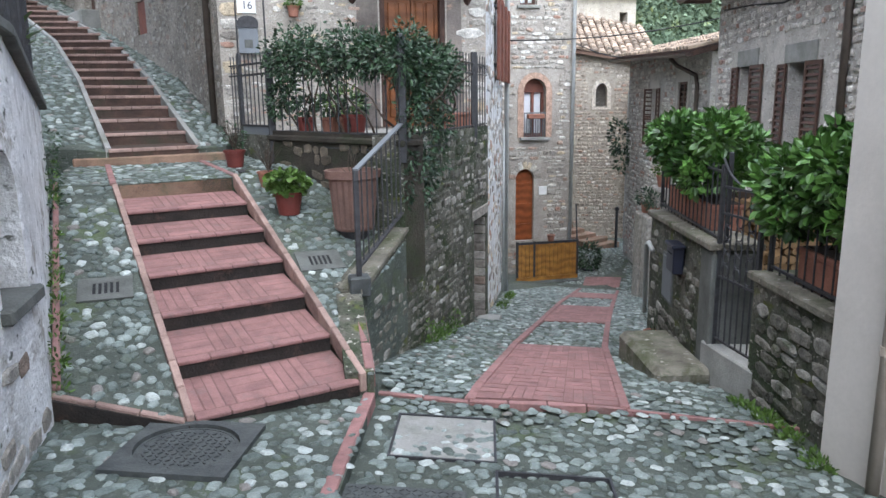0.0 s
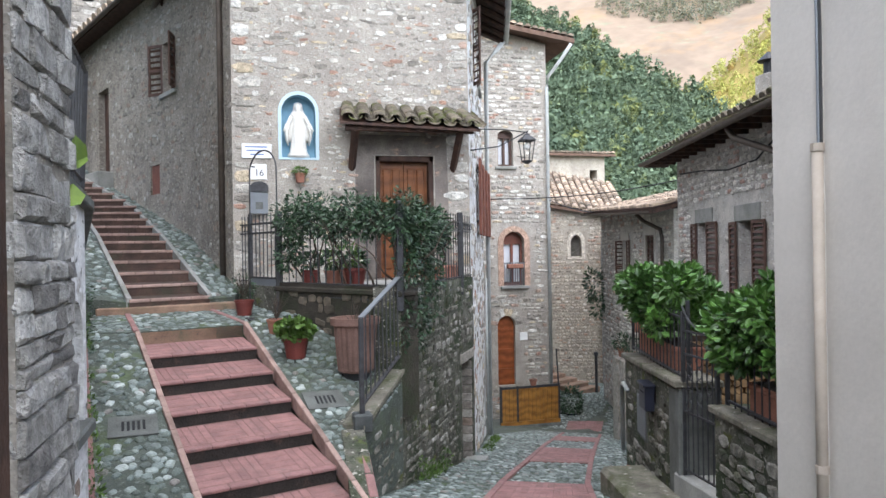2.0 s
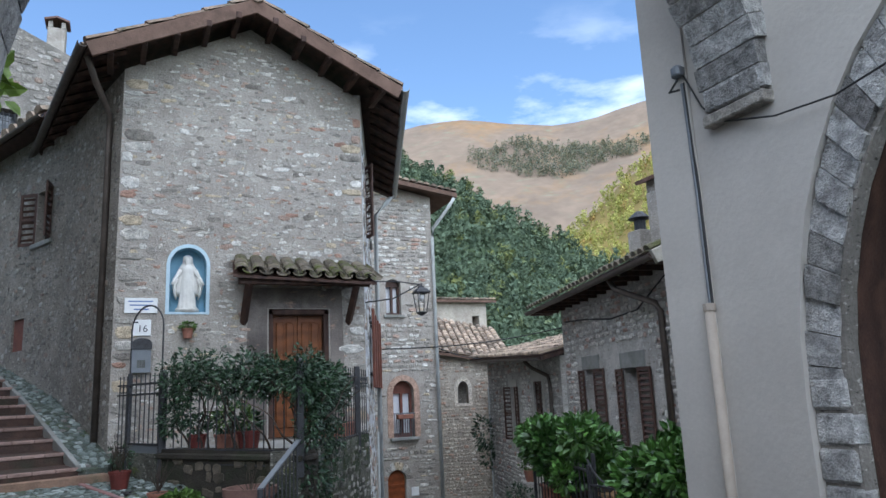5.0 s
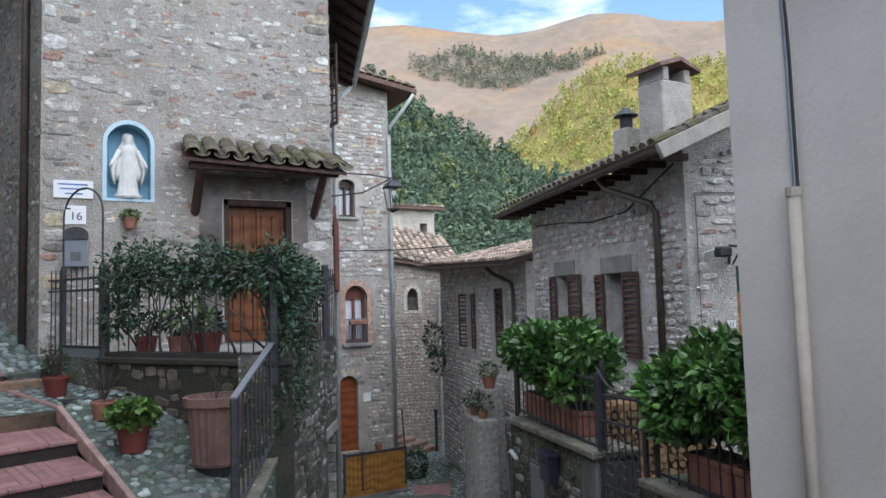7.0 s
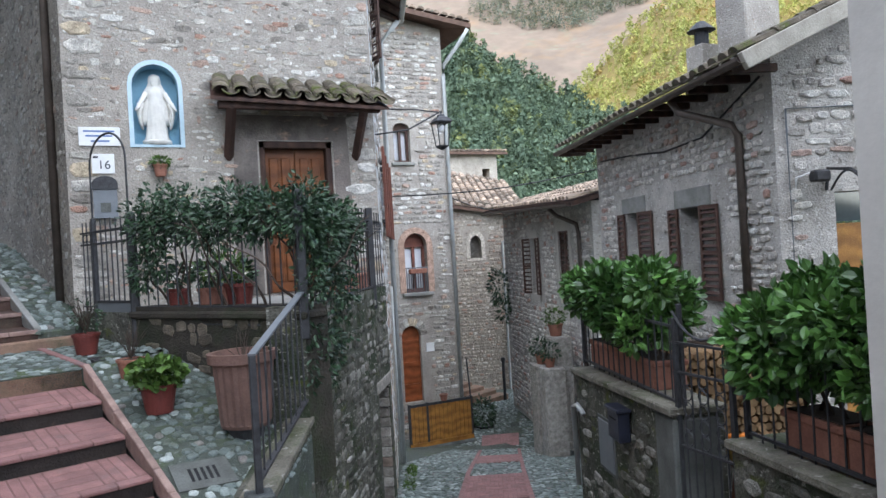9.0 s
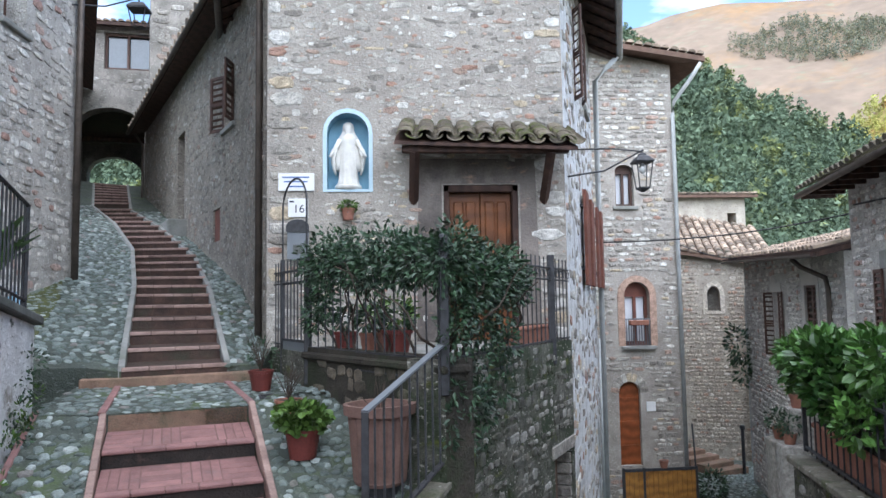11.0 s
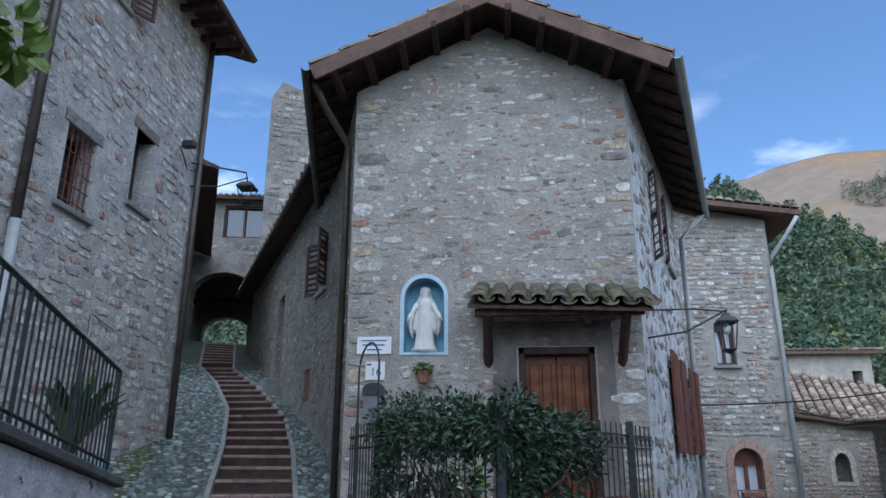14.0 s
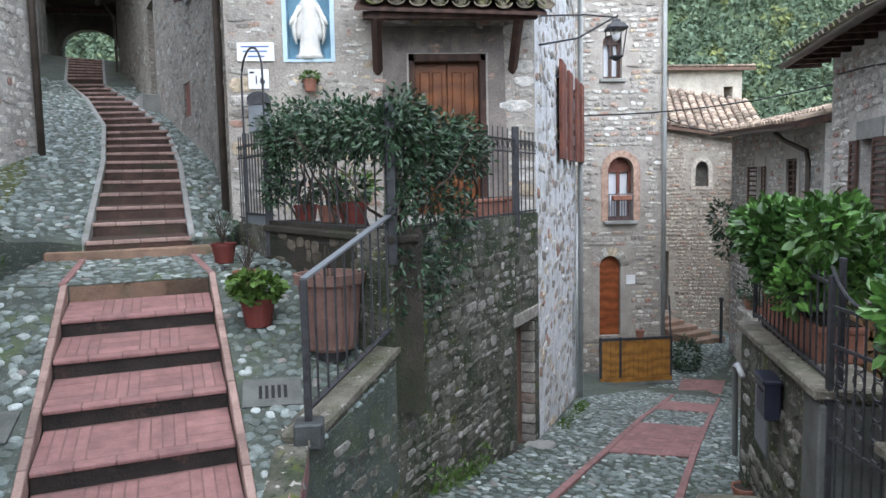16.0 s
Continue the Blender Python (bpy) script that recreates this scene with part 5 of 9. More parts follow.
passage_arch = thing("arch", (1.33, 2.4, 2.1), "rough stone arch spanning the lane between two houses", "arch", "", "structure")
N_V = 34
for k in range(N_V):
    q = [arch_curve((k + 0.03) / N_V), arch_curve((k + 0.97) / N_V), arch_curve((k + 0.97) / N_V, 0.3), arch_curve((k + 0.03) / N_V, 0.3)]
    part("voussoir", plate(q, [], 2.35 - 0.008 * (k * 5 % 4), 2.82 + 0.01 * (k * 7 % 5), Matrix()), M_ASHLAR, passage_arch)
soffit = [arch_curve(k / 30, 0.012) for k in range(31)]
part("wall", plate([(-1.2, 2.1)] + soffit + [(3.9, 2.72), (3.9, 4.65), (-1.2, 4.65)], [], 2.38, 2.78, Matrix()), M_MORTAR2, passage_arch, "grey rubble wall above the arch")

# ---- cream plastered house on the near right, with a deep archway ----
house_e = thing("house", (3.8, 1.5, -1.3), "cream plastered house with a stone archway", "house")
WA, WB = (3.375, -3.0), (3.465, 3.43)
we = frame_of(WB, WA)


def w_at(y):
    return (3.43 - y)


e_hole = arch(w_at(2.42), w_at(-0.62), -0.9, 3.15, 2.35, 20)
part("wall", plate([(0, -2.0), (6.4, -2.0), (6.4, 5.2), (0, 5.2)], [e_hole], 0, 0.55, frame_of(WB, WA)), M_WHITE, house_e, "cream plaster wall with stains low down")
part("wall", plate(rect(0, 4.0, -2.4, 5.2), [], 0, 0.4, frame_of((7.4, 3.7), WB)), M_WHITE, house_e)
# darkness of the passage painted on a black wall
part("wall", boxed((0.2, 2.2, -0.9), (6, 2.3, 4), we), M_DARKIN, house_e, "black wall put in for the unlit passage")
part("ceiling", boxed((0.2, 0.6, 3.2), (6, 2.3, 3.3), we), M_DARKWOOD, house_e)
rnd = random.Random(33)
n = 36
for k in range(n):
    def ringp(a, rr):
        return (w_at(0.9) - (1.29 + rr) * math.cos(a), 0.8 + (2.0 + rr * 1.5) * math.sin(a))
    a0, a1 = math.pi * k / n + 0.002, math.pi * (k + 1) / n - 0.002
    r_in, r_out = rnd.uniform(0.0, 0.03), rnd.uniform(0.2, 0.25)
    poly = [ringp(a0, r_in), ringp((a0 + a1) / 2, r_in - 0.008), ringp(a1, r_in + rnd.uniform(-0.01, 0.01)), ringp(a1, r_out), ringp((a0 + a1) / 2, r_out + 0.006), ringp(a0, r_out - rnd.uniform(0, 0.02))]
    part("voussoir", plate(poly, [], 0.02 + rnd.uniform(0, 0.03), 0.16, we), M_ASHLAR, house_e)
for k in range(9):
    z0 = -0.85 + k * 0.2
    part("jamb_stone", boxed((w_at(2.43), 0.035 + 0.01 * (k % 2), z0), (w_at(2.19) + 0.02 * (k % 2), 0.16, z0 + 0.185), we, 0.02), M_ASHLAR, house_e)
inner = arch(w_at(2.18), w_at(-0.38), -0.9, 2.79, 1.99, 20)
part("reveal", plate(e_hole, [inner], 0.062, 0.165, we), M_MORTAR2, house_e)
# dark wood colour stands for the shaded depth of the arch
part("reveal", plate(e_hole, [inner], 0.17, 0.6, we), M_DARKWOOD, house_e, "reveal of the archway, coloured dark for its shade")
# stub of the arch, springing from a corbel in the wall
cp = [(w_at(2.83), 2.66), (w_at(2.38), 2.70), (w_at(2.36), 3.3), (w_at(2.9), 3.3)]
part("corbel", plate(cp, [], -0.05, 0.2, we), M_STONE2, house_e, "rough stone springer of an arch")
part("corbel", boxed((w_at(2.86), -0.09, 2.62), (w_at(2.34), 0.1, 2.70), we, 0.01), M_STONE2, house_e)

# wall behind the walker, closing the passage
back_w = thing("house", (1.3, -9.2, -0.85), "plain plastered garden wall behind the passage", "house")
part("wall", boxed((-4.5, -9.6, -0.9), (6.0, -9.2, 1.6)), M_WHITE, back_w)

# ---- low garden wall on the right ----
garden = thing("garden_wall", (4.2, 6.0, -1.6), "rubble garden wall with stone copings and a gateway", "wall", "", "structure")
D0, D1, D2, D3 = (3.56, 3.45), (3.88, 4.76), (3.92, 5.36), (4.64, 7.68)
d1, d2 = frame_of(D1, D0), frame_of(D3, D2)
D1W, D2W = span(D0, D1), span(D2, D3)
w_near = part("wall", plate([(0, -2.2), (D1W, -2.0), (D1W, -0.62), (0, -0.64)], [], 0, 0.35, d1), M_DAMP, garden, "mossy rubble garden wall")
w_far = part("wall", plate([(0, -2.9), (D2W, -2.2), (D2W, -0.54), (0, -0.62)], [], 0, 0.4, d2), M_DAMP, garden, "mossy rubble garden wall")
for m, w, z0, z1 in ((d1, D1W, -0.63, -0.61), (d2, D2W, -0.61, -0.53)):
    bm = bmesh.new()
    box(bm, (-0.03, -0.05, 0.0), (w + 0.03, 0.42, 0.065), None, 0.012)
    for v in bm.verts:
        v.co.z += z0 + (z1 - z0) * v.co.x / w
    bmesh.ops.transform(bm, matrix=m, verts=bm.verts)
    part("coping", bm, M_COPING, garden, "lichened brown stone coping")
part("wall", plate(rect(0, 3.0, -3.2, -0.6), [], 0, 0.35, frame_of((7.6, 8.6), D3)), M_DAMP, garden)
part("floor", plate([(3.95, -3.6), (8.5, -3.0), (8.5, -8.3), (4.85, -7.75), (4.12, -5.35), (4.02, -4.8)], [], -1.5, -1.30, pose(0, 0, 0, -90, 0, 0) @ Matrix.Diagonal((1, 1, 1, 1))), M_SLATE, garden, "paved garden terrace")
part("gate_pillar", boxed((D2W - 0.32, -0.015, -2.2), (D2W + 0.015, 0.36, -0.56), d2, 0.012), M_CONCRETE, garden, "rendered gate pillar")
gs = frame_of(D2, D1)
part("step", boxed((-0.1, -0.02, -1.8), (span(D1, D2) + 0.1, 0.5, -1.36), gs, 0.015), M_SLATE, garden, "stone gate sill")
part("step", boxed((-0.52, -0.55, -1.95), (0.62, -0.03, -1.56), frame_of((4.07, 5.85), (3.90, 4.95)), 0.05), M_COPING, garden, "broad stone doorstep slab")

# ---- house on the right with louvred shutters ----
house_r = thing("house", (7.6, 8.8, -1.3), "pale rubble-stone house with brown shutters", "house")
H0, H1 = (8.0, 11.6), (6.42, 6.45)
h1 = frame_of(H0, H1)
HW = span(H0, H1)
r_win = [rect(1.25, 1.75, 0.0, 1.22), rect(3.15, 3.72, 0.0, 1.18)]
r_out = [(0, -3.5), (HW, -3.5), (HW, 2.62), (0, 2.62)]
r_wall = part("wall", plate(r_out, r_win, 0, 0.45, h1), M_PALEMORTAR, house_r, "pale rubble wall with thick raked mortar")
part("wall", boxed((0.1, 0.42, -1.3), (HW - 0.1, 0.45, 2.5), h1), M_DARKIN, house_r)
I1 = (11.0, 4.7)
i1 = frame_of(H1, I1)
i_out = [(0, -1.4), (5.0, -1.4), (5.0, 4.9), (0, 2.62)]
i_holes = [rect(0.6, 1.5, -1.3, 1.18)]
i_wall = part("wall", plate(i_out, i_holes, 0, 0.45, i1), M_PALEMORTAR, house_r, "pale rubble gable wall")
e0, e1 = h1 @ Vector((-0.75, -0.5, 2.55)), h1 @ Vector((HW + 0.35, -0.5, 2.55))
e2, e3 = h1 @ Vector((HW + 0.35, 4.2, 4.65)), h1 @ Vector((-0.75, 4.2, 4.65))
part("roof", roof_plane(e0, e1, e3, e2, 0.09), M_DARKWOOD, house_r, "dark clay-tiled roof with deep eaves")
tile_rows(house_r, e0 + up, e1 + up, e3 + up, e2 + up, 30, 11, seed=9, material=M_TILEMOSS)
ba, bb = e1 + Vector((0, 0, 0.02)), e2 + Vector((0, 0, 0.02))
bd = (bb - ba).normalized()
part("barge_board", boxed((-0.05, -0.05, -0.17), ((bb - ba).length, 0.03, 0.01), Matrix.Translation(ba) @ bd.to_track_quat("X", "Z").to_matrix().to_4x4(), 0.008), M_BARGE, house_r, "pale painted board along the gable edge")
gutter(house_r, e0 + Vector((-0.04, -0.02, -0.04)), e1 + Vector((-0.04, -0.02, -0.04)), 0.06, M_COPPER)
for k in range(14):
    part("rafter", boxed((-0.7 + k * 0.47, -0.48, 2.44), (-0.63 + k * 0.47, 0.02, 2.52), h1), M_DARKWOOD, house_r)

# ---- house further down on the right ----
house_m = thing("house", (10.0, 16.0, -3.5), "rubble-stone house with a tiled roof down the street", "house")
N0, N1 = (11.0, 20.6), (8.55, 12.6)
n1 = frame_of(N0, N1)
NW = span(N0, N1)
m_win = [rect(3.35, 3.95, -0.45, 1.0), rect(5.95, 6.75, -0.55, 1.1), rect(3.25, 3.75, -2.44, -1.96)]
m_out = [(0, -6), (NW, -4.5), (NW, 1.62), (0, 1.98)]
m_wall = part("wall", plate(m_out, m_win, 0, 0.45, n1), M_PALEMORTAR, house_m, "grey rubble wall")
part("wall", boxed((0.1, 0.42, -4), (NW - 0.1, 0.45, 1.9), n1), M_DARKIN, house_m)
part("wall", plate([(0, -6), (5, -6), (5, 1.9), (0, 3.2)], [], 0, 0.4, frame_of((15.9, 19.1), N0)), M_MORTAR2, house_m)
f0, f1 = n1 @ Vector((-0.5, -0.5, 1.98)), n1 @ Vector((NW + 0.3, -0.5, 1.60))
f2, f3 = n1 @ Vector((NW + 0.3, 4.5, 2.85)), n1 @ Vector((-0.5, 4.5, 2.95))
part("roof", roof_plane(f0, f1, f3, f2, 0.09), M_DARKWOOD, house_m, "pale clay-tiled roof")
tile_rows(house_m, f0 + up, f1 + up, f3 + up, f2 + up, 38, 11, seed=10)
gutter(house_m, f0 + Vector((-0.04, 0, -0.04)), f1 + Vector((-0.04, 0, -0.04)), 0.06, M_COPPER)

# ---- tall narrow house at the turn of the street ----
house_t = thing("house", (7.0, 18.0, -4.2), "tall narrow stone house with arched openings", "house")
K0, K1 = (5.2, 17.9), (7.95, 17.86)
k1 = frame_of(K0, K1)
KW = span(K0, K1)
kx = lambda x: x - K0[0]
t_holes = [arch(kx(6.62), kx(7.23), -0.2, 1.30), arch(kx(6.5), kx(6.95), 3.1, 4.1, 0.15), arch(kx(6.42), kx(6.93), -2.95, -1.03)]
t_out = [(0, -5.0), (KW, -5.0), (KW, 6.55), (0, 7.1)]
t_wall = part("wall", plate(t_out, t_holes, 0, 0.5, k1), M_MORTAR, house_t, "coursed pale stone wall")
part("wall", boxed((0.1, 0.46, -4), (KW - 0.1, 0.5, 6), k1), M_DARKIN, house_t)
part("wall", plate(rect(0, 5, -5.2, 6.5), [], 0, 0.4, frame_of(K1, (9.5, 22.4))), M_MORTAR2, house_t)
j0, j1 = Vector((5.6, 17.3, 7.0)), Vector((8.6, 17.35, 6.6))
j2, j3 = Vector((8.9, 22.0, 6.7)), Vector((5.6, 22.0, 7.8))
part("roof", roof_plane(j0, j1, j3, j2, 0.12), M_FASCIA, house_t, "brown-edged tiled roof")
tile_rows(house_t, j0 + up, j1 + up, j3 + up, j2 + up, 14, 8, seed=11)

# ---- house at the bottom with a small arched window, and roofs behind ----
house_b = thing("house", (12.0, 24.5, -5.0), "cobble-walled house at the foot of the street", "house")
S0, S1 = (9.6, 24.3), (13.2, 23.2)
b1 = frame_of(S0, S1)
BW = span(S0, S1)
b_holes = [arch(1.85, 2.25, 0.5, 1.3, 0.3), rect(0.65, 1.05, -3.6, -1.6)]
b_out = [(0, -6), (BW, -6), (BW, 1.85), (0.4, 2.6), (0, 2.6)]
b_wall = part("wall", plate(b_out, b_holes, 0, 0.5, b1), M_WARMMORTAR, house_b, "wall of small round field stones")
part("wall", boxed((0.1, 0.4, -5), (BW - 0.1, 0.44, 1.8), b1), M_MORTAR2, house_b)
o0, o1 = b1 @ Vector((-0.6, -0.35, 2.72)), b1 @ Vector((BW + 0.3, -0.35, 1.88))
o2, o3 = b1 @ Vector((BW + 0.8, 6, 3.7)), b1 @ Vector((-0.6, 6, 4.8))
part("roof", roof_plane(o0, o1, o3, o2, 0.1), M_FASCIA, house_b, "pale clay-tiled roof")
tile_rows(house_b, o0 + up, o1 + up, o3 + up, o2 + up, 17, 12, seed=12)
part("wall", plate(rect(0, 6, -6, 1.6), [], 0, 0.4, frame_of(S1, (15.2, 28.0))), M_WARMMORTAR, house_b)
house_f = thing("house", (13.5, 31.0, 0.0), "cream-coloured house with a flat tiled roof behind", "house")
part("wall", plate(rect(0, 3.2, -6, 5.4), [rect(2.4, 2.8, 3.9, 4.6)], 0, 4.0, frame_of((13.4, 31), (16.6, 31))), M_WARMMORTAR, house_f, "pale rendered wall")
v0, v1, v2, v3 = Vector((13.1, 30.6, 5.35)), Vector((17.0, 30.6, 5.35)), Vector((17.0, 35.5, 5.9)), Vector((13.1, 35.5, 5.9))
part("roof", roof_plane(v0, v1, v3, v2, 0.12), M_FASCIA, house_f, "clay-tiled roof")
tile_rows(house_f, v0 + up, v1 + up, v3 + up, v2 + up, 16, 10, seed=13)

# ================= things at the main house =================
FACE = frame_of(A0, A1)


def at_face(x0, y0, z0, x1, y1, z1, bevel=0.0):
    return boxed((x0, y0, z0), (x1, y1, z1), FACE, bevel)


# double door with raised panels
door = thing("door_1", (2.13, 9.55, 0.42), "closed varnished brown double door with panels", "door", "", "structure")
for s0, s1 in ((DOOR[0] - 0.02, DOOR[0] + 0.07), (DOOR[1] - 0.07, DOOR[1] + 0.02)):
    part("door_frame", at_face(s0, 0.02, 0.42, s1, 0.2, 2.2, 0.01), M_DARKWOOD, door)
part("door_frame", at_face(DOOR[0] - 0.02, 0.02, 2.12, DOOR[1] + 0.02, 0.2, 2.21, 0.01), M_DARKWOOD, door)
mid = (DOOR[0] + DOOR[1]) / 2
for s0, s1 in ((DOOR[0] + 0.07, mid - 0.003), (mid + 0.003, DOOR[1] - 0.07)):
    leaf = part("door_leaf", at_face(s0, 0.12, 0.43, s1, 0.17, 2.12, 0.006), M_WOOD, door)
    for z0, z1 in ((0.55, 1.0), (1.08, 2.02)):
        for a, b in ((s0 + 0.05, (s0 + s1) / 2 - 0.012), ((s0 + s1) / 2 + 0.012, s1 - 0.05)):
            part("panel", at_face(a, 0.10, z0, b, 0.13, z1, 0.014), M_WOOD, leaf)
part("door_handle", tubed([FACE @ Vector((mid + 0.04, 0.11, 1.35)), FACE @ Vector((mid + 0.04, 0.07, 1.35)), FACE @ Vector((mid + 0.13, 0.07, 1.35))], 0.008, 6), M_IRON, door)

# darker plaster panel: soot plus painted shade under the porch
part("plaster", plate([(1.66, 0.43), (3.08, 0.43), (3.04, 2.5), (1.7, 2.5)], [rect(DOOR[0] - 0.022, DOOR[1] + 0.022, 0.42, 2.212)], -0.006, 0.004, FACE), M_SOOTSHADE, door, "smoke-stained plaster round the door, porch shade put into its colour")

# shrine niche with rim, and the statue in it
shrine = thing("shrine_niche", (0.63, 9.55, 2.15), "pale blue arched wall niche with a painted rim", "niche")
n0, n1_, nz0, nz1 = NICHE
part("back", plate(arch(n0 - 0.02, n1_ + 0.02, nz0 - 0.02, nz1 + 0.02), [], 0.20, 0.24, FACE), M_BLUE, shrine)
inner = bmesh.new()
ar = arch(n0, n1_, nz0, nz1)
ra = [inner.verts.new(FACE @ Vector((p[0], 0.004, p[1]))) for p in ar]
rb = [inner.verts.new(FACE @ Vector((p[0], 0.2, p[1]))) for p in ar]
for k in range(len(ar)):
    inner.faces.new((ra[k], ra[(k + 1) % len(ar)], rb[(k + 1) % len(ar)], rb[k]))
for v in inner.verts:
    c = FACE @ Vector(((n0 + n1_) / 2, 0.1, (nz0 + nz1) / 2))
    v.co = c + (v.co - c) * 0.992
bmesh.ops.recalc_face_normals(inner, faces=inner.faces)
part("lining", inner, M_BLUE, shrine)
part("rim", plate(arch(n0 - 0.045, n1_ + 0.045, nz0 - 0.03, nz1 + 0.05), [arch(n0, n1_, nz0, nz1)], -0.012, 0.02, FACE), M_NICHERIM, shrine, "raised pale rim")
STAT = [(0.098, 0.0), (0.104, 0.02), (0.092, 0.06), (0.086, 0.16), (0.078, 0.3), (0.07, 0.39), (0.066, 0.43), (0.074, 0.49), (0.072, 0.53), (0.045, 0.565), (0.026, 0.585), (0.034, 0.605), (0.04, 0.64), (0.034, 0.675), (0.012, 0.695)]
MANTLE = [(0.125, 0.2), (0.138, 0.26), (0.13, 0.36), (0.112, 0.46), (0.098, 0.53), (0.068, 0.585), (0.055, 0.62), (0.054, 0.66), (0.046, 0.695), (0.02, 0.715), (0.004, 0.718)]
sp = FACE @ Vector(((n0 + n1_) / 2, 0.09, nz0 + 0.04))
bm = lathe(STAT, (0, 0, 0), 40, 0.72)
for v in bm.verts:
    h = v.co.z
    if h < 0.42:
        a = math.atan2(v.co.y, v.co.x)
        k = 1 + 0.085 * math.sin(11 * a + 5 * h) * (1 - h / 0.46)
        v.co.x *= k
        v.co.y *= k
veil = lathe(MANTLE, (0, 0.034, 0), 40, 0.5)
for v in veil.verts:
    a, h = math.atan2(v.co.y - 0.034, v.co.x), v.co.z
    k = 1 + 0.06 * math.sin(13 * a) * max(0.0, 1 - h / 0.56)
    v.co.x *= k
    v.co.z += 0.05 * abs(math.cos(a)) * max(0.0, 1 - h / 0.4) * -1
tmp_veil = bpy.data.meshes.new("veil")
veil.to_mesh(tmp_veil)
veil.free()
bm.from_mesh(tmp_veil)
bpy.data.meshes.remove(tmp_veil)
for sgn in (-1, 1):
    tube(bm, [(sgn * 0.075, 0.0, 0.51), (sgn * 0.112, -0.02, 0.43), (sgn * 0.145, -0.05, 0.36), (sgn * 0.168, -0.07, 0.315)], 0.03, 8, True, 0.012)
    tube(bm, [(sgn * 0.125, -0.025, 0.40), (sgn * 0.142, -0.025, 0.31), (sgn * 0.132, -0.01, 0.2), (sgn * 0.115, 0.0, 0.13)], 0.03, 8, True, 0.008)
tube(bm, [(0, 0, -0.035), (0, 0, 0.0), (0, 0, 0.012)], 0.125, 12)
bmesh.ops.scale(bm, vec=(1.22, 1.0, 1.06), verts=bm.verts)
bmesh.ops.translate(bm, vec=sp, verts=bm.verts)
bmesh.ops.recalc_face_normals(bm, faces=bm.faces)
solid("statue", bm, M_STATUE, "white robed statue with lowered open arms in the niche", "statue", smooth=True)

# street-name plate, house number and letterbox
plate_s = thing("street_sign", (-0.1 + 0.16, 9.48, 2.1), "white marble street-name plate with worn blue writing", "sign")
part("panel", at_face(0.125, -0.02, 2.13, 0.525, 0.0, 2.33, 0.004), M_MARBLE, plate_s)
for k, (a, b, z) in enumerate(((0.17, 0.47, 2.285), (0.19, 0.45, 2.235), (0.24, 0.42, 2.18))):
    part("text_bar", at_face(a, -0.0225, z - 0.008, b, -0.0195, z + 0.008), M_BLUEINK, plate_s)
num = thing("house_number", (0.08, 9.48, 1.84), "white tile with the house number sixteen", "sign")
part("tile", at_face(0.235, -0.018, 1.835, 0.455, 0.0, 2.045, 0.004), M_MARBLE, num)


def lettering(text, size, m, material, parent, name="text"):
    cu = bpy.data.curves.new(name, "FONT")
    cu.body, cu.size, cu.extrude = text, size, 0.0015
    cu.align_x, cu.align_y = "CENTER", "CENTER"
    tmp = bpy.data.objects.new(name, cu)
    me = bpy.data.meshes.new_from_object(tmp)
    bpy.data.objects.remove(tmp)
    bm = bmesh.new()
    bm.from_mesh(me)
    bpy.data.meshes.remove(me)
    bmesh.ops.transform(bm, matrix=m, verts=bm.verts)
    return part(name, bm, material, parent)


def on_face(m, x, y, z):
    return m @ pose(x, y, z, 90, 0, 0)


lettering("16", 0.13, on_face(FACE, 0.355, -0.021, 1.925), M_INK, num)
part("text_bar", at_face(0.25, -0.0205, 2.0, 0.30, -0.0175, 2.02), M_INK, num)
mail = thing("letterbox", (0.08, 9.44, 1.36), "dark grey metal letterbox with a rounded top", "letterbox")
part("body", plate(arch(0.235, 0.465, 1.36, 1.78, 0.07), [], -0.09, 0.0, FACE), M_GREYBOX, mail)
part("hood", plate(arch(0.225, 0.475, 1.66, 1.80, 0.08), [], -0.105, -0.09, FACE), M_IRON, mail)
part("label", at_face(0.30, -0.094, 1.42, 0.40, -0.09, 1.52), M_CONCRETE, mail)
small = thing("house_number", (1.2, 9.49, 1.97), "small painted old house number beside the porch", "sign")
lettering("111", 0.07, on_face(FACE, 1.40, -0.004, 2.0), M_CONCRETE, small)

# tiled porch roof over the door
porch = thing("porch_roof", (2.1, 9.2, 2.5), "mossy barrel-tiled porch roof on wooden brackets", "porch")
pf0, pf1 = FACE @ Vector((1.42, -0.50, 2.62)), FACE @ Vector((3.42, -0.50, 2.56))
pb0, pb1 = FACE @ Vector((1.48, 0.0, 2.88)), FACE @ Vector((3.38, 0.0, 2.82))
part("board", roof_plane(pf0 - Vector((0, 0, 0.03)), pf1 - Vector((0, 0, 0.03)), pb0 - Vector((0, 0, 0.03)), pb1 - Vector((0, 0, 0.03)), 0.035), M_DARKWOOD, porch)
part("beam", at_face(1.5, -0.44, 2.48, 3.34, -0.36, 2.56, 0.01), M_DARKWOOD, porch)
rnd = random.Random(21)
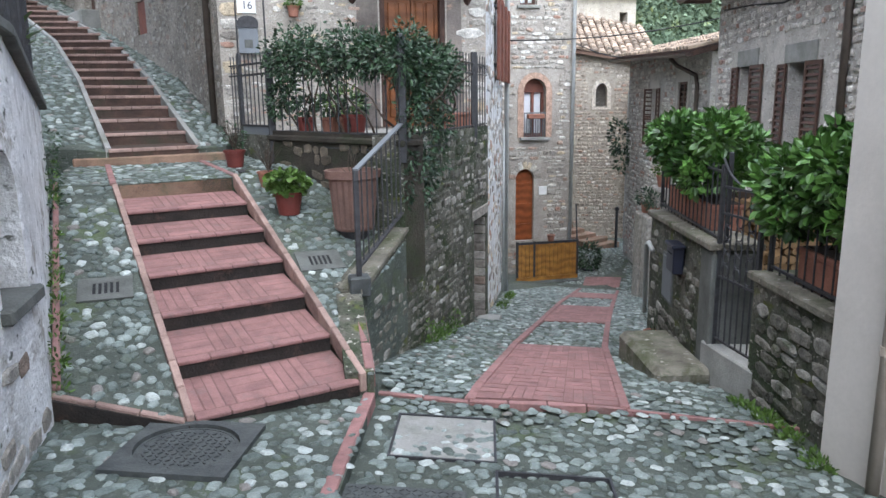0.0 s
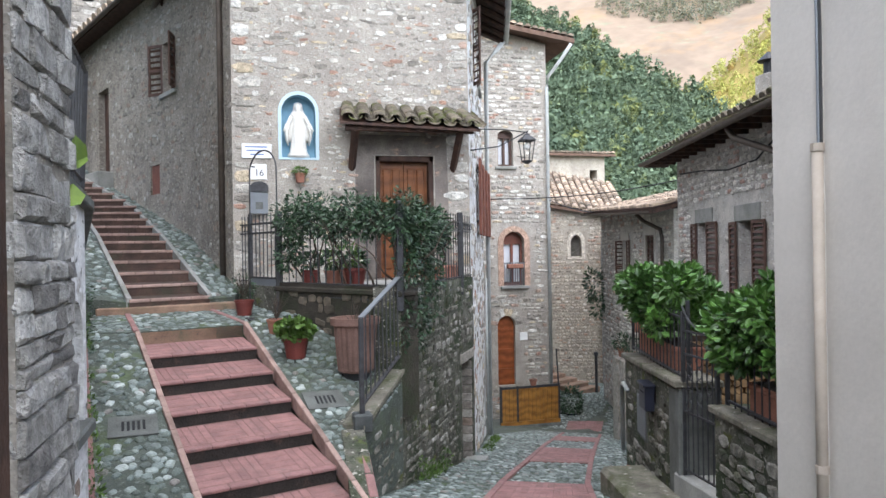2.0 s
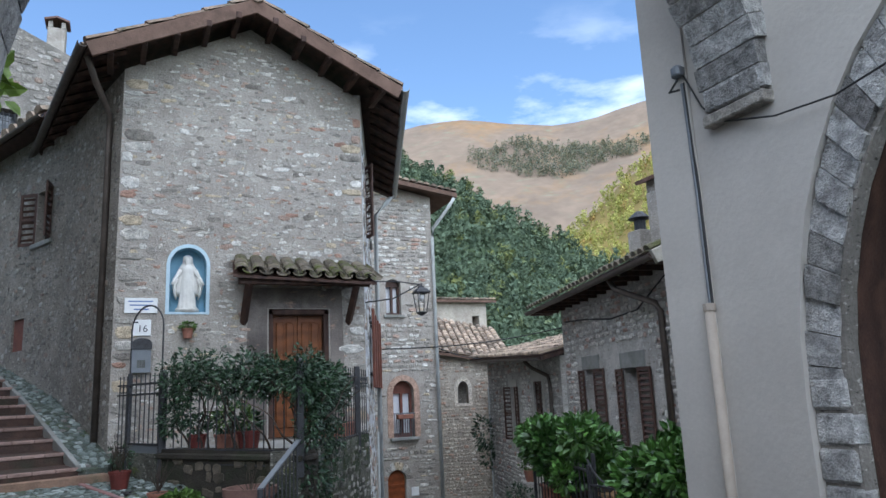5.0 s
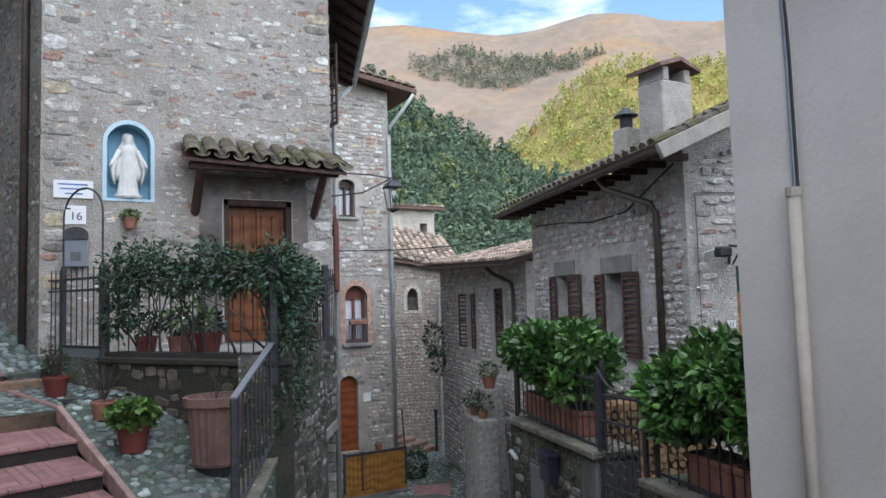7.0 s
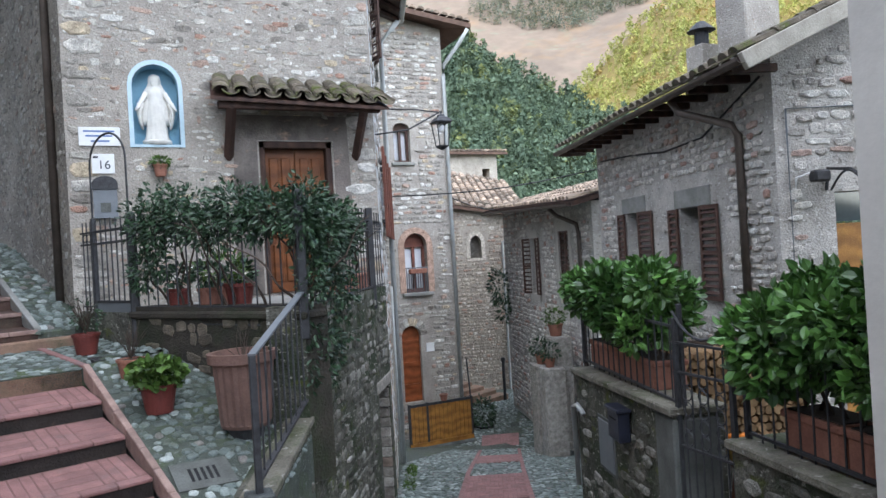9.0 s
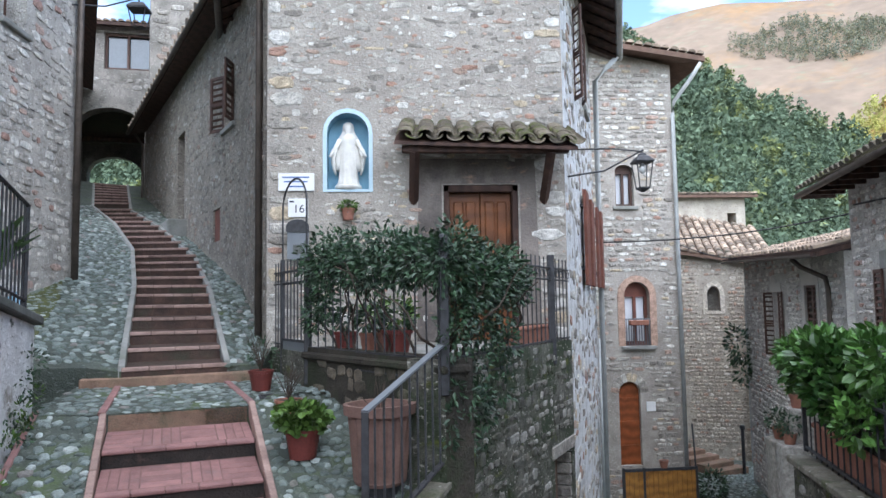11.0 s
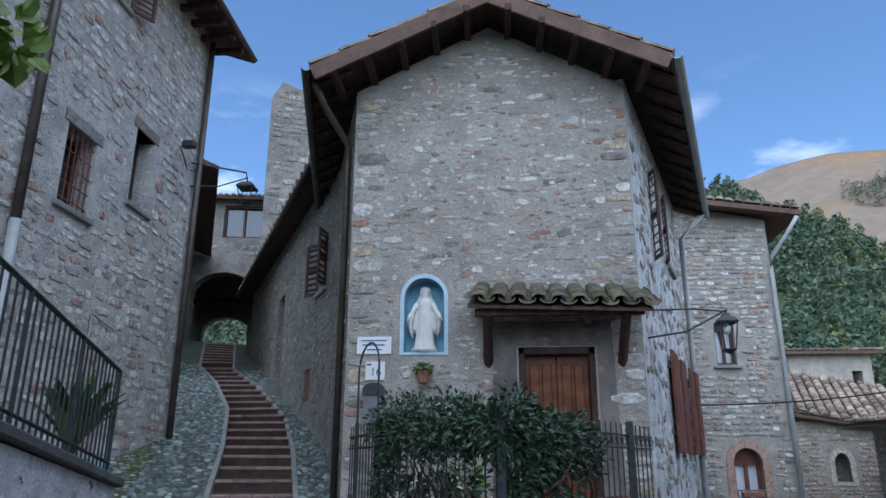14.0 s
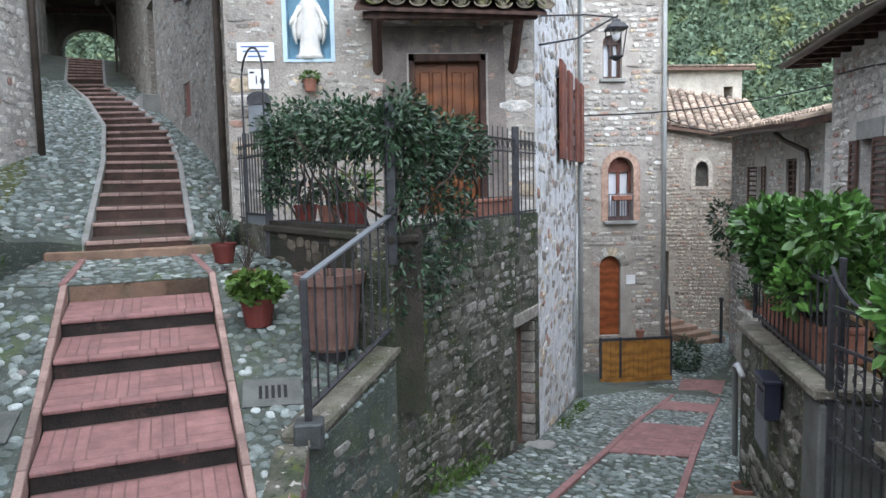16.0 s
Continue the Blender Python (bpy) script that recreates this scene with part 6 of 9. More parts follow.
for k in range(9):
    u = (k + 0.5) / 9
    for q in range(3):
        a = pf0.lerp(pf1, u) + (pb0.lerp(pb1, u) - pf0.lerp(pf1, u)) * (q / 3 - 0.05)
        b = pf0.lerp(pf1, u) + (pb0.lerp(pb1, u) - pf0.lerp(pf1, u)) * ((q + 1.15) / 3)
        for kind in (0, 1):
            bm = bmesh.new()
            off = Vector((0.10 * kind, 0, 0.045 * (1 - kind) + 0.01 + rnd.uniform(-0.006, 0.006)))
            rings = []
            for p, kk in ((a, 1.0), (b, 0.85)):
                row = []
                for thick in (0.0, 0.014):
                    for j in range(7):
                        an = math.pi * j / 6
                        rr = (0.095 - thick) * kk
                        sg = 1 if kind == 0 else -1
                        row.append(bm.verts.new(p + off + Vector((rr * math.cos(an), 0, sg * rr * 0.62 * math.sin(an) + (0.05 if kind else 0)))))
                rings.append(row)
            A_, B_ = rings
            for j in range(6):
                bm.faces.new((A_[j], A_[j + 1], B_[j + 1], B_[j]))
                bm.faces.new((A_[7 + j], B_[7 + j], B_[8 + j], A_[8 + j]))
                bm.faces.new((A_[j], A_[7 + j], A_[8 + j], A_[j + 1]))
                bm.faces.new((B_[j], B_[j + 1], B_[8 + j], B_[7 + j]))
            bmesh.ops.recalc_face_normals(bm, faces=bm.faces)
            part("tile", bm, M_TILEMOSS, porch)
for s0 in (1.64, 3.14):
    part("bracket", tubed([FACE @ Vector((s0, 0.02, 2.0)), FACE @ Vector((s0, -0.42, 2.5))], 0.055, 4), M_DARKWOOD, porch)


# ================= pots and plants =================
def pot(name, at, r, h, material, label, group="", rim=0.12, sides=22):
    x, y, z = at
    ob = thing(name, at, label, "flower pot", group)
    part("body", lathe([(r * 0.68, 0), (r * 0.72, 0.02 * h), (r * 0.95, h * 0.84), (r * 0.95, h * 0.85), (r * 1.04, h * 0.86), (r * 1.05, h), (r * 0.93, h), (r * 0.9, h * 0.9), (r * 0.02, h * 0.9)], at, sides), material, ob, smooth=False)
    part("soil", lathe([(r * 0.9, h * 0.9), (r * 0.88, h * 0.93), (r * 0.3, h * 0.95)], at, 14), M_SOIL, ob)
    return ob


def stems(name, parent, base, n, length, spread, seed, material=M_TWIG, r=0.006):
    rnd = random.Random(seed)
    bm = bmesh.new()
    for _ in range(n):
        a, l = rnd.uniform(0, 6.28), length * rnd.uniform(0.6, 1.0)
        p = Vector(base)
        pts = [p.copy()]
        d = Vector((math.cos(a) * spread * rnd.uniform(0.2, 1), math.sin(a) * spread * rnd.uniform(0.2, 1), 1)).normalized()
        for q in range(4):
            p = p + d * l / 4
            d = (d + Vector((rnd.uniform(-0.3, 0.3), rnd.uniform(-0.3, 0.3), rnd.uniform(-0.15, 0.2)))).normalized()
            pts.append(p.copy())
        tube(bm, pts, r, 5, True, r * 0.4)
    return tagged(part(name, bm, material, parent), kind="stuff")


wp = pot("wall_pot", tuple(FACE @ Vector((0.905, -0.09, 1.79))), 0.075, 0.13, M_TERRA, "small terracotta pot hung on the wall, bright leaves")
leaf_mass("leaves", wp, [((FACE @ Vector((0.905, -0.09, 1.95))), (0.10, 0.07, 0.05))], 160, (0.03, 0.06), M_LEAFY, 31)
part("bracket", tubed([FACE @ Vector((0.905, 0, 1.87)), FACE @ Vector((0.905, -0.17, 1.87))], 0.006, 6), M_IRON, wp)

rp = pot("red_pot", (-0.12, 8.32, 0.066), 0.115, 0.19, M_REDPOT, "dull red pot with dry stems beside the gate")
stems("stem_clump", rp, (-0.12, 8.32, 0.25), 26, 0.42, 0.7, 3, M_TWIG, 0.004)
leaf_mass("leaves", rp, [((-0.12, 8.32, 0.42), (0.16, 0.16, 0.14))], 70, (0.03, 0.06), M_LEAFD, 32)
sp_ = pot("brown_pot", (0.24, 7.52, -0.08), 0.11, 0.16, M_TERRA, "brown clay pot with bare twigs against the terrace wall")
stems("stem_clump", sp_, (0.24, 7.52, 0.08), 24, 0.36, 0.6, 4, M_TWIG, 0.004)
gp = pot("geranium_pot", (0.42, 6.98, -0.29), 0.135, 0.22, M_REDPOT, "red pot with a leafy green geranium on the ramp")
leaf_mass("leaves", gp, [((0.42, 6.98, 0.0), (0.2, 0.18, 0.11)), ((0.38, 6.9, 0.08), (0.12, 0.12, 0.08))], 620, (0.035, 0.062), M_LEAFY, 33, droop=0.1, fold=0.1, wide=2.5)
stems("stem_clump", gp, (0.42, 6.98, -0.1), 10, 0.2, 0.8, 5, M_LEAFD, 0.005)
bp = thing("big_planter", (1.0, 6.62, -0.44), "large ribbed pale terracotta planter behind the handrail", "planter")
def tub(profile, at, turn, sides=40, sharp=5.0, flute=0.0):
    """A tapered square tub with rounded corners from rows of half width, height; fluted faces."""
    bm = lathe(profile, (0, 0, 0), sides)
    for v in bm.verts:
        a = math.atan2(v.co.y, v.co.x)
        k = (abs(math.cos(a)) ** sharp + abs(math.sin(a)) ** sharp) ** (-1 / sharp)
        if 0.03 < v.co.z < 0.47:
            k *= 1 - flute * (0.5 + 0.5 * math.cos(20 * a))
        v.co.x *= k
        v.co.y *= k
    bmesh.ops.transform(bm, matrix=pose(*at, 0, 0, turn), verts=bm.verts)
    bmesh.ops.recalc_face_normals(bm, faces=bm.faces)
    return bm


part("body", tub([(0.165, 0), (0.175, 0.025), (0.178, 0.035), (0.212, 0.46), (0.214, 0.475), (0.24, 0.48), (0.245, 0.55), (0.215, 0.55), (0.2, 0.48), (0.04, 0.47)], (1.0, 6.62, -0.40), 52, 80, 2.4, 0.05), M_TERRA2, bp)
part("stand", tub([(0.12, -0.08), (0.13, -0.01), (0.12, 0.0)], (1.0, 6.62, -0.40), 52, 40, 2.4), M_IRON, bp, "dark plant stand")
part("soil", tub([(0.185, 0.482), (0.18, 0.49), (0.05, 0.495)], (1.0, 6.62, -0.40), 52, 40, 2.4), M_SOIL, bp)
stems("stem_clump", bp, (1.0, 6.62, 0.02), 9, 0.35, 0.5, 6, M_TWIG, 0.005)
tp = [(0.55, 8.15), (0.80, 7.78), (1.02, 7.5)]
for k, (x, y) in enumerate(tp):
    o = pot("terrace_pot", (x + 0.12, y + 0.1, TZ), 0.11 + 0.02 * (k == 2), 0.2 + 0.03 * (k == 2), M_REDPOT if k != 1 else M_TERRA, "reddish pot on the terrace behind the railing", "pots on the terrace")
    leaf_mass("leaves", o, [((x + 0.12, y + 0.1, TZ + 0.32), (0.13, 0.13, 0.1))], 130, (0.04, 0.09), M_LEAFD, 40 + k)
tb = frame_of(T1, T2)
for k, s0 in enumerate((1.95, 2.55)):
    o = thing("trough", tuple(tb @ Vector((s0 + 0.25, 0.25, TZ))), "pinkish terracotta trough along the terrace edge", "planter", "troughs on the terrace")
    part("body", boxed((s0, 0.14, TZ + 0.005), (s0 + 0.52, 0.36, TZ + 0.2), tb, 0.015), M_TERRA, o)
    part("rim", boxed((s0 - 0.015, 0.125, TZ + 0.17), (s0 + 0.535, 0.375, TZ + 0.21), tb, 0.01), M_TERRA, o)
    part("soil", boxed((s0 + 0.02, 0.16, TZ + 0.205), (s0 + 0.5, 0.34, TZ + 0.213), tb), M_SOIL, o)
pj = thing("shrub_pot", (1.75, 8.6, TZ), "leafy yellow-green plant in a pot on the terrace", "potted plant")
part("body", lathe([(0.1, 0), (0.14, 0.2), (0.15, 0.22), (0.13, 0.22), (0.02, 0.2)], (1.1, 8.35, TZ), 16), M_TERRA, pj)
leaf_mass("leaves", pj, [((1.1, 8.35, TZ + 0.36), (0.25, 0.2, 0.16))], 220, (0.05, 0.1), M_LEAFY, 45)

# ================= railing and gate of the terrace =================
fence = thing("iron_railing", (1.4, 7.5, 0.42), "dark wrought-iron railing with rings around the terrace", "railing")
F_TOP, F_MID, F_LOW, F_RING = 1.20, 1.10, 0.45, 0.30


def fence_run(parent, a, b, n, z0=0.0, spikes=True, rings=True):
    m = frame_of(a, b, z0)
    w = span(a, b)
    for z in (F_TOP, F_MID - 0.02, F_LOW, F_RING):
        part("rail", boxed((0, -0.012, z - 0.008), (w, 0.012, z + 0.008), m), M_IRON, parent)
    for k in range(n):
        s = (k + 0.5) * w / n
        bm = tubed([m @ Vector((s, 0, F_RING)), m @ Vector((s, 0, F_TOP + 0.07)), m @ Vector((s, 0, F_TOP + 0.11))], 0.0075, 5)
        part("bar", bm, M_IRON, parent)
        if rings:
            for z, r in ((F_TOP - 0.055, 0.04), (F_LOW - 0.075, 0.05)):
                bm = bmesh.new()
                tube(bm, [m @ Vector((s + w / n / 2 + r * math.cos(2 * math.pi * j / 10), 0, z + r * math.sin(2 * math.pi * j / 10))) for j in range(11)], 0.005, 4, False)
                part("ring", bm, M_IRON, parent)


def fence_post(parent, p, z0, z1, r=0.034):
    part("post", boxed((p[0] - r, p[1] - r, z0), (p[0] + r, p[1] + r, z1), None, 0.006), M_IRON, parent)


FA, FB, FC, FD = (-0.17, 9.42), (0.30, 8.42), (1.46, 6.55), (3.10, 9.42)
FB2 = along(FB, FC, 0.24)
fence_run(fence, FB, FC, 15)
fence_run(fence, FC, FD, 24)
fence_run(fence, FA, along(FA, FB, 0.25), 3)
for p in (FB, FC, along(FC, FD, 0.8)):
    fence_post(fence, p, 0.1 if p == FB else 0.2, 1.34)
gate = thing("iron_gate", (0.1, 8.8, 0.1), "closed iron gate with a solid lower panel", "gate")
GA, GB = along(FA, FB, 0.27), along(FA, FB, 0.97)
gm_ = frame_of(GA, GB)
gw = span(GA, GB)
for z in (1.2, 1.08, 0.5, 0.16):
    part("rail", boxed((0, -0.012, z - 0.012), (gw, 0.012, z + 0.012), gm_), M_IRON, gate)
part("panel", boxed((0.01, -0.006, 0.16), (gw - 0.01, 0.006, 0.5), gm_), M_GREYBOX, gate, "solid sheet-metal lower panel")
for k in range(7):
    s = (k + 0.5) * gw / 7
    part("bar", tubed([gm_ @ Vector((s, 0, 0.5)), gm_ @ Vector((s, 0, 1.32))], 0.008, 5), M_IRON, gate)
for s in (0.0, gw):
    part("post", boxed((s - 0.02, -0.02, 0.08), (s + 0.02, 0.02, 1.34), gm_, 0.004), M_IRON, gate)
hoop = bmesh.new()
tube(hoop, [gm_ @ Vector((0, 0, 1.3))] + [gm_ @ Vector((gw / 2 - gw / 2 * math.cos(math.pi * j / 14), 0, 1.86 + 0.28 * math.sin(math.pi * j / 14))) for j in range(15)] + [gm_ @ Vector((gw, 0, 1.3))], 0.011, 6)
part("hoop", hoop, M_IRON, gate, "thin iron arch over the gate")

# climbing evergreen on the railing
climber = thing("climbing_shrub", (1.3, 6.9, 0.42), "dark evergreen climber trained along the railing", "shrub")
bm = bmesh.new()
rnd = random.Random(12)
for k in range(16):
    u = rnd.uniform(0.15, 1.0)
    base = Vector((*along(FB, FC, u), TZ)) + Vector((0.12, 0.08, 0)) if k < 10 else Vector((*along(FC, FD, rnd.uniform(0.0, 0.4)), TZ)) + Vector((-0.06, 0.05, 0))
    p, d = base.copy(), Vector((rnd.uniform(-0.5, 0.5), rnd.uniform(-0.3, 0.3), 1)).normalized()
    pts = [p.copy()]
    for q in range(9):
        p = p + d * 0.11
        d = (d + Vector((rnd.uniform(-0.6, 0.6), rnd.uniform(-0.6, 0.6), rnd.uniform(-0.25, 0.35)))).normalized()
        pts.append(p.copy())
    tube(bm, pts, 0.014, 5, True, 0.004)
part("stem", bm, M_TWIG, climber, "twisted bare stems")
spots = []
rnd = random.Random(13)
for k in range(26):
    u = k / 25
    x, y = along(FB, FC, 0.08 + 0.92 * u)
    spots.append(((x + rnd.uniform(-0.05, 0.05), y + rnd.uniform(-0.05, 0.05), 1.20 + rnd.uniform(-0.1, 0.16) + 0.04 * math.sin(9 * u)), (0.15, 0.15, rnd.uniform(0.12, 0.22))))
for k in range(7):
    x, y = along(FB, FC, rnd.uniform(0.05, 0.35))
    spots.append(((x, y, rnd.uniform(0.6, 1.1)), (0.11, 0.11, 0.2)))
for k in range(20):
    u = k / 19
    x, y = along(FC, FD, 0.01 + 0.44 * u)
    spots.append(((x + 0.02, y - 0.03, 1.16 - 0.1 * u + rnd.uniform(-0.12, 0.14)), (0.15, 0.16, rnd.uniform(0.14, 0.24))))
for k in range(17):
    u = rnd.uniform(0.02, 0.38)
    x, y = along(FC, FD, u)
    spots.append(((x + 0.03, y - 0.05, rnd.uniform(0.45, 1.0)), (0.12, 0.13, 0.17)))
for k in range(4):
    u = rnd.uniform(0.05, 0.36)
    x, y = along(FC, FD, u)
    spots.append(((x + 0.06, y - 0.06, rnd.uniform(0.12, 0.4)), (0.09, 0.1, 0.16)))
leaf_mass("leaves", climber, spots, 12500, (0.032, 0.068), M_LEAFD, 14, spread=2.2, droop=0.35)
hang = [((1.50 + rnd.uniform(-0.05, 0.08) + 0.1 * (k % 4), 6.53 + 0.17 * (k % 4), 0.22 - 0.085 * (k // 2)), (0.05, 0.035, 0.09)) for k in range(12)]
leaf_mass("leaves", climber, hang, 330, (0.03, 0.07), M_LEAFD, 15, spread=2, droop=0.8, label="thin trailing shoots down the wall")

# ================= handrail of the ramp =================
handrail = thing("handrail", (0.92, 5.66, -0.68), "blue-grey iron handrail on a dark plinth", "railing")
HA, HB = Vector((0.925, 5.68, -0.62)), Vector((1.43, 6.50, -0.32))
part("plinth", boxed((0.84, 5.60, -0.78), (1.01, 5.77, -0.62), None, 0.012), M_CAST, handrail, "dark stone plinth block")
part("post", boxed((HA.x - 0.022, HA.y - 0.022, -0.64), (HA.x + 0.022, HA.y + 0.022, 0.23), None, 0.004), M_IRON, handrail)
m = Matrix.Translation(HA + Vector((0, 0, 0.85))) @ (HB - HA + Vector((0, 0, 0.02))).normalized().to_track_quat("X", "Z").to_matrix().to_4x4()
part("rail", boxed((0, -0.025, -0.006), (1.02, 0.025, 0.008), m), M_GREYBOX, handrail, "flat blue-grey top rail")
m2 = Matrix.Translation(HA + Vector((0, 0, 0.07))) @ (HB - HA).normalized().to_track_quat("X", "Z").to_matrix().to_4x4()
part("rail", boxed((0, -0.02, -0.006), (1.0, 0.02, 0.008), m2), M_IRON, handrail)
for k in range(9):
    p = HA.lerp(HB, (k + 1) / 9.3)
    part("bar", tubed([p + Vector((0, 0, 0.07)), p + Vector((0, 0, 0.85 + 0.02 * (k + 1) / 9.3))], 0.008, 5), M_IRON, handrail)

# ================= covers and drains =================
def drain(corners, label):
    c = [Vector(p) for p in corners]
    mid = sum(c, Vector()) / 4
    ob = thing("drain_cover", tuple(mid), label, "drain")
    ux = ((c[1] - c[0]) + (c[2] - c[3])).normalized()
    nz = ux.cross(((c[3] - c[0]) + (c[2] - c[1])).normalized())
    nz = nz if nz.z > 0 else -nz
    uy = nz.cross(ux)
    m = Matrix(((ux.x, uy.x, nz.x, mid.x), (ux.y, uy.y, nz.y, mid.y), (ux.z, uy.z, nz.z, mid.z), (0, 0, 0, 1)))
    w, d = 0.19, 0.155
    hl = [rect(-0.088 + 0.04 * k, -0.066 + 0.04 * k, -0.075, 0.075) for k in range(5)]
    part("plate", plate(rect(-w, w, -d, d), hl, -0.02, 0.012, m @ pose(0, 0, 0, 90, 0, 0)), M_CONCRETE, ob, "grey concrete plate with five slots")
    # black block just below the plate, painted shade in the slots
    part("pit", boxed((-0.12, -0.1, -0.005), (0.12, 0.1, 0.007), m), M_DARKIN, ob)
    return ob


drain([(-1.207, 5.825, -0.535), (-0.8, 5.89, -0.548), (-0.747, 5.576, -0.65), (-1.14, 5.502, -0.65)], "grey slotted concrete drain set in the cobbled ramp")
drain([(0.414, 6.275, -0.522), (0.772, 6.319, -0.538), (0.842, 6.049, -0.635), (0.53, 5.978, -0.632)], "grey slotted concrete drain near the planter")
mat_ = thing("floor_grate", (0.12, 8.05, 0.07), "dark iron foot grate on the landing", "grate")
part("frame", plate(rect(-0.2, 0.2, -0.13, 0.13), [rect(-0.18, 0.18, -0.11, 0.11)], -0.012, 0.012, pose(0.12, 8.02, z_landing(0.12, 8.02) + 0.014, 90, 0, 15)), M_IRON, mat_)
for k in range(9):
    part("bar", boxed((-0.18, -0.11 + 0.0275 * k - 0.004, -0.004), (0.18, -0.11 + 0.0275 * k + 0.004, 0.012), pose(0.12, 8.02, z_landing(0.12, 8.02) + 0.014, 0, 0, 15)), M_IRON, mat_)

man = thing("manhole_cover", (-0.25, 4.0, z_plaza(-0.25, 4.0) + 0.085), "round cast-iron manhole cover in a square frame", "manhole cover")
mz = z_plaza(-0.25, 4.0) + 0.079
mm_ = pose(-0.25, 4.02, mz - 0.004, -1.72, 3.15, 0) @ pose(0, 0, 0, 0, 0, -17)
ringo = [(0.285 * math.cos(2 * math.pi * k / 32), 0.285 * math.sin(2 * math.pi * k / 32)) for k in range(32)]
part("frame", plate(rect(-0.34, 0.34, -0.34, 0.34), [ringo], -0.03, 0.012, mm_ @ pose(0, 0, 0, 90, 0, 0) @ Matrix.Diagonal((1, -1, 1, 1))), M_CAST, man)
lid = lathe([(0.28, -0.02), (0.28, 0.008), (0.262, 0.010), (0.262, 0.006), (0.01, 0.006)], (0, 0, 0), 32)
bmesh.ops.transform(lid, matrix=mm_, verts=lid.verts)
part("lid", lid, M_CAST, man)
for i in range(-6, 7):
    for j in range(-6, 7):
        if (i * i + j * j) * 0.0016 < 0.058:
            bm = boxed((-0.013, -0.004, 0.0), (0.013, 0.004, 0.006), mm_ @ pose(i * 0.04, j * 0.04, 0.008, 0, 0, 45 if (i + j) % 2 else -45))
            part("stud", bm, M_CAST, man)
hat = thing("service_hatch", (0.82, 3.2, -1.29), "rectangular chequered cast-iron hatch with worn lettering", "hatch")
hz = lambda x, y: z_plaza(x, y)
hm = pose(0.80, 3.23, hz(0.80, 3.23) + 0.004, -1.7, 3, -16.5)
part("frame", boxed((-0.34, -0.29, -0.03), (0.34, 0.29, 0.012), hm, 0.004), M_CAST, hat)
for i in range(-9, 10):
    for j in range(-7, 8):
        if abs(i) < 5 and abs(j) < 2:
            continue
        part("stud", boxed((-0.013, -0.004, 0.0), (0.013, 0.004, 0.005), hm @ pose(i * 0.034, j * 0.036, 0.012, 0, 0, 45 if (i + j) % 2 else -45)), M_CAST, hat)
lettering("dis", 0.12, hm @ pose(-0.06, 0, 0.012), M_IRON, hat)
for k in range(3):
    part("text_bar", boxed((0.04, -0.035 + 0.028 * k, 0.012), (0.16, -0.022 + 0.028 * k, 0.016), hm), M_IRON, hat)
slab = thing("paving_slab", (1.2, 4.1, -1.3), "pale cobble-filled service cover framed in iron", "paving slab")
sm_ = pose(1.25, 4.1, z_plaza(1.25, 4.1) + 0.002, -1.7, 3, -16.5)
part("frame", plate(rect(-0.32, 0.32, -0.31, 0.31), [rect(-0.305, 0.305, -0.295, 0.295)], -0.012, 0.016, sm_ @ pose(0, 0, 0, 90, 0, 0)), M_IRON, slab)
part("infill", boxed((-0.305, -0.295, -0.03), (0.305, 0.295, 0.006), sm_), M_SLATE, slab, "pale worn stone infill")
slab2 = thing("paving_slab", (1.64, 3.2, -1.3), "cobbled service cover in a thin frame", "paving slab")
sm2 = pose(1.64, 3.2, z_plaza(1.64, 3.2) + 0.002, -1.7, 3, -16.5)
part("frame", plate(rect(-0.32, 0.32, -0.31, 0.31), [rect(-0.305, 0.305, -0.295, 0.295)], -0.012, 0.02, sm2 @ pose(0, 0, 0, 90, 0, 0)), M_IRON, slab2)

# ================= cellar door and side wall of the main house =================
cel = thing("cellar_door", tuple(t2 @ Vector((T2W - 0.45, 0.1, -2.3))), "weathered board cellar door in a brick-edged opening", "door")
cs0, cs1 = T2W - 0.77, T2W - 0.12
part("leaf", boxed((cs0, 0.16, -2.5), (cs1, 0.2, -0.76), t2), M_FASCIA, cel)
for k in range(13):
    part("jamb_brick", boxed((cs1 - 0.05, 0.01, -2.35 + k * 0.12), (cs1 + 0.012, 0.2, -2.35 + k * 0.12 + 0.105), t2, 0.006), M_STONE2, cel)
part("lintel", boxed((cs0 - 0.08, -0.012, -0.76), (cs1 + 0.1, 0.2, -0.62), t2, 0.012), M_STONE2, cel, "grey stone lintel")
part("sill", boxed((cs0 - 0.1, -0.22, -2.36), (cs1 + 0.05, 0.1, -2.2), t2, 0.015), M_SLATE, cel, "worn stone threshold")


def shutter_leaf(name, m, s0, s1, z0, z1, y, material, parent, slats=12):
    """A louvred shutter leaf lying on a wall, with frame and slats."""
    w = 0.05
    leaf = part(name, boxed((s0, y - 0.03, z0), (s0 + w, y, z1), m, 0.004), material, parent)
    part("stile", boxed((s1 - w, y - 0.03, z0), (s1, y, z1), m, 0.004), material, leaf)
    for z in (z0, (z0 + z1) / 2 - w / 2, z1 - w):
        part("cross_rail", boxed((s0 + w, y - 0.03, z), (s1 - w, y, z + w), m), material, leaf)
    for k in range(slats):
        z = z0 + w + (z1 - z0 - 2 * w) * (k + 0.5) / slats
        part("slat", boxed((s0 + w, -0.008, -0.02), (s1 - w, 0.004, 0.02), m @ pose(0, y - 0.014, z, -35, 0, 0)), material, leaf)
    return leaf


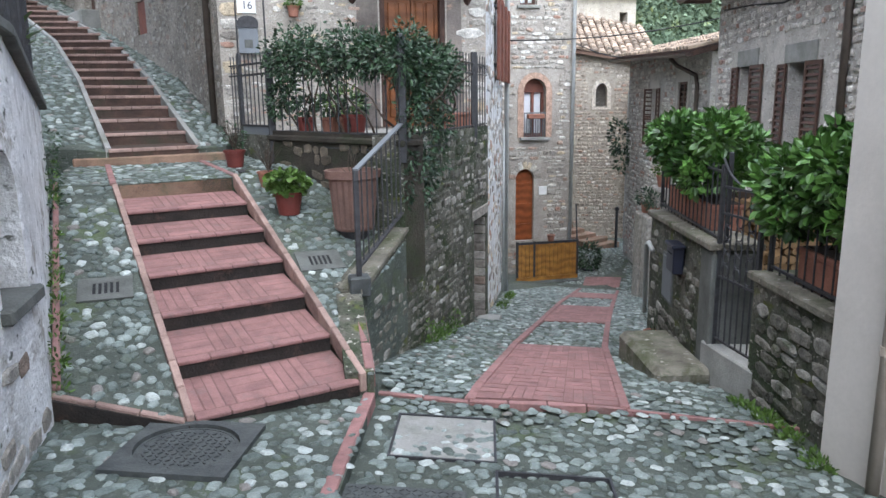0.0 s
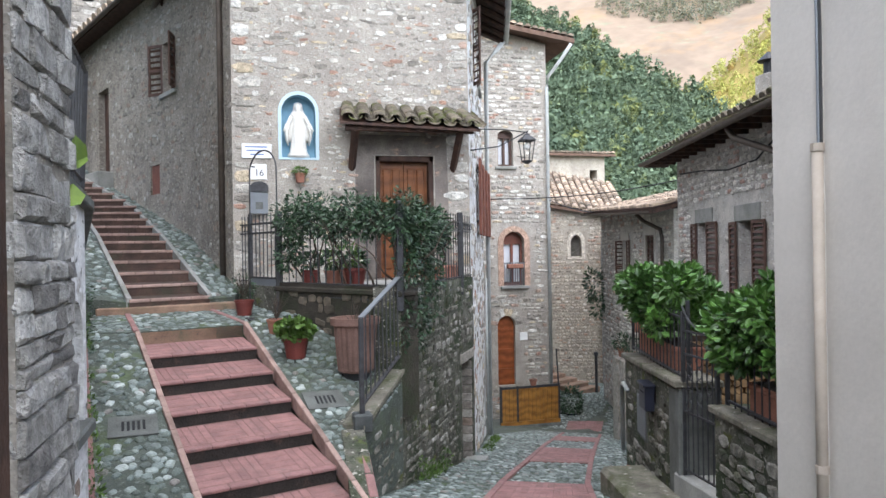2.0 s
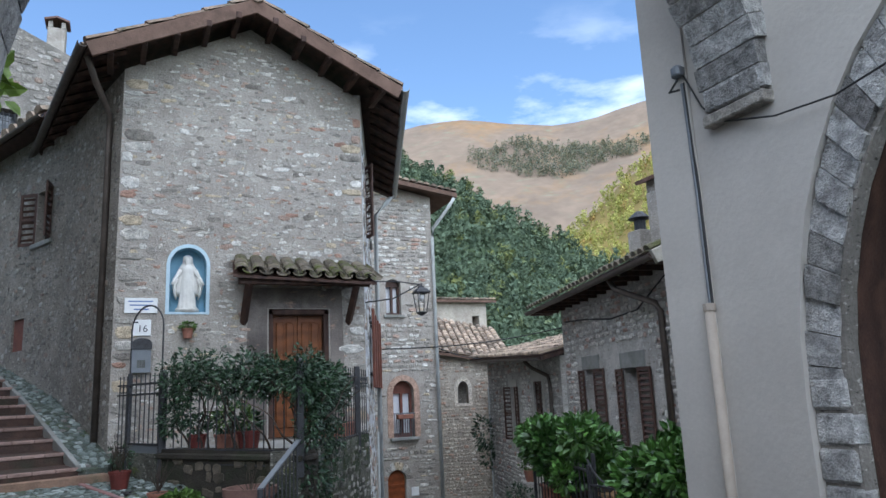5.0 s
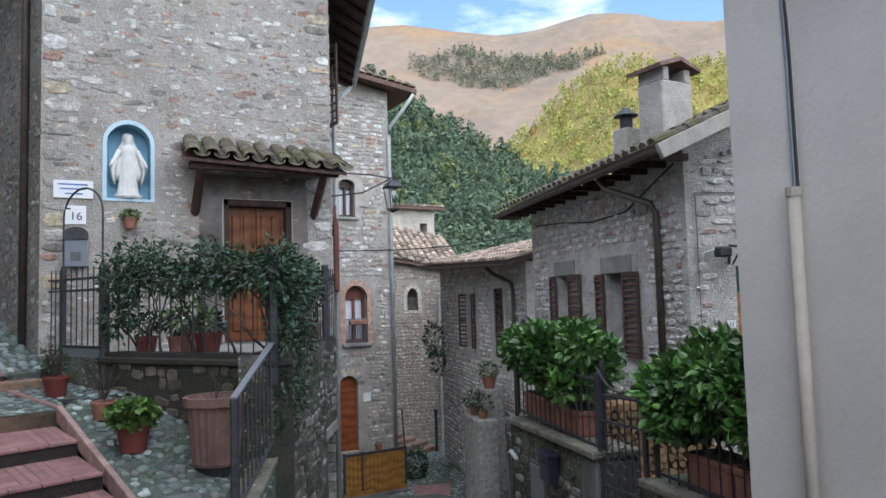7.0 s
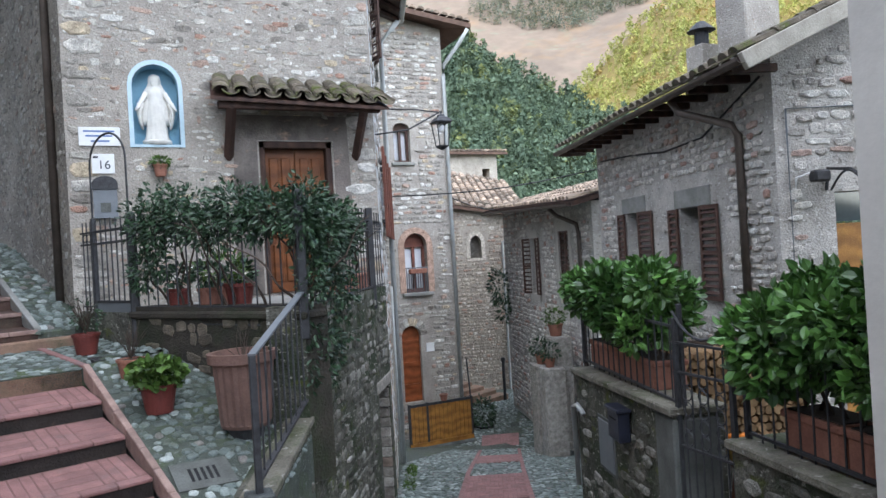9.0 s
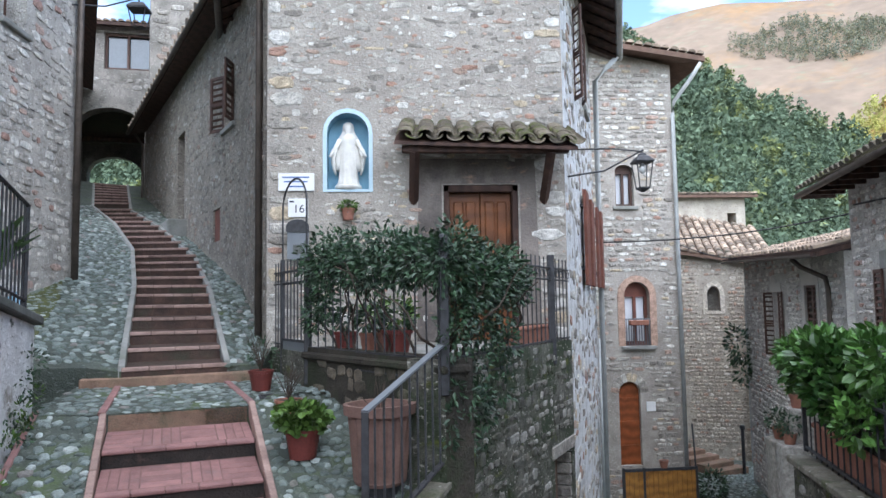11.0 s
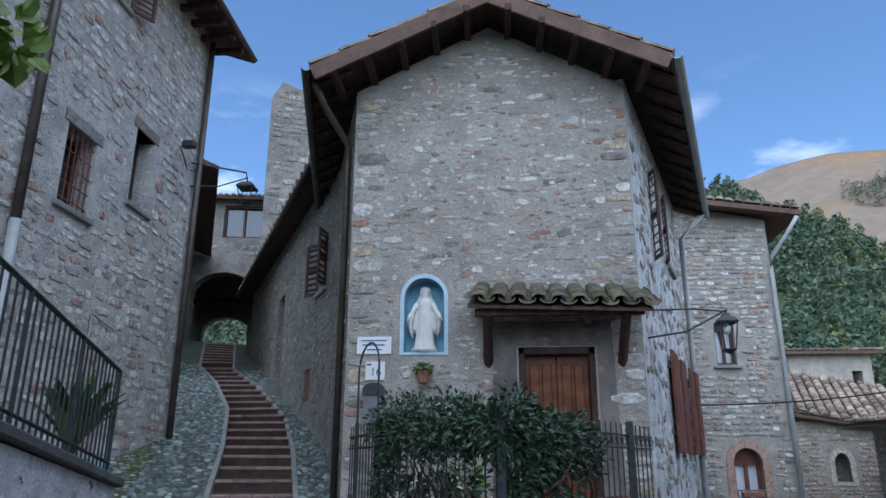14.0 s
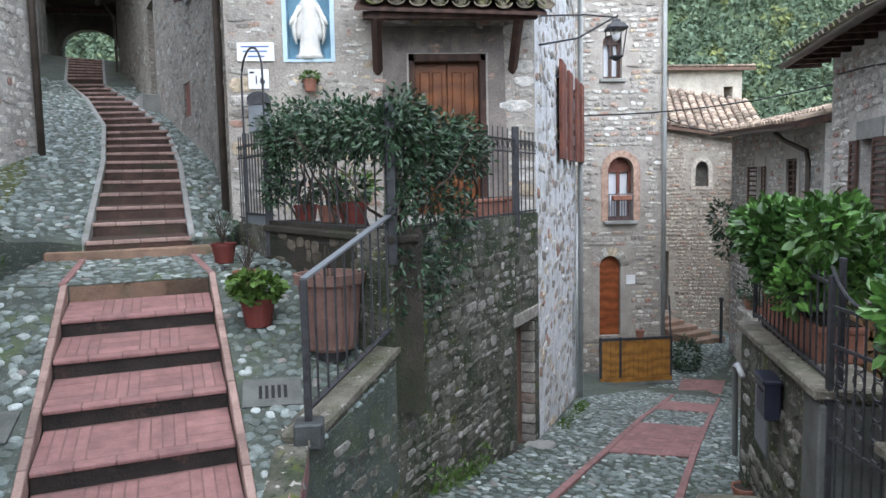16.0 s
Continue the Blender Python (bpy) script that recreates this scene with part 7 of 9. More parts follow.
win_a = thing("window_1", tuple(rm @ Vector((3.1, 0, 1.1))), "side window with open worn red shutters", "window", "", "structure")
for s0, s1, off, zt_ in ((2.0, 2.58, 0.05, 2.45), (2.85, 3.42, 0.07, 2.42), (3.8, 4.2, 0.10, 2.42), (4.4, 4.85, 0.13, 2.42)):
    leaf = part("shutter", boxed((s0, -off - 0.045, 1.08), (s1, -off, zt_), rm, 0.005), M_SHUTRED, win_a, "worn red board shutter")
    for z in (1.3, 2.2):
        part("hinge", boxed((s0, -off, z), (s0 + 0.3, 0.0, z + 0.04), rm), M_IRON, leaf)
part("pane", boxed((2.75, 0.2, 1.1), (3.5, 0.21, 2.42), rm), M_GLASS, win_a)
win_b = thing("window_2", tuple(rm @ Vector((3.5, 0, 4.0))), "upper side window with an open shutter", "window", "", "structure")
shutter_leaf("shutter", rm @ pose(3.15, 0, 0, 0, 0, -165), 0.0, 0.38, 3.95, 5.02, 0.0, M_SHUTTER, win_b, 10)
part("pane", boxed((3.2, 0.2, 4.0), (3.85, 0.21, 5.0), rm), M_GLASS, win_b)
part("sill", boxed((3.12, -0.06, 3.9), (3.93, 0.1, 3.99), rm, 0.01), M_SLATE, win_b)
win_c = thing("window_3", tuple(rm @ Vector((1.9, 0, 3.7))), "narrow dark shutter leaning from the side wall", "shutter", "", "structure")
shutter_leaf("shutter", rm @ pose(1.72, 0, 0, 0, 0, -150), 0.0, 0.3, 3.65, 4.95, 0.0, M_SHUTTER, win_c, 10)

pipes = thing("downpipes", tuple(rm @ Vector((4.9, -0.1, -3.0))), "row of pale grey downpipes at the house corner", "downpipe")
part("pipe", tubed([ER_F.lerp(ER_B, 0.97) + Vector((0.02, 0, -0.06)), rm @ Vector((4.75, -0.35, 5.1)), rm @ Vector((4.75, -0.12, 4.85)), rm @ Vector((4.75, -0.1, -3.2))], 0.05, 8), M_PIPE, pipes, smooth=True)
part("pipe", tubed([rm @ Vector((4.92, -0.1, 2.0)), rm @ Vector((4.92, -0.1, -3.2))], 0.03, 8), M_PIPE, pipes, smooth=True)
part("pipe", tubed([rm @ Vector((4.55, -0.06, 0.2)), rm @ Vector((4.55, -0.06, -3.1))], 0.022, 8), M_PIPE, pipes, smooth=True)

# street lantern on its arm
lantern = thing("street_lantern", (4.10, 9.64, 2.1), "black iron street lantern on a wall bracket", "street lamp")
lc = Vector((4.10, 9.64, 2.38))
wall_p = rm @ Vector((0.35, 0, 2.35))
part("arm", tubed([wall_p, wall_p.lerp(lc, 0.5) + Vector((0, 0, 0.04)), lc + Vector((0.02, 0, 0.26)), lc + Vector((0, 0, 0.22))], 0.012, 6), M_IRON, lantern)
part("arm", tubed([wall_p + Vector((0, 0, 0.33)), wall_p.lerp(lc, 0.6) + Vector((0, 0, 0.3)), lc + Vector((0, 0, 0.24))], 0.010, 6), M_IRON, lantern)
part("cap", lathe([(0.15, 0.10), (0.16, 0.115), (0.10, 0.17), (0.06, 0.185), (0.05, 0.21), (0.01, 0.225)], lc, 4, 1.0, math.pi / 4), M_IRON, lantern)
for k in range(4):
    a = math.pi / 4 + k * math.pi / 2
    part("corner_bar", tubed([lc + Vector((0.085 * math.cos(a), 0.085 * math.sin(a), -0.2)), lc + Vector((0.135 * math.cos(a), 0.135 * math.sin(a), 0.11))], 0.008, 5), M_IRON, lantern)
part("base", lathe([(0.02, -0.25), (0.09, -0.21), (0.095, -0.195), (0.02, -0.19)], lc, 4, 1.0, math.pi / 4), M_IRON, lantern)
part("bulb", lathe([(0.01, -0.03), (0.04, 0.0), (0.045, 0.05), (0.02, 0.09), (0.005, 0.1)], lc, 12), M_MARBLE, lantern, "unlit white bulb", smooth=True)

# windows and door of the low wing up the lane
wv = thing("window_4", tuple(w1 @ Vector((WW - 0.9, 0, 3.75))), "small lane window with open brown shutters", "window", "", "structure")
part("pane", boxed((WW - 1.2, 0.15, 3.75), (WW - 0.6, 0.16, 4.65), w1), M_GLASS, wv)
part("window_frame", boxed((WW - 0.92, 0.1, 3.75), (WW - 0.88, 0.15, 4.65), w1), M_SHUTTER, wv)
shutter_leaf("shutter", w1 @ pose(WW - 0.58, 0, 0, 0, 0, -35), 0.0, 0.34, 3.73, 4.66, 0.0, M_SHUTTER, wv, 8)
shutter_leaf("shutter", w1 @ pose(WW - 1.22, 0, 0, 0, 0, -150), 0.0, 0.34, 3.73, 4.66, 0.0, M_SHUTTER, wv, 8)
part("sill", boxed((WW - 1.3, -0.05, 3.66), (WW - 0.5, 0.1, 3.74), w1, 0.008), M_SLATE, wv)
wd = thing("door_2", tuple(w1 @ Vector((WW - 5.0, 0.1, 2.6))), "tall dark door of the lane house", "door", "", "structure")
part("leaf", boxed((WW - 5.4, 0.14, 2.6), (WW - 4.6, 0.19, 4.5), w1), M_DARKWOOD, wd)
part("step", boxed((WW - 5.5, -0.35, 2.2), (WW - 4.3, 0.1, 2.62), w1, 0.02), M_SLATE, wd, "stone door step")
wh = thing("vent_hatch", tuple(w1 @ Vector((WW - 1.7, 0, 1.95))), "small brown wooden hatch low in the wall", "hatch")
part("leaf", boxed((WW - 1.95, 0.03, 1.95), (WW - 1.45, 0.07, 2.5), w1, 0.006), M_SHUTRED, wh)
part("downpipe", tubed([wb + Vector((0.1, 0, 0)), w1 @ Vector((0.2, -0.08, 5.3)), w1 @ Vector((0.2, -0.08, 2.9))], 0.04, 7), M_COPPER, wing)

# ================= tall house L: bars, pipes, railing, plants =================
for nm, (a, b, z0, z1) in (("window_5", (8.34, 8.95, 3.66, 4.6)), ("window_6", (9.78, 10.3, 4.2, 5.25)), ("window_7", (6.5, 7.15, 4.0, 4.9)), ("window_8", (8.7, 9.15, 6.66, 7.5))):
    s0, s1 = l_at(a), l_at(b)
    wobj = thing(nm, tuple(l1 @ Vector(((s0 + s1) / 2, 0.1, z0))), "deep-set window in the rubble wall" + (" with rusty bars" if nm in ("window_5", "window_7") else ""), "window", "", "structure")
    part("pane", boxed((s0, 0.3, z0), (s1, 0.31, z1), l1), M_GLASS, wobj)
    part("sill", boxed((s0 - 0.08, -0.05, z0 - 0.07), (s1 + 0.08, 0.2, z0), l1, 0.01), M_SLATE, wobj)
    part("lintel", boxed((s0 - 0.1, -0.012, z1), (s1 + 0.1, 0.25, z1 + 0.16), l1, 0.012), M_STONE2, wobj)
    part("window_frame", plate(rect(s0, s1, z0, z1), [rect(s0 + 0.05, (s0 + s1) / 2 - 0.02, z0 + 0.05, z1 - 0.05), rect((s0 + s1) / 2 + 0.02, s1 - 0.05, z0 + 0.05, z1 - 0.05)], 0.24, 0.29, l1), M_SHUTTER, wobj)
    if nm in ("window_5", "window_7"):
        for k in range(6):
            s = s0 + (s1 - s0) * (k + 0.5) / 6
            part("bar", tubed([l1 @ Vector((s, 0.04, z0)), l1 @ Vector((s, 0.04, z1))], 0.008, 5), M_SHUTRED, wobj)
        for k in range(5):
            z = z0 + (z1 - z0) * (k + 0.5) / 5
            part("bar", tubed([l1 @ Vector((s0, 0.04, z)), l1 @ Vector((s1, 0.04, z))], 0.008, 5), M_SHUTRED, wobj)
sh = shutter_leaf("shutter", l1 @ pose(l_at(9.17), 0, 0, 0, 0, -30), 0.0, 0.36, 6.66, 7.5, 0.0, M_SHUTTER, wobj, 9)
dp = thing("downpipe", (-3.2, 7.66, 0.7), "brown downpipe with a pale lower length", "downpipe")
part("pipe", tubed([(-3.22, 7.66, 7.8), (-3.22, 7.66, 3.2)], 0.05, 8), M_COPPER, dp, smooth=True)
part("pipe", tubed([(-3.22, 7.66, 3.2), (-3.22, 7.66, 0.7)], 0.056, 8), M_PIPE, dp, "pale grey lower pipe", smooth=True)
dp2 = thing("downpipe", (-3.2, 11.62, 1.2), "brown downpipe at the house corner", "downpipe")
part("pipe", tubed([(-3.22, 11.62, 7.8), (-3.22, 11.62, 1.2)], 0.05, 8), M_COPPER, dp2, smooth=True)
tap = thing("wall_tap", (-3.28, 9.3, 1.6), "thin pipe with a tap on the rubble wall", "tap")
part("pipe", tubed([(-3.27, 9.3, 1.5), (-3.27, 9.3, 2.6), (-3.27, 9.85, 2.5)], 0.012, 6), M_PIPE, tap)
part("spout", tubed([(-3.27, 9.3, 2.2), (-3.17, 9.45, 2.18)], 0.012, 6), M_IRON, tap)
flood = thing("wall_lamp", (-3.2, 11.0, 5.1), "small dark floodlight with a cable on the wall", "lamp")
part("head", boxed((-3.22, 10.9, 5.5), (-3.02, 11.02, 5.62), None, 0.02), M_IRON, flood)
part("cable", tubed([(-3.27, 11.0, 5.56), (-3.27, 11.3, 5.3), (-3.27, 11.6, 5.4)], 0.008, 5), M_CABLE, flood)

lrail = thing("terrace_railing", (-1.4, 6.0, 0.9), "dark iron bar railing on the whitewashed wall", "railing")
RA, RB = Vector((-1.76, 7.30, 0.86)), Vector((-1.02, 4.25, 1.24))
RTA, RTB = Vector((-1.73, 7.25, 1.66)), Vector((-0.98, 4.2, 1.97))
part("rail", tubed([RTA, RTB, RTB + Vector((0.08, -1.3, 0.1))], 0.017, 6), M_IRON, lrail)
part("rail", tubed([RA + Vector((0, 0, 0.06)), RB + Vector((0, 0, 0.06)), RB + Vector((0.08, -1.3, 0.16))], 0.013, 6), M_IRON, lrail)
for k in range(44):
    u = k / 30
    a, b = RA + (RB - RA) * min(u, 1), RTA + (RTB - RTA) * min(u, 1)
    if u > 1:
        a, b = a + Vector((0.08, -1.3, 0.16)) * (u - 1) * 2, b + Vector((0.08, -1.3, 0.1)) * (u - 1) * 2
    big = k % 10 == 0
    part("post" if big else "bar", tubed([a, b], 0.018 if big else 0.0085, 4 if big else 5), M_IRON, lrail)


def strap_plant(name, at, label, n, length, seed, width=0.05):
    """Broad arching strap leaves from a pot."""
    ob = pot(name, at, 0.13, 0.2, M_TERRA, label)
    rnd = random.Random(seed)
    vs, fs = [], []
    inv = ob.matrix_basis.inverted()
    for _ in range(n):
        a, l = rnd.uniform(0, 6.28), length * rnd.uniform(0.6, 1.0)
        d = Vector((math.cos(a), math.sin(a), 0))
        side = Vector((-d.y, d.x, 0))
        lean = rnd.uniform(0.15, 0.75)
        o = len(vs)
        for q in range(6):
            t = q / 5
            c = Vector(at) + Vector((0, 0, 0.19)) + d * l * lean * t ** 1.5 + Vector((0, 0, l * (t - 0.42 * lean * t * t)))
            w = width * math.sin(math.pi * min(0.97, 0.12 + 0.85 * t)) + 0.004
            vs += [inv @ (c - side * w), inv @ (c + side * w)]
        for q in range(5):
            fs.append((o + 2 * q, o + 2 * q + 1, o + 2 * q + 3, o + 2 * q + 2))
    me = bpy.data.meshes.new("leaves")
    me.from_pydata(vs, [], fs)
    me.materials.append(M_LEAFB)
    lf = new("leaves", me)
    lf.parent = ob
    return ob


strap_plant("leafy_plant", (-1.98, 7.1, 0.75), "broad-leaved green plant in a red pot behind the railing", 46, 0.8, 51, 0.055)
trough = thing("trough", (-2.0, 7.45, 0.7), "brown trough behind the railing", "planter")
part("body", boxed((-2.15, 7.0, 0.70), (-1.85, 7.5, 0.86), None, 0.02), M_TERRA2, trough)
part("soil", boxed((-2.1, 7.05, 0.86), (-1.9, 7.45, 0.872)), M_SOIL, trough)
jug = thing("watering_can", (-2.1, 7.62, 0.7), "pale blue plastic canister beside the plants", "canister")
part("body", lathe([(0.07, 0), (0.08, 0.02), (0.08, 0.22), (0.03, 0.27), (0.03, 0.31)], (-2.0, 7.62, 0.7), 14), M_BLUE, jug, smooth=True)
part("cap", lathe([(0.034, 0.3), (0.034, 0.335), (0.01, 0.34)], (-2.0, 7.62, 0.7), 10), M_MARBLE, jug)
vine = thing("vine", (-1.3, 4.4, 1.0), "green vine with broad leaves climbing a bare stem", "vine")
part("stem", tubed([(-1.3, 4.25, 0.9), (-1.28, 4.2, 1.9), (-1.2, 4.22, 2.45), (-1.06, 4.33, 2.8), (-1.02, 4.36, 3.02)], 0.013, 6, 0.006), M_TWIG, vine)
leaf_mass("leaves", vine, [((-1.02, 4.37, 2.98), (0.12, 0.14, 0.11)), ((-0.95, 4.42, 2.9), (0.07, 0.08, 0.06)), ((-0.88, 3.50, 1.25), (0.03, 0.05, 0.1))], 46, (0.11, 0.17), M_VINELEAF, 52, spread=2.0, wide=2.0)

# lane lantern on a long arm
lane_lamp = thing("street_lantern", (-3.25, 13.83, 5.7), "square black lantern hung over the stepped lane", "street lamp")
lp = Vector((-2.62, 12.2, 5.22))
part("arm", tubed([(-3.3, 11.5, 5.5), lp + Vector((0, -0.1, 0.35)), lp + Vector((0, 0, 0.2))], 0.014, 6), M_IRON, lane_lamp)
part("arm", tubed([(-3.3, 11.5, 5.1), (-3.0, 11.9, 5.25), lp + Vector((0, 0, 0.3))], 0.012, 6), M_IRON, lane_lamp)
part("cap", lathe([(0.2, 0.10), (0.2, 0.13), (0.12, 0.2), (0.02, 0.22)], lp, 4, 1.0, math.pi / 4), M_IRON, lane_lamp)
for k in range(4):
    a = math.pi / 4 + k * math.pi / 2
    part("corner_bar", tubed([lp + Vector((0.11 * math.cos(a), 0.11 * math.sin(a), -0.16)), lp + Vector((0.18 * math.cos(a), 0.18 * math.sin(a), 0.11))], 0.009, 5), M_IRON, lane_lamp)
part("base", lathe([(0.02, -0.18), (0.115, -0.165), (0.02, -0.155)], lp, 4, 1.0, math.pi / 4), M_IRON, lane_lamp)
tb_ = thing("window_bars", tuple(tw @ Vector((2.05, 0, 8.3))), "barred window of the tower", "window", "", "structure")
for k in range(5):
    part("bar", tubed([tw @ Vector((1.75 + 0.15 * k, 0.1, 8.3)), tw @ Vector((1.75 + 0.15 * k, 0.1, 9.4))], 0.015, 5), M_IRON, tb_)
for k in range(5):
    part("bar", tubed([tw @ Vector((1.7, 0.1, 8.4 + 0.22 * k)), tw @ Vector((2.4, 0.1, 8.4 + 0.22 * k))], 0.015, 5), M_IRON, tb_)


def chimney(at, w, d, h, label, cap=True, m=M_MORTAR):
    ob = thing("chimney", at, label, "chimney")
    x, y, z = at
    part("shaft", boxed((x - w / 2, y - d / 2, z - 0.6), (x + w / 2, y + d / 2, z + h), None, 0.02), m, ob)
    for sx in (-1, 1):
        part("cap_leg", boxed((x + sx * w * 0.36 - 0.06, y - d / 2, z + h), (x + sx * w * 0.36 + 0.06, y + d / 2, z + h + 0.2), None, 0.01), m, ob)
    for sx in (-1, 1):
        bm = bmesh.new()
        box(bm, (0, -d * 0.68, -0.03), (w * 0.72, d * 0.68, 0.03))
        bmesh.ops.transform(bm, matrix=pose(x, y, z + h + 0.32) @ (pose(0, 0, 0, 0, 18, 0) if sx > 0 else pose(0, 0, 0, 0, 0, 180) @ pose(0, 0, 0, 0, 18, 0)), verts=bm.verts)
        part("cap_tile", bm, M_TERRA2, ob)
    return ob


chimney(tuple(tw @ Vector((3.4, 0.5, 11.5))), 0.5, 0.5, 0.95, "tall rendered chimney with a tiled cap on the tower")
chimney(tuple(tw @ Vector((1.4, 0.5, 12.2))), 0.7, 0.5, 0.15, "low broad chimney on the tower")
chimney((7.87, 8.0, 3.2), 0.62, 0.5, 0.78, "plastered chimney with a tiled hood above the shuttered house", m=M_MORTAR)
pot_c = thing("chimney", tuple(Vector((7.9, 8.8, 3.2))), "small round-hooded flue on the tiled roof", "chimney")
cpv = Vector((7.9, 8.85, 3.0))
part("shaft", boxed((cpv.x - 0.16, cpv.y - 0.16, cpv.z - 0.4), (cpv.x + 0.16, cpv.y + 0.16, cpv.z + 0.5), None, 0.01), M_MORTAR, pot_c)
part("hood", lathe([(0.1, 0.5), (0.1, 0.7), (0.2, 0.72), (0.06, 0.85)], cpv, 10), M_IRON, pot_c)

# ================= garden side on the right =================
def garden_fence(m, w, n, z0, label, group):
    ob = thing("garden_railing", tuple(m @ Vector((w / 2, 0.1, z0))), label, "railing", group)
    for z in (z0 + 0.04, z0 + 0.62):
        part("rail", boxed((0, 0.09, z - 0.01), (w, 0.115, z + 0.01), m), M_IRON, ob)
    for k in range(n):
        s = (k + 0.5) * w / n
        part("bar", tubed([m @ Vector((s, 0.102, z0)), m @ Vector((s, 0.102, z0 + 0.68))], 0.007, 5), M_IRON, ob)
    for s in (0.03, w - 0.03):
        part("post", boxed((s - 0.018, 0.085, z0), (s + 0.018, 0.12, z0 + 0.8), m, 0.003), M_IRON, ob)
    return ob


garden_fence(d1, D1W, 11, -0.56, "dark iron garden railing on the wall coping", "garden railings")
garden_fence(d2, D2W, 17, -0.50, "dark iron garden railing on the wall coping", "garden railings")
ggate = thing("garden_gate", tuple(gs @ Vector((0.3, 0, -1.36))), "black wrought-iron garden gate with scrolls", "gate")
ggw = span(D1, D2)
for s in (0.015, ggw - 0.015):
    part("post", boxed((s - 0.018, 0.02, -1.36), (s + 0.018, 0.056, 0.2), gs, 0.003), M_IRON, ggate)
for z in (-1.3, -0.75, -0.2, 0.02):
    part("rail", boxed((0.03, 0.03, z - 0.009), (ggw - 0.03, 0.048, z + 0.009), gs), M_IRON, ggate)
for k in range(6):
    s = 0.05 + (ggw - 0.1) * (k + 0.5) / 6
    part("bar", tubed([gs @ Vector((s, 0.039, -1.3)), gs @ Vector((s, 0.039, 0.02))], 0.007, 5), M_IRON, ggate)
for i in range(3):
    for j in range(5):
        c = Vector((0.12 + i * 0.17, 0.039, -0.68 + j * 0.11))
        bm = bmesh.new()
        tube(bm, [gs @ (c + Vector((0.05 * math.cos(2 * math.pi * q / 10), 0, 0.05 * math.sin(2 * math.pi * q / 10)))) for q in range(11)], 0.006, 4, False)
        part("scroll", bm, M_IRON, ggate)
part("top_scroll", tubed([gs @ Vector((0.0, 0.04, 0.25))] + [gs @ Vector((ggw * q / 8, 0.04, 0.22 - 0.16 * math.sin(math.pi * q / 8))) for q in range(1, 9)], 0.01, 5), M_IRON, ggate)


def bush(name, m, s0, s1, zb, zt, depth, label, count, seed):
    """A clipped laurel in a terracotta trough: bare stems below, a ragged crown above."""
    ob = thing(name, tuple(m @ Vector(((s0 + s1) / 2, 0.3, zb))), label, "shrub", "laurels by the railing")
    rnd = random.Random(seed)
    w = s1 - s0
    for q in range(2):
        a, b = s0 + q * w / 2 + 0.02, s0 + (q + 1) * w / 2 - 0.02
        tr_ = part("trough", boxed((a, 0.16, zb), (b, 0.46, zb + 0.25), m, 0.02), M_TERRA, ob, "terracotta trough")
        part("rim", boxed((a - 0.015, 0.145, zb + 0.21), (b + 0.015, 0.475, zb + 0.26), m, 0.012), M_TERRA, tr_)
        part("soil", boxed((a + 0.02, 0.18, zb + 0.255), (b - 0.02, 0.44, zb + 0.268), m), M_SOIL, tr_)
    bm = bmesh.new()
    for q in range(9):
        s = s0 + w * (q + 0.5) / 9
        p = m @ Vector((s, 0.3, zb + 0.25))
        pts = [p]
        for r in range(4):
            p = p + Vector((rnd.uniform(-0.08, 0.08), rnd.uniform(-0.08, 0.08), (zt - zb - 0.3) / 4.4))
            pts.append(p)
        tube(bm, pts, 0.015, 5, True, 0.005)
    part("stem", bm, M_TWIG, ob)
    spots = []
    for q in range(46):
        c = m @ Vector((s0 - 0.05 + (w + 0.1) * rnd.random(), 0.3 + rnd.uniform(-0.5, 0.45) * depth, zb + 0.45 + (zt - zb - 0.55) * rnd.random() ** 0.7))
        r = rnd.uniform(0.13, 0.21)
        spots.append((c, (r, r, r * 0.9)))
    leaf_mass("leaves", ob, spots, count, (0.06, 0.105), M_LEAFB, seed + 1, spread=1.6, droop=0.0, wide=1.45)
    return ob


bush("laurel_bush", d2, 0.05, 1.75, -0.5, 0.55, 0.6, "bright green laurel in troughs behind the railing", 9800, 61)
bush("laurel_bush", d1, 0.3, 1.37, -0.57, 0.52, 0.6, "glossy green laurel in troughs behind the railing", 7600, 64)

lb = thing("letterbox", tuple(d2 @ Vector((1.5, -0.05, -0.9))), "navy blue metal letterbox on the garden wall", "letterbox")
part("body", boxed((1.32, -0.13, -0.95), (1.60, -0.02, -0.66), d2, 0.012), M_NAVY, lb)
part("lid", boxed((1.30, -0.15, -0.69), (1.62, -0.015, -0.655), d2, 0.008), M_NAVY, lb)
part("slot", boxed((1.38, -0.134, -0.76), (1.54, -0.129, -0.745), d2), M_DARKIN, lb)
mb = thing("meter_cabinet", tuple(d2 @ Vector((0.9, -0.02, -1.2))), "grey metal meter cupboard door in the garden wall", "cabinet")
part("door", boxed((0.72, -0.02, -1.38), (1.12, 0.0, -0.92), d2, 0.006), M_GREYBOX, mb)
part("frame", plate(rect(0.69, 1.15, -1.41, -0.89), [rect(0.72, 1.12, -1.38, -0.92)], -0.012, 0.0, d2), M_CONCRETE, mb)
pp = thing("water_pipe", tuple(d2 @ Vector((0.2, -0.05, -1.4))), "grey pipe elbow on the wall", "pipe")
part("pipe", tubed([d2 @ Vector((0.05, -0.05, -1.8)), d2 @ Vector((0.05, -0.06, -0.95)), d2 @ Vector((0.22, -0.07, -0.9)), d2 @ Vector((0.36, -0.05, -0.97))], 0.028, 8), M_PIPE, pp, smooth=True)
pt = pot("street_pot", (4.42, 7.15, z_street(4.42, 7.15)), 0.11, 0.2, M_TERRA, "terracotta pot at the foot of the wall")
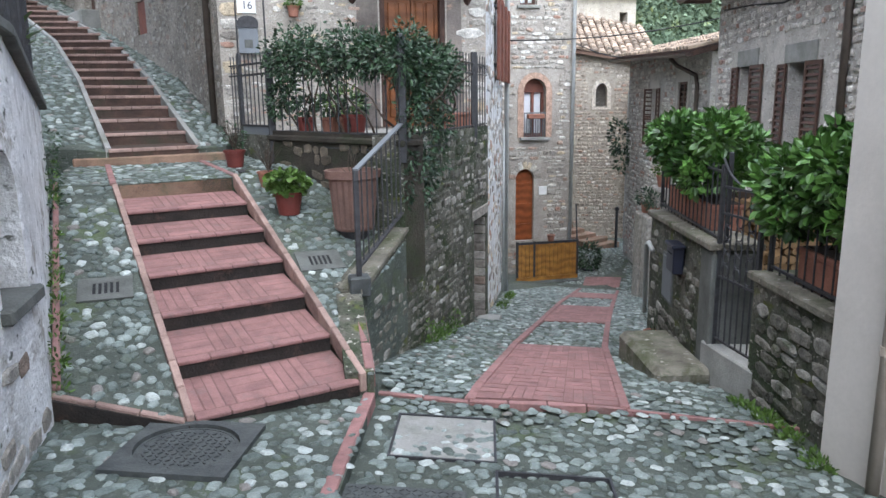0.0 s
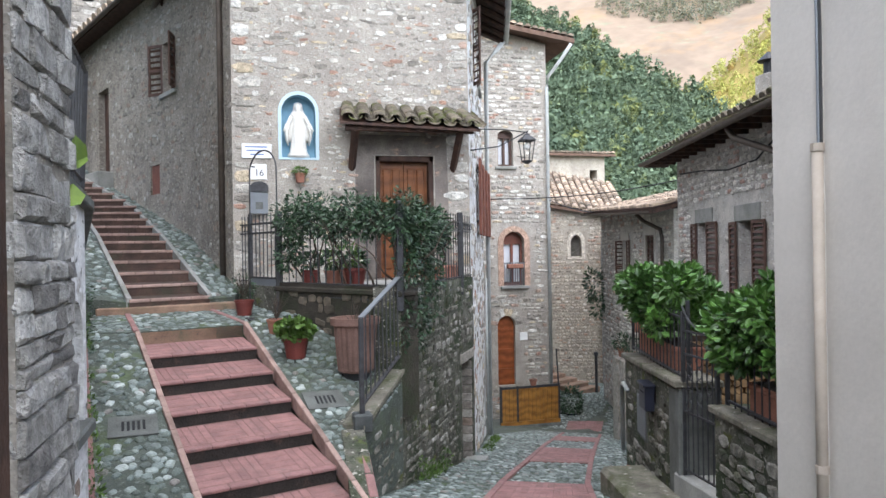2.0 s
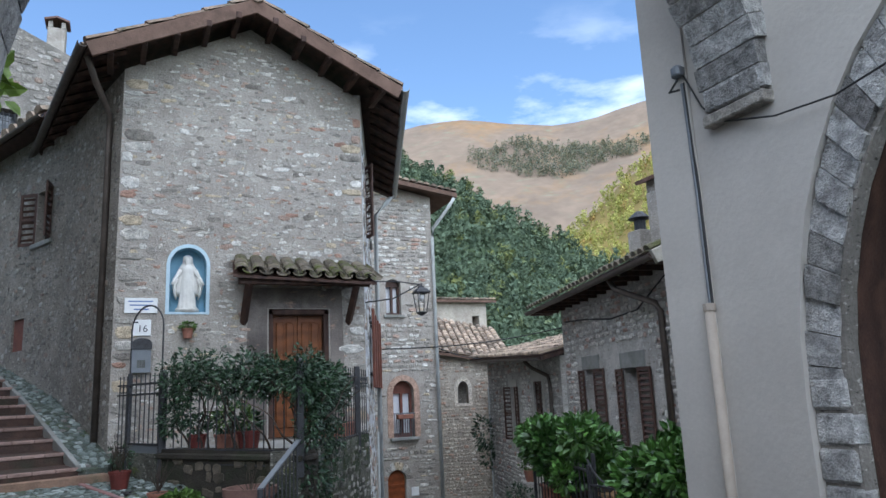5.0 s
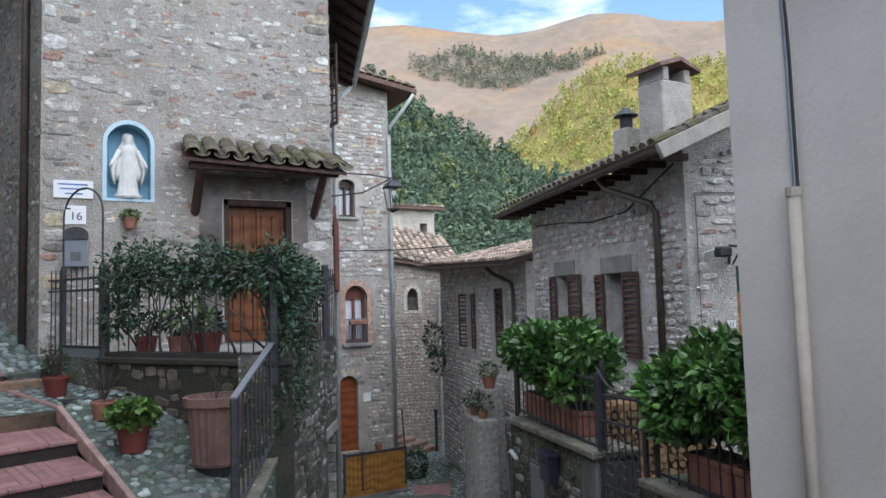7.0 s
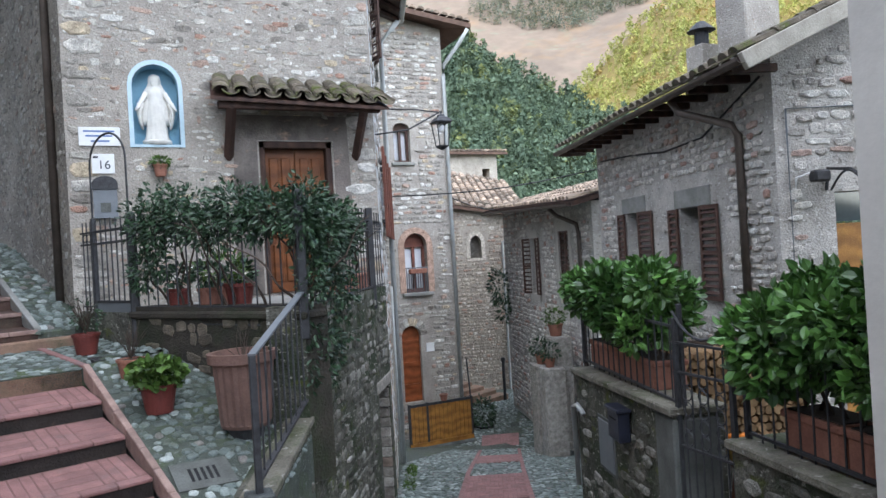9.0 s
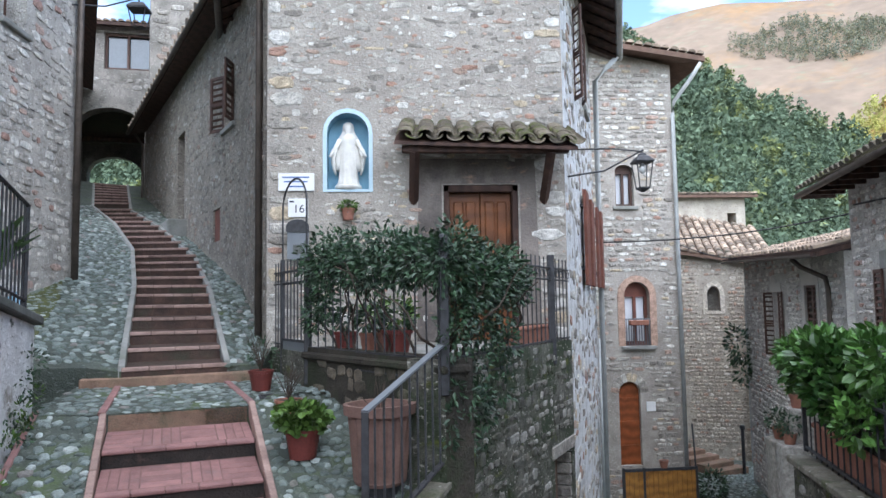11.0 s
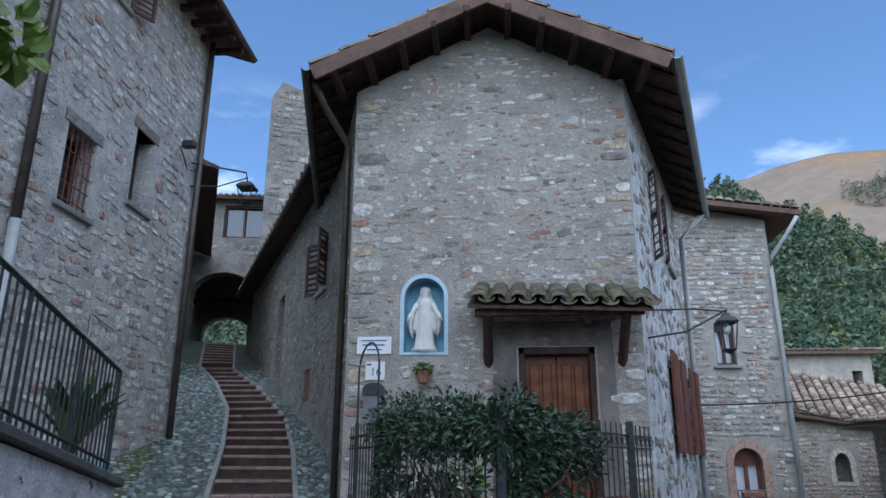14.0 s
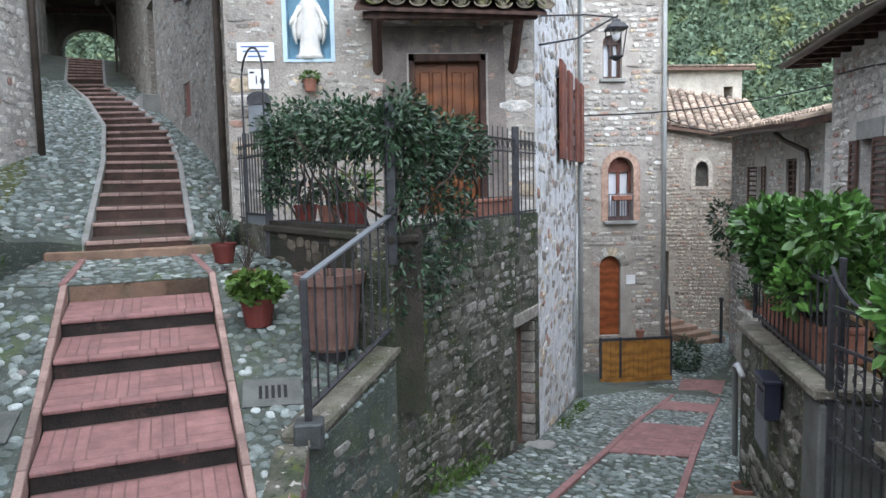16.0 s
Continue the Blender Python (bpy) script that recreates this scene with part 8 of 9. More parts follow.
stems("stem_clump", pt, (4.42, 7.15, z_street(4.42, 7.15) + 0.18), 12, 0.35, 0.5, 8, M_LEAFD, 0.004)

# firewood stack and fruit bowl behind the gate
wood = thing("firewood_stack", (5.35, 6.4, -1.3), "stack of split firewood with pale cut ends", "firewood")
rnd = random.Random(71)
wv_ = frame_of((4.75, 6.55), (6.3, 6.1))
for i in range(17):
    for j in range(12):
        r = rnd.uniform(0.035, 0.05)
        c = Vector((0.05 + i * 0.092 + (j % 2) * 0.046 + rnd.uniform(-0.01, 0.01), 0, -1.25 + j * 0.082))
        part("log", tubed([wv_ @ (c + Vector((0, rnd.uniform(-0.03, 0.02), 0))), wv_ @ (c + Vector((0, 0.35, 0)))], r, 7), M_LOGEND, wood)
part("back", boxed((-0.05, 0.36, -1.3), (1.7, 0.4, -0.25), wv_), M_TWIG, wood)
bowl = thing("fruit_bowl", (4.55, 5.3, -1.3), "ochre bowl heaped with orange fruit on a stand", "bowl")
part("stand", lathe([(0.14, 0), (0.12, 0.03), (0.09, 0.25), (0.12, 0.30)], (4.6, 5.35, -1.3), 12), M_TERRA, bowl)
part("body", lathe([(0.09, 0.30), (0.14, 0.36), (0.155, 0.46), (0.14, 0.47), (0.02, 0.42)], (4.6, 5.35, -1.3), 18), M_YELLOWPOT, bowl, smooth=True)
for k in range(14):
    a, rr = k * 2.4, 0.11 * math.sqrt((k % 11) / 11)
    part("fruit", lathe([(0.004, -0.03), (0.024, -0.022), (0.034, 0), (0.024, 0.022), (0.004, 0.03)], (4.6 + rr * math.cos(a), 5.35 + rr * math.sin(a), -0.82 + 0.03 * (k > 8)), 8), M_ORANGE, bowl, smooth=True)

# right-hand house: shutters, pipe, door, awning
for k, (a, b, c, d, z1) in enumerate(((0.93, 1.23, 1.77, 2.28, 1.22), (2.84, 3.13, 3.74, 4.2, 1.18))):
    o = thing("window_%d" % (9 + k), tuple(h1 @ Vector(((b + c) / 2, 0, 0))), "window with open brown louvred shutters", "window", "", "structure")
    shutter_leaf("shutter", h1, a, b, 0.0, z1, -0.02, M_SHUTTER, o, 13)
    shutter_leaf("shutter", h1, c, d, 0.0, z1, -0.02, M_SHUTTER, o, 13)
    part("lintel", boxed((b - 0.12, -0.02, z1), (c + 0.25, 0.2, z1 + 0.25), h1, 0.01), M_SLATE, o, "pale stone lintel")
    part("pane", boxed((b, 0.25, 0), (c, 0.26, z1), h1), M_GLASS, o)
    part("window_frame", boxed(((b + c) / 2 - 0.03, 0.2, 0), ((b + c) / 2 + 0.03, 0.25, z1), h1), M_SHUTTER, o)
rp_ = thing("downpipe", tuple(h1 @ Vector((4.8, -0.06, -1.0))), "dark brown downpipe bent under the eaves", "downpipe")
part("pipe", tubed([h1 @ Vector((4.0, -0.45, 2.46)), h1 @ Vector((4.1, -0.4, 2.3)), h1 @ Vector((4.75, -0.1, 2.02)), h1 @ Vector((4.8, -0.06, 1.9)), h1 @ Vector((4.8, -0.06, -1.3))], 0.045, 8), M_COPPER, rp_, smooth=True)
cb = thing("wall_cable", tuple(h1 @ Vector((2.5, -0.03, 2.0))), "sagging dark cable along the house wall", "cable")
part("cable", tubed([h1 @ Vector((0.3, -0.02, 2.2)), h1 @ Vector((1.6, -0.02, 2.12)), h1 @ Vector((2.8, -0.02, 2.0)), h1 @ Vector((3.9, -0.02, 2.02)), h1 @ Vector((5.2, -0.02, 2.45))], 0.014, 5), M_CABLE, cb)
cb2 = thing("wall_conduit", tuple(i1 @ Vector((0.1, -0.03, 1.0))), "grey conduit framing the gable wall", "cable")
part("cable", tubed([i1 @ Vector((0.12, -0.02, -0.6)), i1 @ Vector((0.12, -0.02, 2.06)), i1 @ Vector((1.2, -0.02, 2.06))], 0.012, 5), M_GREYBOX, cb2)
dr = thing("door_3", tuple(i1 @ Vector((1.0, 0.1, -1.3))), "brown house door with a dark fanlight and glass canopy", "door", "", "structure")
part("leaf", boxed((0.6, 0.14, -1.3), (1.5, 0.19, 0.85), i1, 0.006), M_ORANGEWOOD, dr)
part("fanlight", boxed((0.6, 0.14, 0.87), (1.5, 0.17, 1.18), i1), M_GLASS, dr)
part("canopy_arm", tubed([i1 @ Vector((0.52, 0, 1.2)), i1 @ Vector((0.52, -0.04, 1.42)), i1 @ Vector((0.56, -0.35, 1.38)), i1 @ Vector((0.56, -0.6, 1.25))], 0.018, 6), M_IRON, dr)
part("canopy_scroll", tubed([i1 @ Vector((0.54, -0.05 - 0.5 * q / 10, 1.2 + 0.17 * math.sin(math.pi * q / 11))) for q in range(11)], 0.012, 6), M_IRON, dr)
fl2 = thing("wall_lamp", tuple(i1 @ Vector((0.33, -0.1, 1.3))), "black floodlight on a curved white bracket", "lamp")
part("head", boxed((0.28, -0.22, 1.28), (0.45, -0.08, 1.40), i1, 0.02), M_IRON, fl2)
part("bracket", tubed([i1 @ Vector((0.18, 0, 1.1)), i1 @ Vector((0.18, -0.04, 1.34)), i1 @ Vector((0.30, -0.12, 1.38))], 0.012, 6), M_MARBLE, fl2)
nb = thing("house_number", tuple(i1 @ Vector((0.5, 0, 0.5))), "pale number tile beside the door", "sign")
part("tile", boxed((0.45, -0.014, 0.44), (0.56, 0.0, 0.53), i1, 0.003), M_MARBLE, nb)
lettering("11", 0.07, on_face(i1, 0.505, -0.017, 0.485), M_INK, nb)

# house further down: shutters, pipe, step pots
for k, (a, b, z0, z1) in enumerate(((3.35, 3.95, -0.45, 1.0), (5.95, 6.75, -0.55, 1.1))):
    o = thing("window_%d" % (11 + k), tuple(n1 @ Vector(((a + b) / 2, 0, z0))), "street window with brown shutters and a pale surround", "window", "", "structure")
    part("surround", plate(rect(a - 0.16, b + 0.16, z0 - 0.16, z1 + 0.2), [rect(a, b, z0, z1)], -0.015, 0.02, n1), M_WHITE, o)
    if k:
        shutter_leaf("shutter", n1, a, (a + b) / 2, z0, z1, 0.06, M_SHUTTER, o, 14)
        shutter_leaf("shutter", n1, (a + b) / 2, b, z0, z1, 0.06, M_SHUTTER, o, 14)
    else:
        shutter_leaf("shutter", n1 @ pose(a - 0.02, 0, 0, 0, 0, -150), 0, 0.34, z0, z1, 0.0, M_SHUTTER, o, 12)
        shutter_leaf("shutter", n1, b + 0.02, b + 0.36, z0, z1, -0.03, M_SHUTTER, o, 12)
        part("pane", boxed((a, 0.2, z0), (b, 0.21, z1), n1), M_GLASS, o)
mp = thing("downpipe", tuple(n1 @ Vector((7.6, -0.06, -2))), "brown downpipe under the tiled eaves", "downpipe")
part("pipe", tubed([n1 @ Vector((6.9, -0.45, 1.58)), n1 @ Vector((6.95, -0.3, 1.42)), n1 @ Vector((7.6, -0.08, 1.2)), n1 @ Vector((7.65, -0.06, 1.0)), n1 @ Vector((7.65, -0.06, -2.5))], 0.045, 8), M_COPPER, mp, smooth=True)
for k, (s, y, z, r) in enumerate(((6.9, -0.45, -1.15, 0.16), (6.7, -0.75, -1.75, 0.13), (6.6, -0.6, -2.3, 0.13), (7.2, -0.7, -1.75, 0.12))):
    c = n1 @ Vector((s, y, z))
    st = thing("step_block", tuple(c - Vector((0, 0, 0.3))), "pale stone step block against the house", "step", "step blocks")
    part("block", boxed((s - 0.3, y - 0.2, z - 2.2), (s + 0.3, y + 0.25, z), n1, 0.02), M_STONE2, st)
    o = pot("step_pot", tuple(c), r, r * 1.6, M_TERRA, "terracotta pot with a small shrub on a step", "pots on the steps")
    leaf_mass("leaves", o, [((c.x, c.y, c.z + r * 1.6 + 0.15), (0.22, 0.22, 0.2))], 170, (0.06, 0.1), M_LEAFD if k else M_LEAFY, 90 + k)

# tall narrow house: windows, door, wooden gate
tw_ = thing("window_13", tuple(k1 @ Vector((kx(6.92), 0.1, -0.2))), "arched window with curtains, railing and red flower box", "window", "", "structure")
a, b = kx(6.62), kx(7.23)
part("curtain", boxed((a, 0.26, -0.2), (b, 0.28, 1.3), k1), M_CURTAIN, tw_)
part("window_frame", plate(arch(a, b, -0.2, 1.3), [rect(a + 0.07, (a + b) / 2 - 0.035, -0.1, 0.95), rect((a + b) / 2 + 0.035, b - 0.07, -0.1, 0.95)], 0.18, 0.24, k1), M_SHUTRED, tw_)
part("surround", plate(arch(a - 0.16, b + 0.16, -0.2, 1.45), [arch(a, b, -0.2, 1.3)], -0.02, 0.03, k1), M_WARM, tw_)
part("sill", boxed((a - 0.1, -0.1, -0.28), (b + 0.1, 0.1, -0.2), k1, 0.01), M_SLATE, tw_)
part("flower_box", boxed((a + 0.08, -0.16, 0.28), (b - 0.08, -0.02, 0.4), k1, 0.015), M_TERRA, tw_)
for k in range(10):
    s = a + (b - a) * (k + 0.5) / 10
    part("bar", tubed([k1 @ Vector((s, -0.01, -0.2)), k1 @ Vector((s, -0.01, 0.42))], 0.012, 5), M_GREYBOX, tw_)
part("rail", boxed((a, -0.03, 0.41), (b, 0.01, 0.44), k1), M_GREYBOX, tw_)
tw2 = thing("window_14", tuple(k1 @ Vector((kx(6.72), 0.1, 3.1))), "small upper window with a brown frame", "window", "", "structure")
a, b = kx(6.5), kx(6.95)
part("curtain", boxed((a, 0.26, 3.1), (b, 0.28, 4.1), k1), M_CURTAIN, tw2)
part("window_frame", plate(arch(a, b, 3.1, 4.1, 0.15), [rect(a + 0.06, (a + b) / 2 - 0.03, 3.17, 3.9), rect((a + b) / 2 + 0.03, b - 0.06, 3.17, 3.9)], 0.15, 0.22, k1), M_SHUTTER, tw2)
part("sill", boxed((a - 0.08, -0.08, 3.02), (b + 0.08, 0.1, 3.1), k1, 0.01), M_SLATE, tw2)
td = thing("door_4", tuple(k1 @ Vector((kx(6.68), 0.1, -2.9))), "arched reddish plank door", "door", "", "structure")
part("leaf", plate(arch(kx(6.42), kx(6.93), -2.95, -1.03), [], 0.12, 0.2, k1), M_REDDOOR, td)
for k in range(3):
    part("batten", boxed((kx(6.44), 0.1, -2.6 + 0.55 * k), (kx(6.91), 0.13, -2.5 + 0.55 * k), k1), M_REDDOOR, td)
for k in range(9):
    an = math.pi * (k + 0.5) / 9
    c = Vector((kx(6.675) + 0.35 * math.cos(an), 0, -1.28 + 0.35 * math.sin(an)))
    part("voussoir", boxed((-0.055, -0.015, -0.1), (0.055, 0.05, 0.1), k1 @ pose(c.x, 0, c.z) @ Matrix.Rotation(math.pi / 2 - an, 4, "Y"), 0.01), M_STONE, td)
og = thing("wooden_gate", (7.1, 17.3, -3.7), "honey-coloured board gate on a stone platform", "gate")
om = frame_of((6.15, 17.0), (7.85, 17.05))
part("platform", boxed((-0.3, -0.1, -5.2), (1.75, 0.9, -3.85), om, 0.03), M_CONCRETE, og, "mossy concrete platform")
for k in range(15):
    part("board", boxed((0.03 + k * 0.11, -0.02, -3.78), (0.03 + k * 0.11 + 0.102, 0.01, -2.88), om, 0.004), M_ORANGEWOOD, og)
part("frame", boxed((0.0, -0.03, -2.88), (1.7, 0.03, -2.82), om), M_IRON, og)
part("frame", boxed((0.0, -0.04, -3.84), (1.7, 0.03, -3.74), om), M_ORANGEWOOD, og)
for s in (0.0, 0.46, 1.66):
    part("post", boxed((s, -0.035, -3.84), (s + 0.05, 0.03, -2.8), om), M_IRON, og)
part("rail", tubed([om @ Vector((1.68, 0, -2.8)), om @ Vector((1.68, 0.1, -1.9))], 0.02, 6), M_IRON, og)
gpot = pot("gate_pot", tuple(om @ Vector((0.95, 0.0, -2.82))), 0.1, 0.16, M_TERRA, "small terracotta pot on the gate rail")
np_ = thing("wall_plate", tuple(k1 @ Vector((kx(7.17), 0, -1.6))), "small white tile on the stone wall", "sign")
part("tile", boxed((kx(7.06), -0.02, -1.72), (kx(7.28), 0.0, -1.5), k1, 0.004), M_MARBLE, np_)
tp_ = thing("downpipe", (7.9, 17.78, -4.6), "pale downpipe at the corner of the narrow house", "downpipe")
part("pipe", tubed([(8.5, 17.35, 6.45), (8.3, 17.5, 6.1), (7.96, 17.74, 5.6), (7.94, 17.78, 5.3), (7.94, 17.78, -4.3)], 0.05, 8), M_PIPE, tp_, smooth=True)

# far steps, shrubs and a bollard at the foot of the street
fs_ = thing("far_steps", (10.2, 21.0, -4.4), "short flight of worn red brick steps climbing aside", "steps", "", "structure")
fmx = frame_of((10.35, 21.25), (11.5, 21.75))
for k in range(6):
    part("step", boxed((-0.2 * k, 0.34 * k, -4.6), (1.2 - 0.2 * k, 0.34 * k + 0.42, -3.98 + 0.13 * k), fmx, 0.015), M_BRICKOLD_I, fs_)
fb_ = thing("street_shrub", (8.6, 18.6, -4.3), "dark shrub in a pot beside the narrow house", "shrub")
part("pot", lathe([(0.14, 0), (0.2, 0.3), (0.22, 0.32), (0.05, 0.3)], (8.75, 18.3, -4.25), 14), M_NAVY, fb_)
leaf_mass("leaves", fb_, [((8.75, 18.3, -3.6), (0.35, 0.35, 0.4))], 420, (0.08, 0.14), M_LEAFD, 97)
bo = thing("bollard", (11.2, 21.2, -4.4), "thin dark iron post beside the street", "post")
part("shaft", tubed([(11.25, 21.6, -4.5), (11.25, 21.6, -2.9)], 0.05, 8), M_IRON, bo)
part("cap", lathe([(0.05, 0), (0.08, 0.03), (0.07, 0.12), (0.01, 0.15)], (11.25, 21.6, -2.9), 10), M_IRON, bo)
bs_ = thing("window_15", tuple(b1 @ Vector((2.05, 0, 0.35))), "small blind arched window in the cobble wall", "window", "", "structure")
part("surround", plate(arch(1.72, 2.38, 0.4, 1.45, 0.4), [arch(1.85, 2.25, 0.5, 1.3, 0.3)], -0.03, 0.02, b1), M_WARM, bs_)
bp_ = thing("downpipe", tuple(b1 @ Vector((3.0, -0.05, -2))), "thin pale downpipe on the cobble wall", "downpipe")
part("pipe", tubed([b1 @ Vector((3.6, -0.3, 1.5)), b1 @ Vector((3.0, -0.06, 1.0)), b1 @ Vector((3.0, -0.06, -4.6))], 0.04, 7), M_PIPE, bp_)
iv = thing("wall_ivy", (12.6, 22.6, -1.5), "ivy tuft growing from the house wall", "ivy")
leaf_mass("leaves", iv, [((n1 @ Vector((0.2, -0.25, -0.4))), (0.35, 0.4, 0.6)), ((n1 @ Vector((0.4, -0.2, -1.1))), (0.25, 0.3, 0.4))], 420, (0.09, 0.16), M_LEAFD, 98)

# ================= cream wall: pipe, cables =================
wpipe = thing("downpipe", (3.35, 3.04, -1.3), "buff pipe with cables above, shade put into its paint colour", "downpipe")
part("pipe", tubed([we @ Vector((w_at(3.04), -0.045, 1.45)), we @ Vector((w_at(3.04), -0.045, -1.5))], 0.035, 10), M_BUFF, wpipe, smooth=True)
part("collar", tubed([we @ Vector((w_at(3.04), -0.045, 1.45)), we @ Vector((w_at(3.04), -0.045, 1.40))], 0.042, 10), M_BUFF, wpipe)
part("collar", tubed([we @ Vector((w_at(3.04), -0.045, -0.55)), we @ Vector((w_at(3.04), -0.045, -0.6))], 0.042, 10), M_BUFF, wpipe)
part("cable", tubed([we @ Vector((w_at(3.04), -0.03, 1.45)), we @ Vector((w_at(3.05), -0.02, 2.2)), we @ Vector((w_at(3.07), -0.02, 3.05))], 0.014, 6), M_GREYBOX, wpipe)
part("cable", tubed([we @ Vector((w_at(3.02), -0.03, 1.45)), we @ Vector((w_at(3.03), -0.02, 2.2)), we @ Vector((w_at(3.05), -0.02, 3.05))], 0.010, 6), M_CABLE, wpipe)
jb = thing("junction_box", tuple(we @ Vector((w_at(3.07), -0.05, 3.1))), "grey junction box with loose wires", "junction box")
part("body", lathe([(0.045, -0.04), (0.05, -0.03), (0.05, 0.02), (0.03, 0.04)], we @ Vector((w_at(3.07), -0.05, 3.14)), 12), M_GREYBOX, jb)
part("cable", tubed([we @ Vector((w_at(3.04), -0.03, 3.1)), we @ Vector((w_at(2.9), -0.03, 2.8)), we @ Vector((w_at(2.7), -0.05, 2.62)), we @ Vector((w_at(2.3), -0.07, 2.5)), we @ Vector((w_at(1.9), -0.06, 2.47)), we @ Vector((w_at(1.4), -0.06, 2.55))], 0.007, 5), M_CABLE, jb)
part("cable", tubed([we @ Vector((w_at(3.08), -0.05, 3.08)), we @ Vector((w_at(3.1), -0.12, 2.98)), we @ Vector((w_at(3.02), -0.1, 2.97))], 0.009, 5), M_CABLE, jb)
hook = thing("wall_hook", tuple(we @ Vector((w_at(3.12), -0.02, 3.5))), "small iron ring in the plaster", "hook")
bm = bmesh.new()
tube(bm, [we @ Vector((w_at(3.12) + 0.03 * math.cos(q * 0.628), -0.02, 3.5 + 0.03 * math.sin(q * 0.628))) for q in range(11)], 0.006, 5, False)
part("ring", bm, M_IRON, hook)

# overhead wires
for k, (a, b, sag) in enumerate((((4.9, 13.9, 1.9), (9.0, 12.0, 2.3), 0.15), ((7.9, 17.8, 2.2), (10.5, 19.5, 1.9), 0.1), ((7.9, 17.8, 2.4), (13.0, 30.6, 4.2), 0.2))):
    a, b = Vector(a), Vector(b)
    o = thing("overhead_wire", tuple(a), "thin dark wire strung between the houses", "wire")
    part("cable", tubed([a.lerp(b, q / 8) - Vector((0, 0, sag * math.sin(math.pi * q / 8))) for q in range(9)], 0.012, 4), M_CABLE, o)

# moss and weeds at the foot of the walls
weeds = thing("weeds", (0.95, 5.2, -1.4), "yellow-green moss and weeds along the wall foot", "weeds", "", "stuff")
rnd = random.Random(55)
wsp = []
for k in range(26):
    x, y = along((1.6, 6.8), (2.35, 8.1), rnd.random())
    wsp.append(((x + rnd.uniform(0, 0.06), y - rnd.uniform(0.02, 0.1), z_street(x, y) + rnd.uniform(0.0, 0.35) * rnd.random()), (0.07, 0.07, 0.05)))
for k in range(40):
    x, y = along((3.45, 3.3), (3.78, 4.6), rnd.random())
    wsp.append(((x - rnd.uniform(0.03, 0.12), y, z_street(x, y) + 0.01), (0.07, 0.09, 0.03)))
for k in range(26):
    x, y = along(Q[1], Q[2], rnd.random())
    wsp.append(((x + 0.05, y, z_ramp(x, y) + rnd.uniform(0, 0.3) * rnd.random()), (0.05, 0.07, 0.05)))
for k in range(14):
    x, y = along((3.4, 10.0), (4.6, 13.0), rnd.random())
    wsp.append(((x + 0.06, y - 0.04, z_street(x, y) + 0.03), (0.08, 0.08, 0.06)))
leaf_mass("weeds_leaves", weeds, wsp, 2600, (0.02, 0.055), M_LEAFY, 56, droop=-0.5)
ivy = thing("wall_ivy", (-1.1, 4.7, 0.0), "small dark ivy growing on the whitewashed wall", "ivy")
leaf_mass("leaves", ivy, [((q2 @ Vector((s, -0.03, z))), (0.12, 0.06, 0.13)) for s, z in ((2.6, 0.3), (2.75, 0.1), (2.5, -0.1), (2.85, 0.45), (2.3, 0.0), (2.9, -0.2))], 420, (0.025, 0.05), M_LEAFD, 57)

# ================= stones, cobbles: last =================
facade_holes = [rect(DOOR[0] - 0.18, DOOR[1] + 0.18, 0.2, 2.45), arch(NICHE[0] - 0.1, NICHE[1] + 0.1, NICHE[2] - 0.1, NICHE[3] + 0.12), rect(0.1, 0.55, 1.3, 2.36)]
rubble(front, FACE, [(0.02, 0.42), (FW - 0.02, 0.42), (FW - 0.02, 5.4), (FW / 2, 6.25), (0.02, 5.4)], facade_holes, 101, (0.05, 0.13), (0.06, 0.28), 0.34, (0.003, 0.009), M_STONE, M_STONE_I, 280, (1.2, 3.6))
rubble(front, FACE, [(0.02, 0.42), (FW - 0.02, 0.42), (FW - 0.02, 5.4), (FW / 2, 6.25), (0.02, 5.4)], facade_holes, 131, (0.035, 0.065), (0.035, 0.13), 0.42, (0.002, 0.006), M_STONE, M_STONE_I, 0, None, 0.006)
for side in (0, 1):
    rnd = random.Random(150 + side)
    z = 0.42
    while z < 5.3:
        h, w = rnd.uniform(0.09, 0.2), rnd.uniform(0.14, 0.42)
        if rnd.random() < 0.25:
            z += h
            continue
        s = w / 2 if side == 0 else FW - w / 2
        ob = new("quoin", stone_mesh(rnd.randrange(14), M_STONE))
        ob.parent = front
        ob.matrix_basis = house.matrix_basis.inverted() @ FACE @ Matrix.LocRotScale((s, -0.001, z + h / 2), None, (w, 0.012, h - 0.015))
        z += h
rubble(left_wall, lm, rect(0.1, span(A0, B0) - 0.02, 0.5, 5.3), [], 102, (0.06, 0.13), (0.07, 0.24), 0.5, (0.004, 0.012), M_STONE2, M_STONE2_I, 80, (2.4, 1.5))
rubble(right_wall, rm, rect(0.02, RW - 0.05, -3.0, 5.4), [rect(h[0][0] - 0.05, h[1][0] + 0.05, h[0][1] - 0.05, h[2][1] + 0.3) for h in right_holes], 103, (0.1, 0.18), (0.12, 0.36), 0.5, (0.006, 0.018), M_STONE, M_STONE_I, 60, (0.8, 1.0))
rubble(wing.children[0], w1, [(0.1, 3.2), (WW - 0.05, 1.3), (WW - 0.05, 5.6), (0.1, 5.6)], [rect(h[0][0] - 0.05, h[1][0] + 0.05, h[0][1] - 0.05, h[2][1] + 0.05) for h in wing_holes], 104, (0.07, 0.15), (0.08, 0.28), 0.55, (0.004, 0.014), M_STONE2, M_STONE2_I, 0)
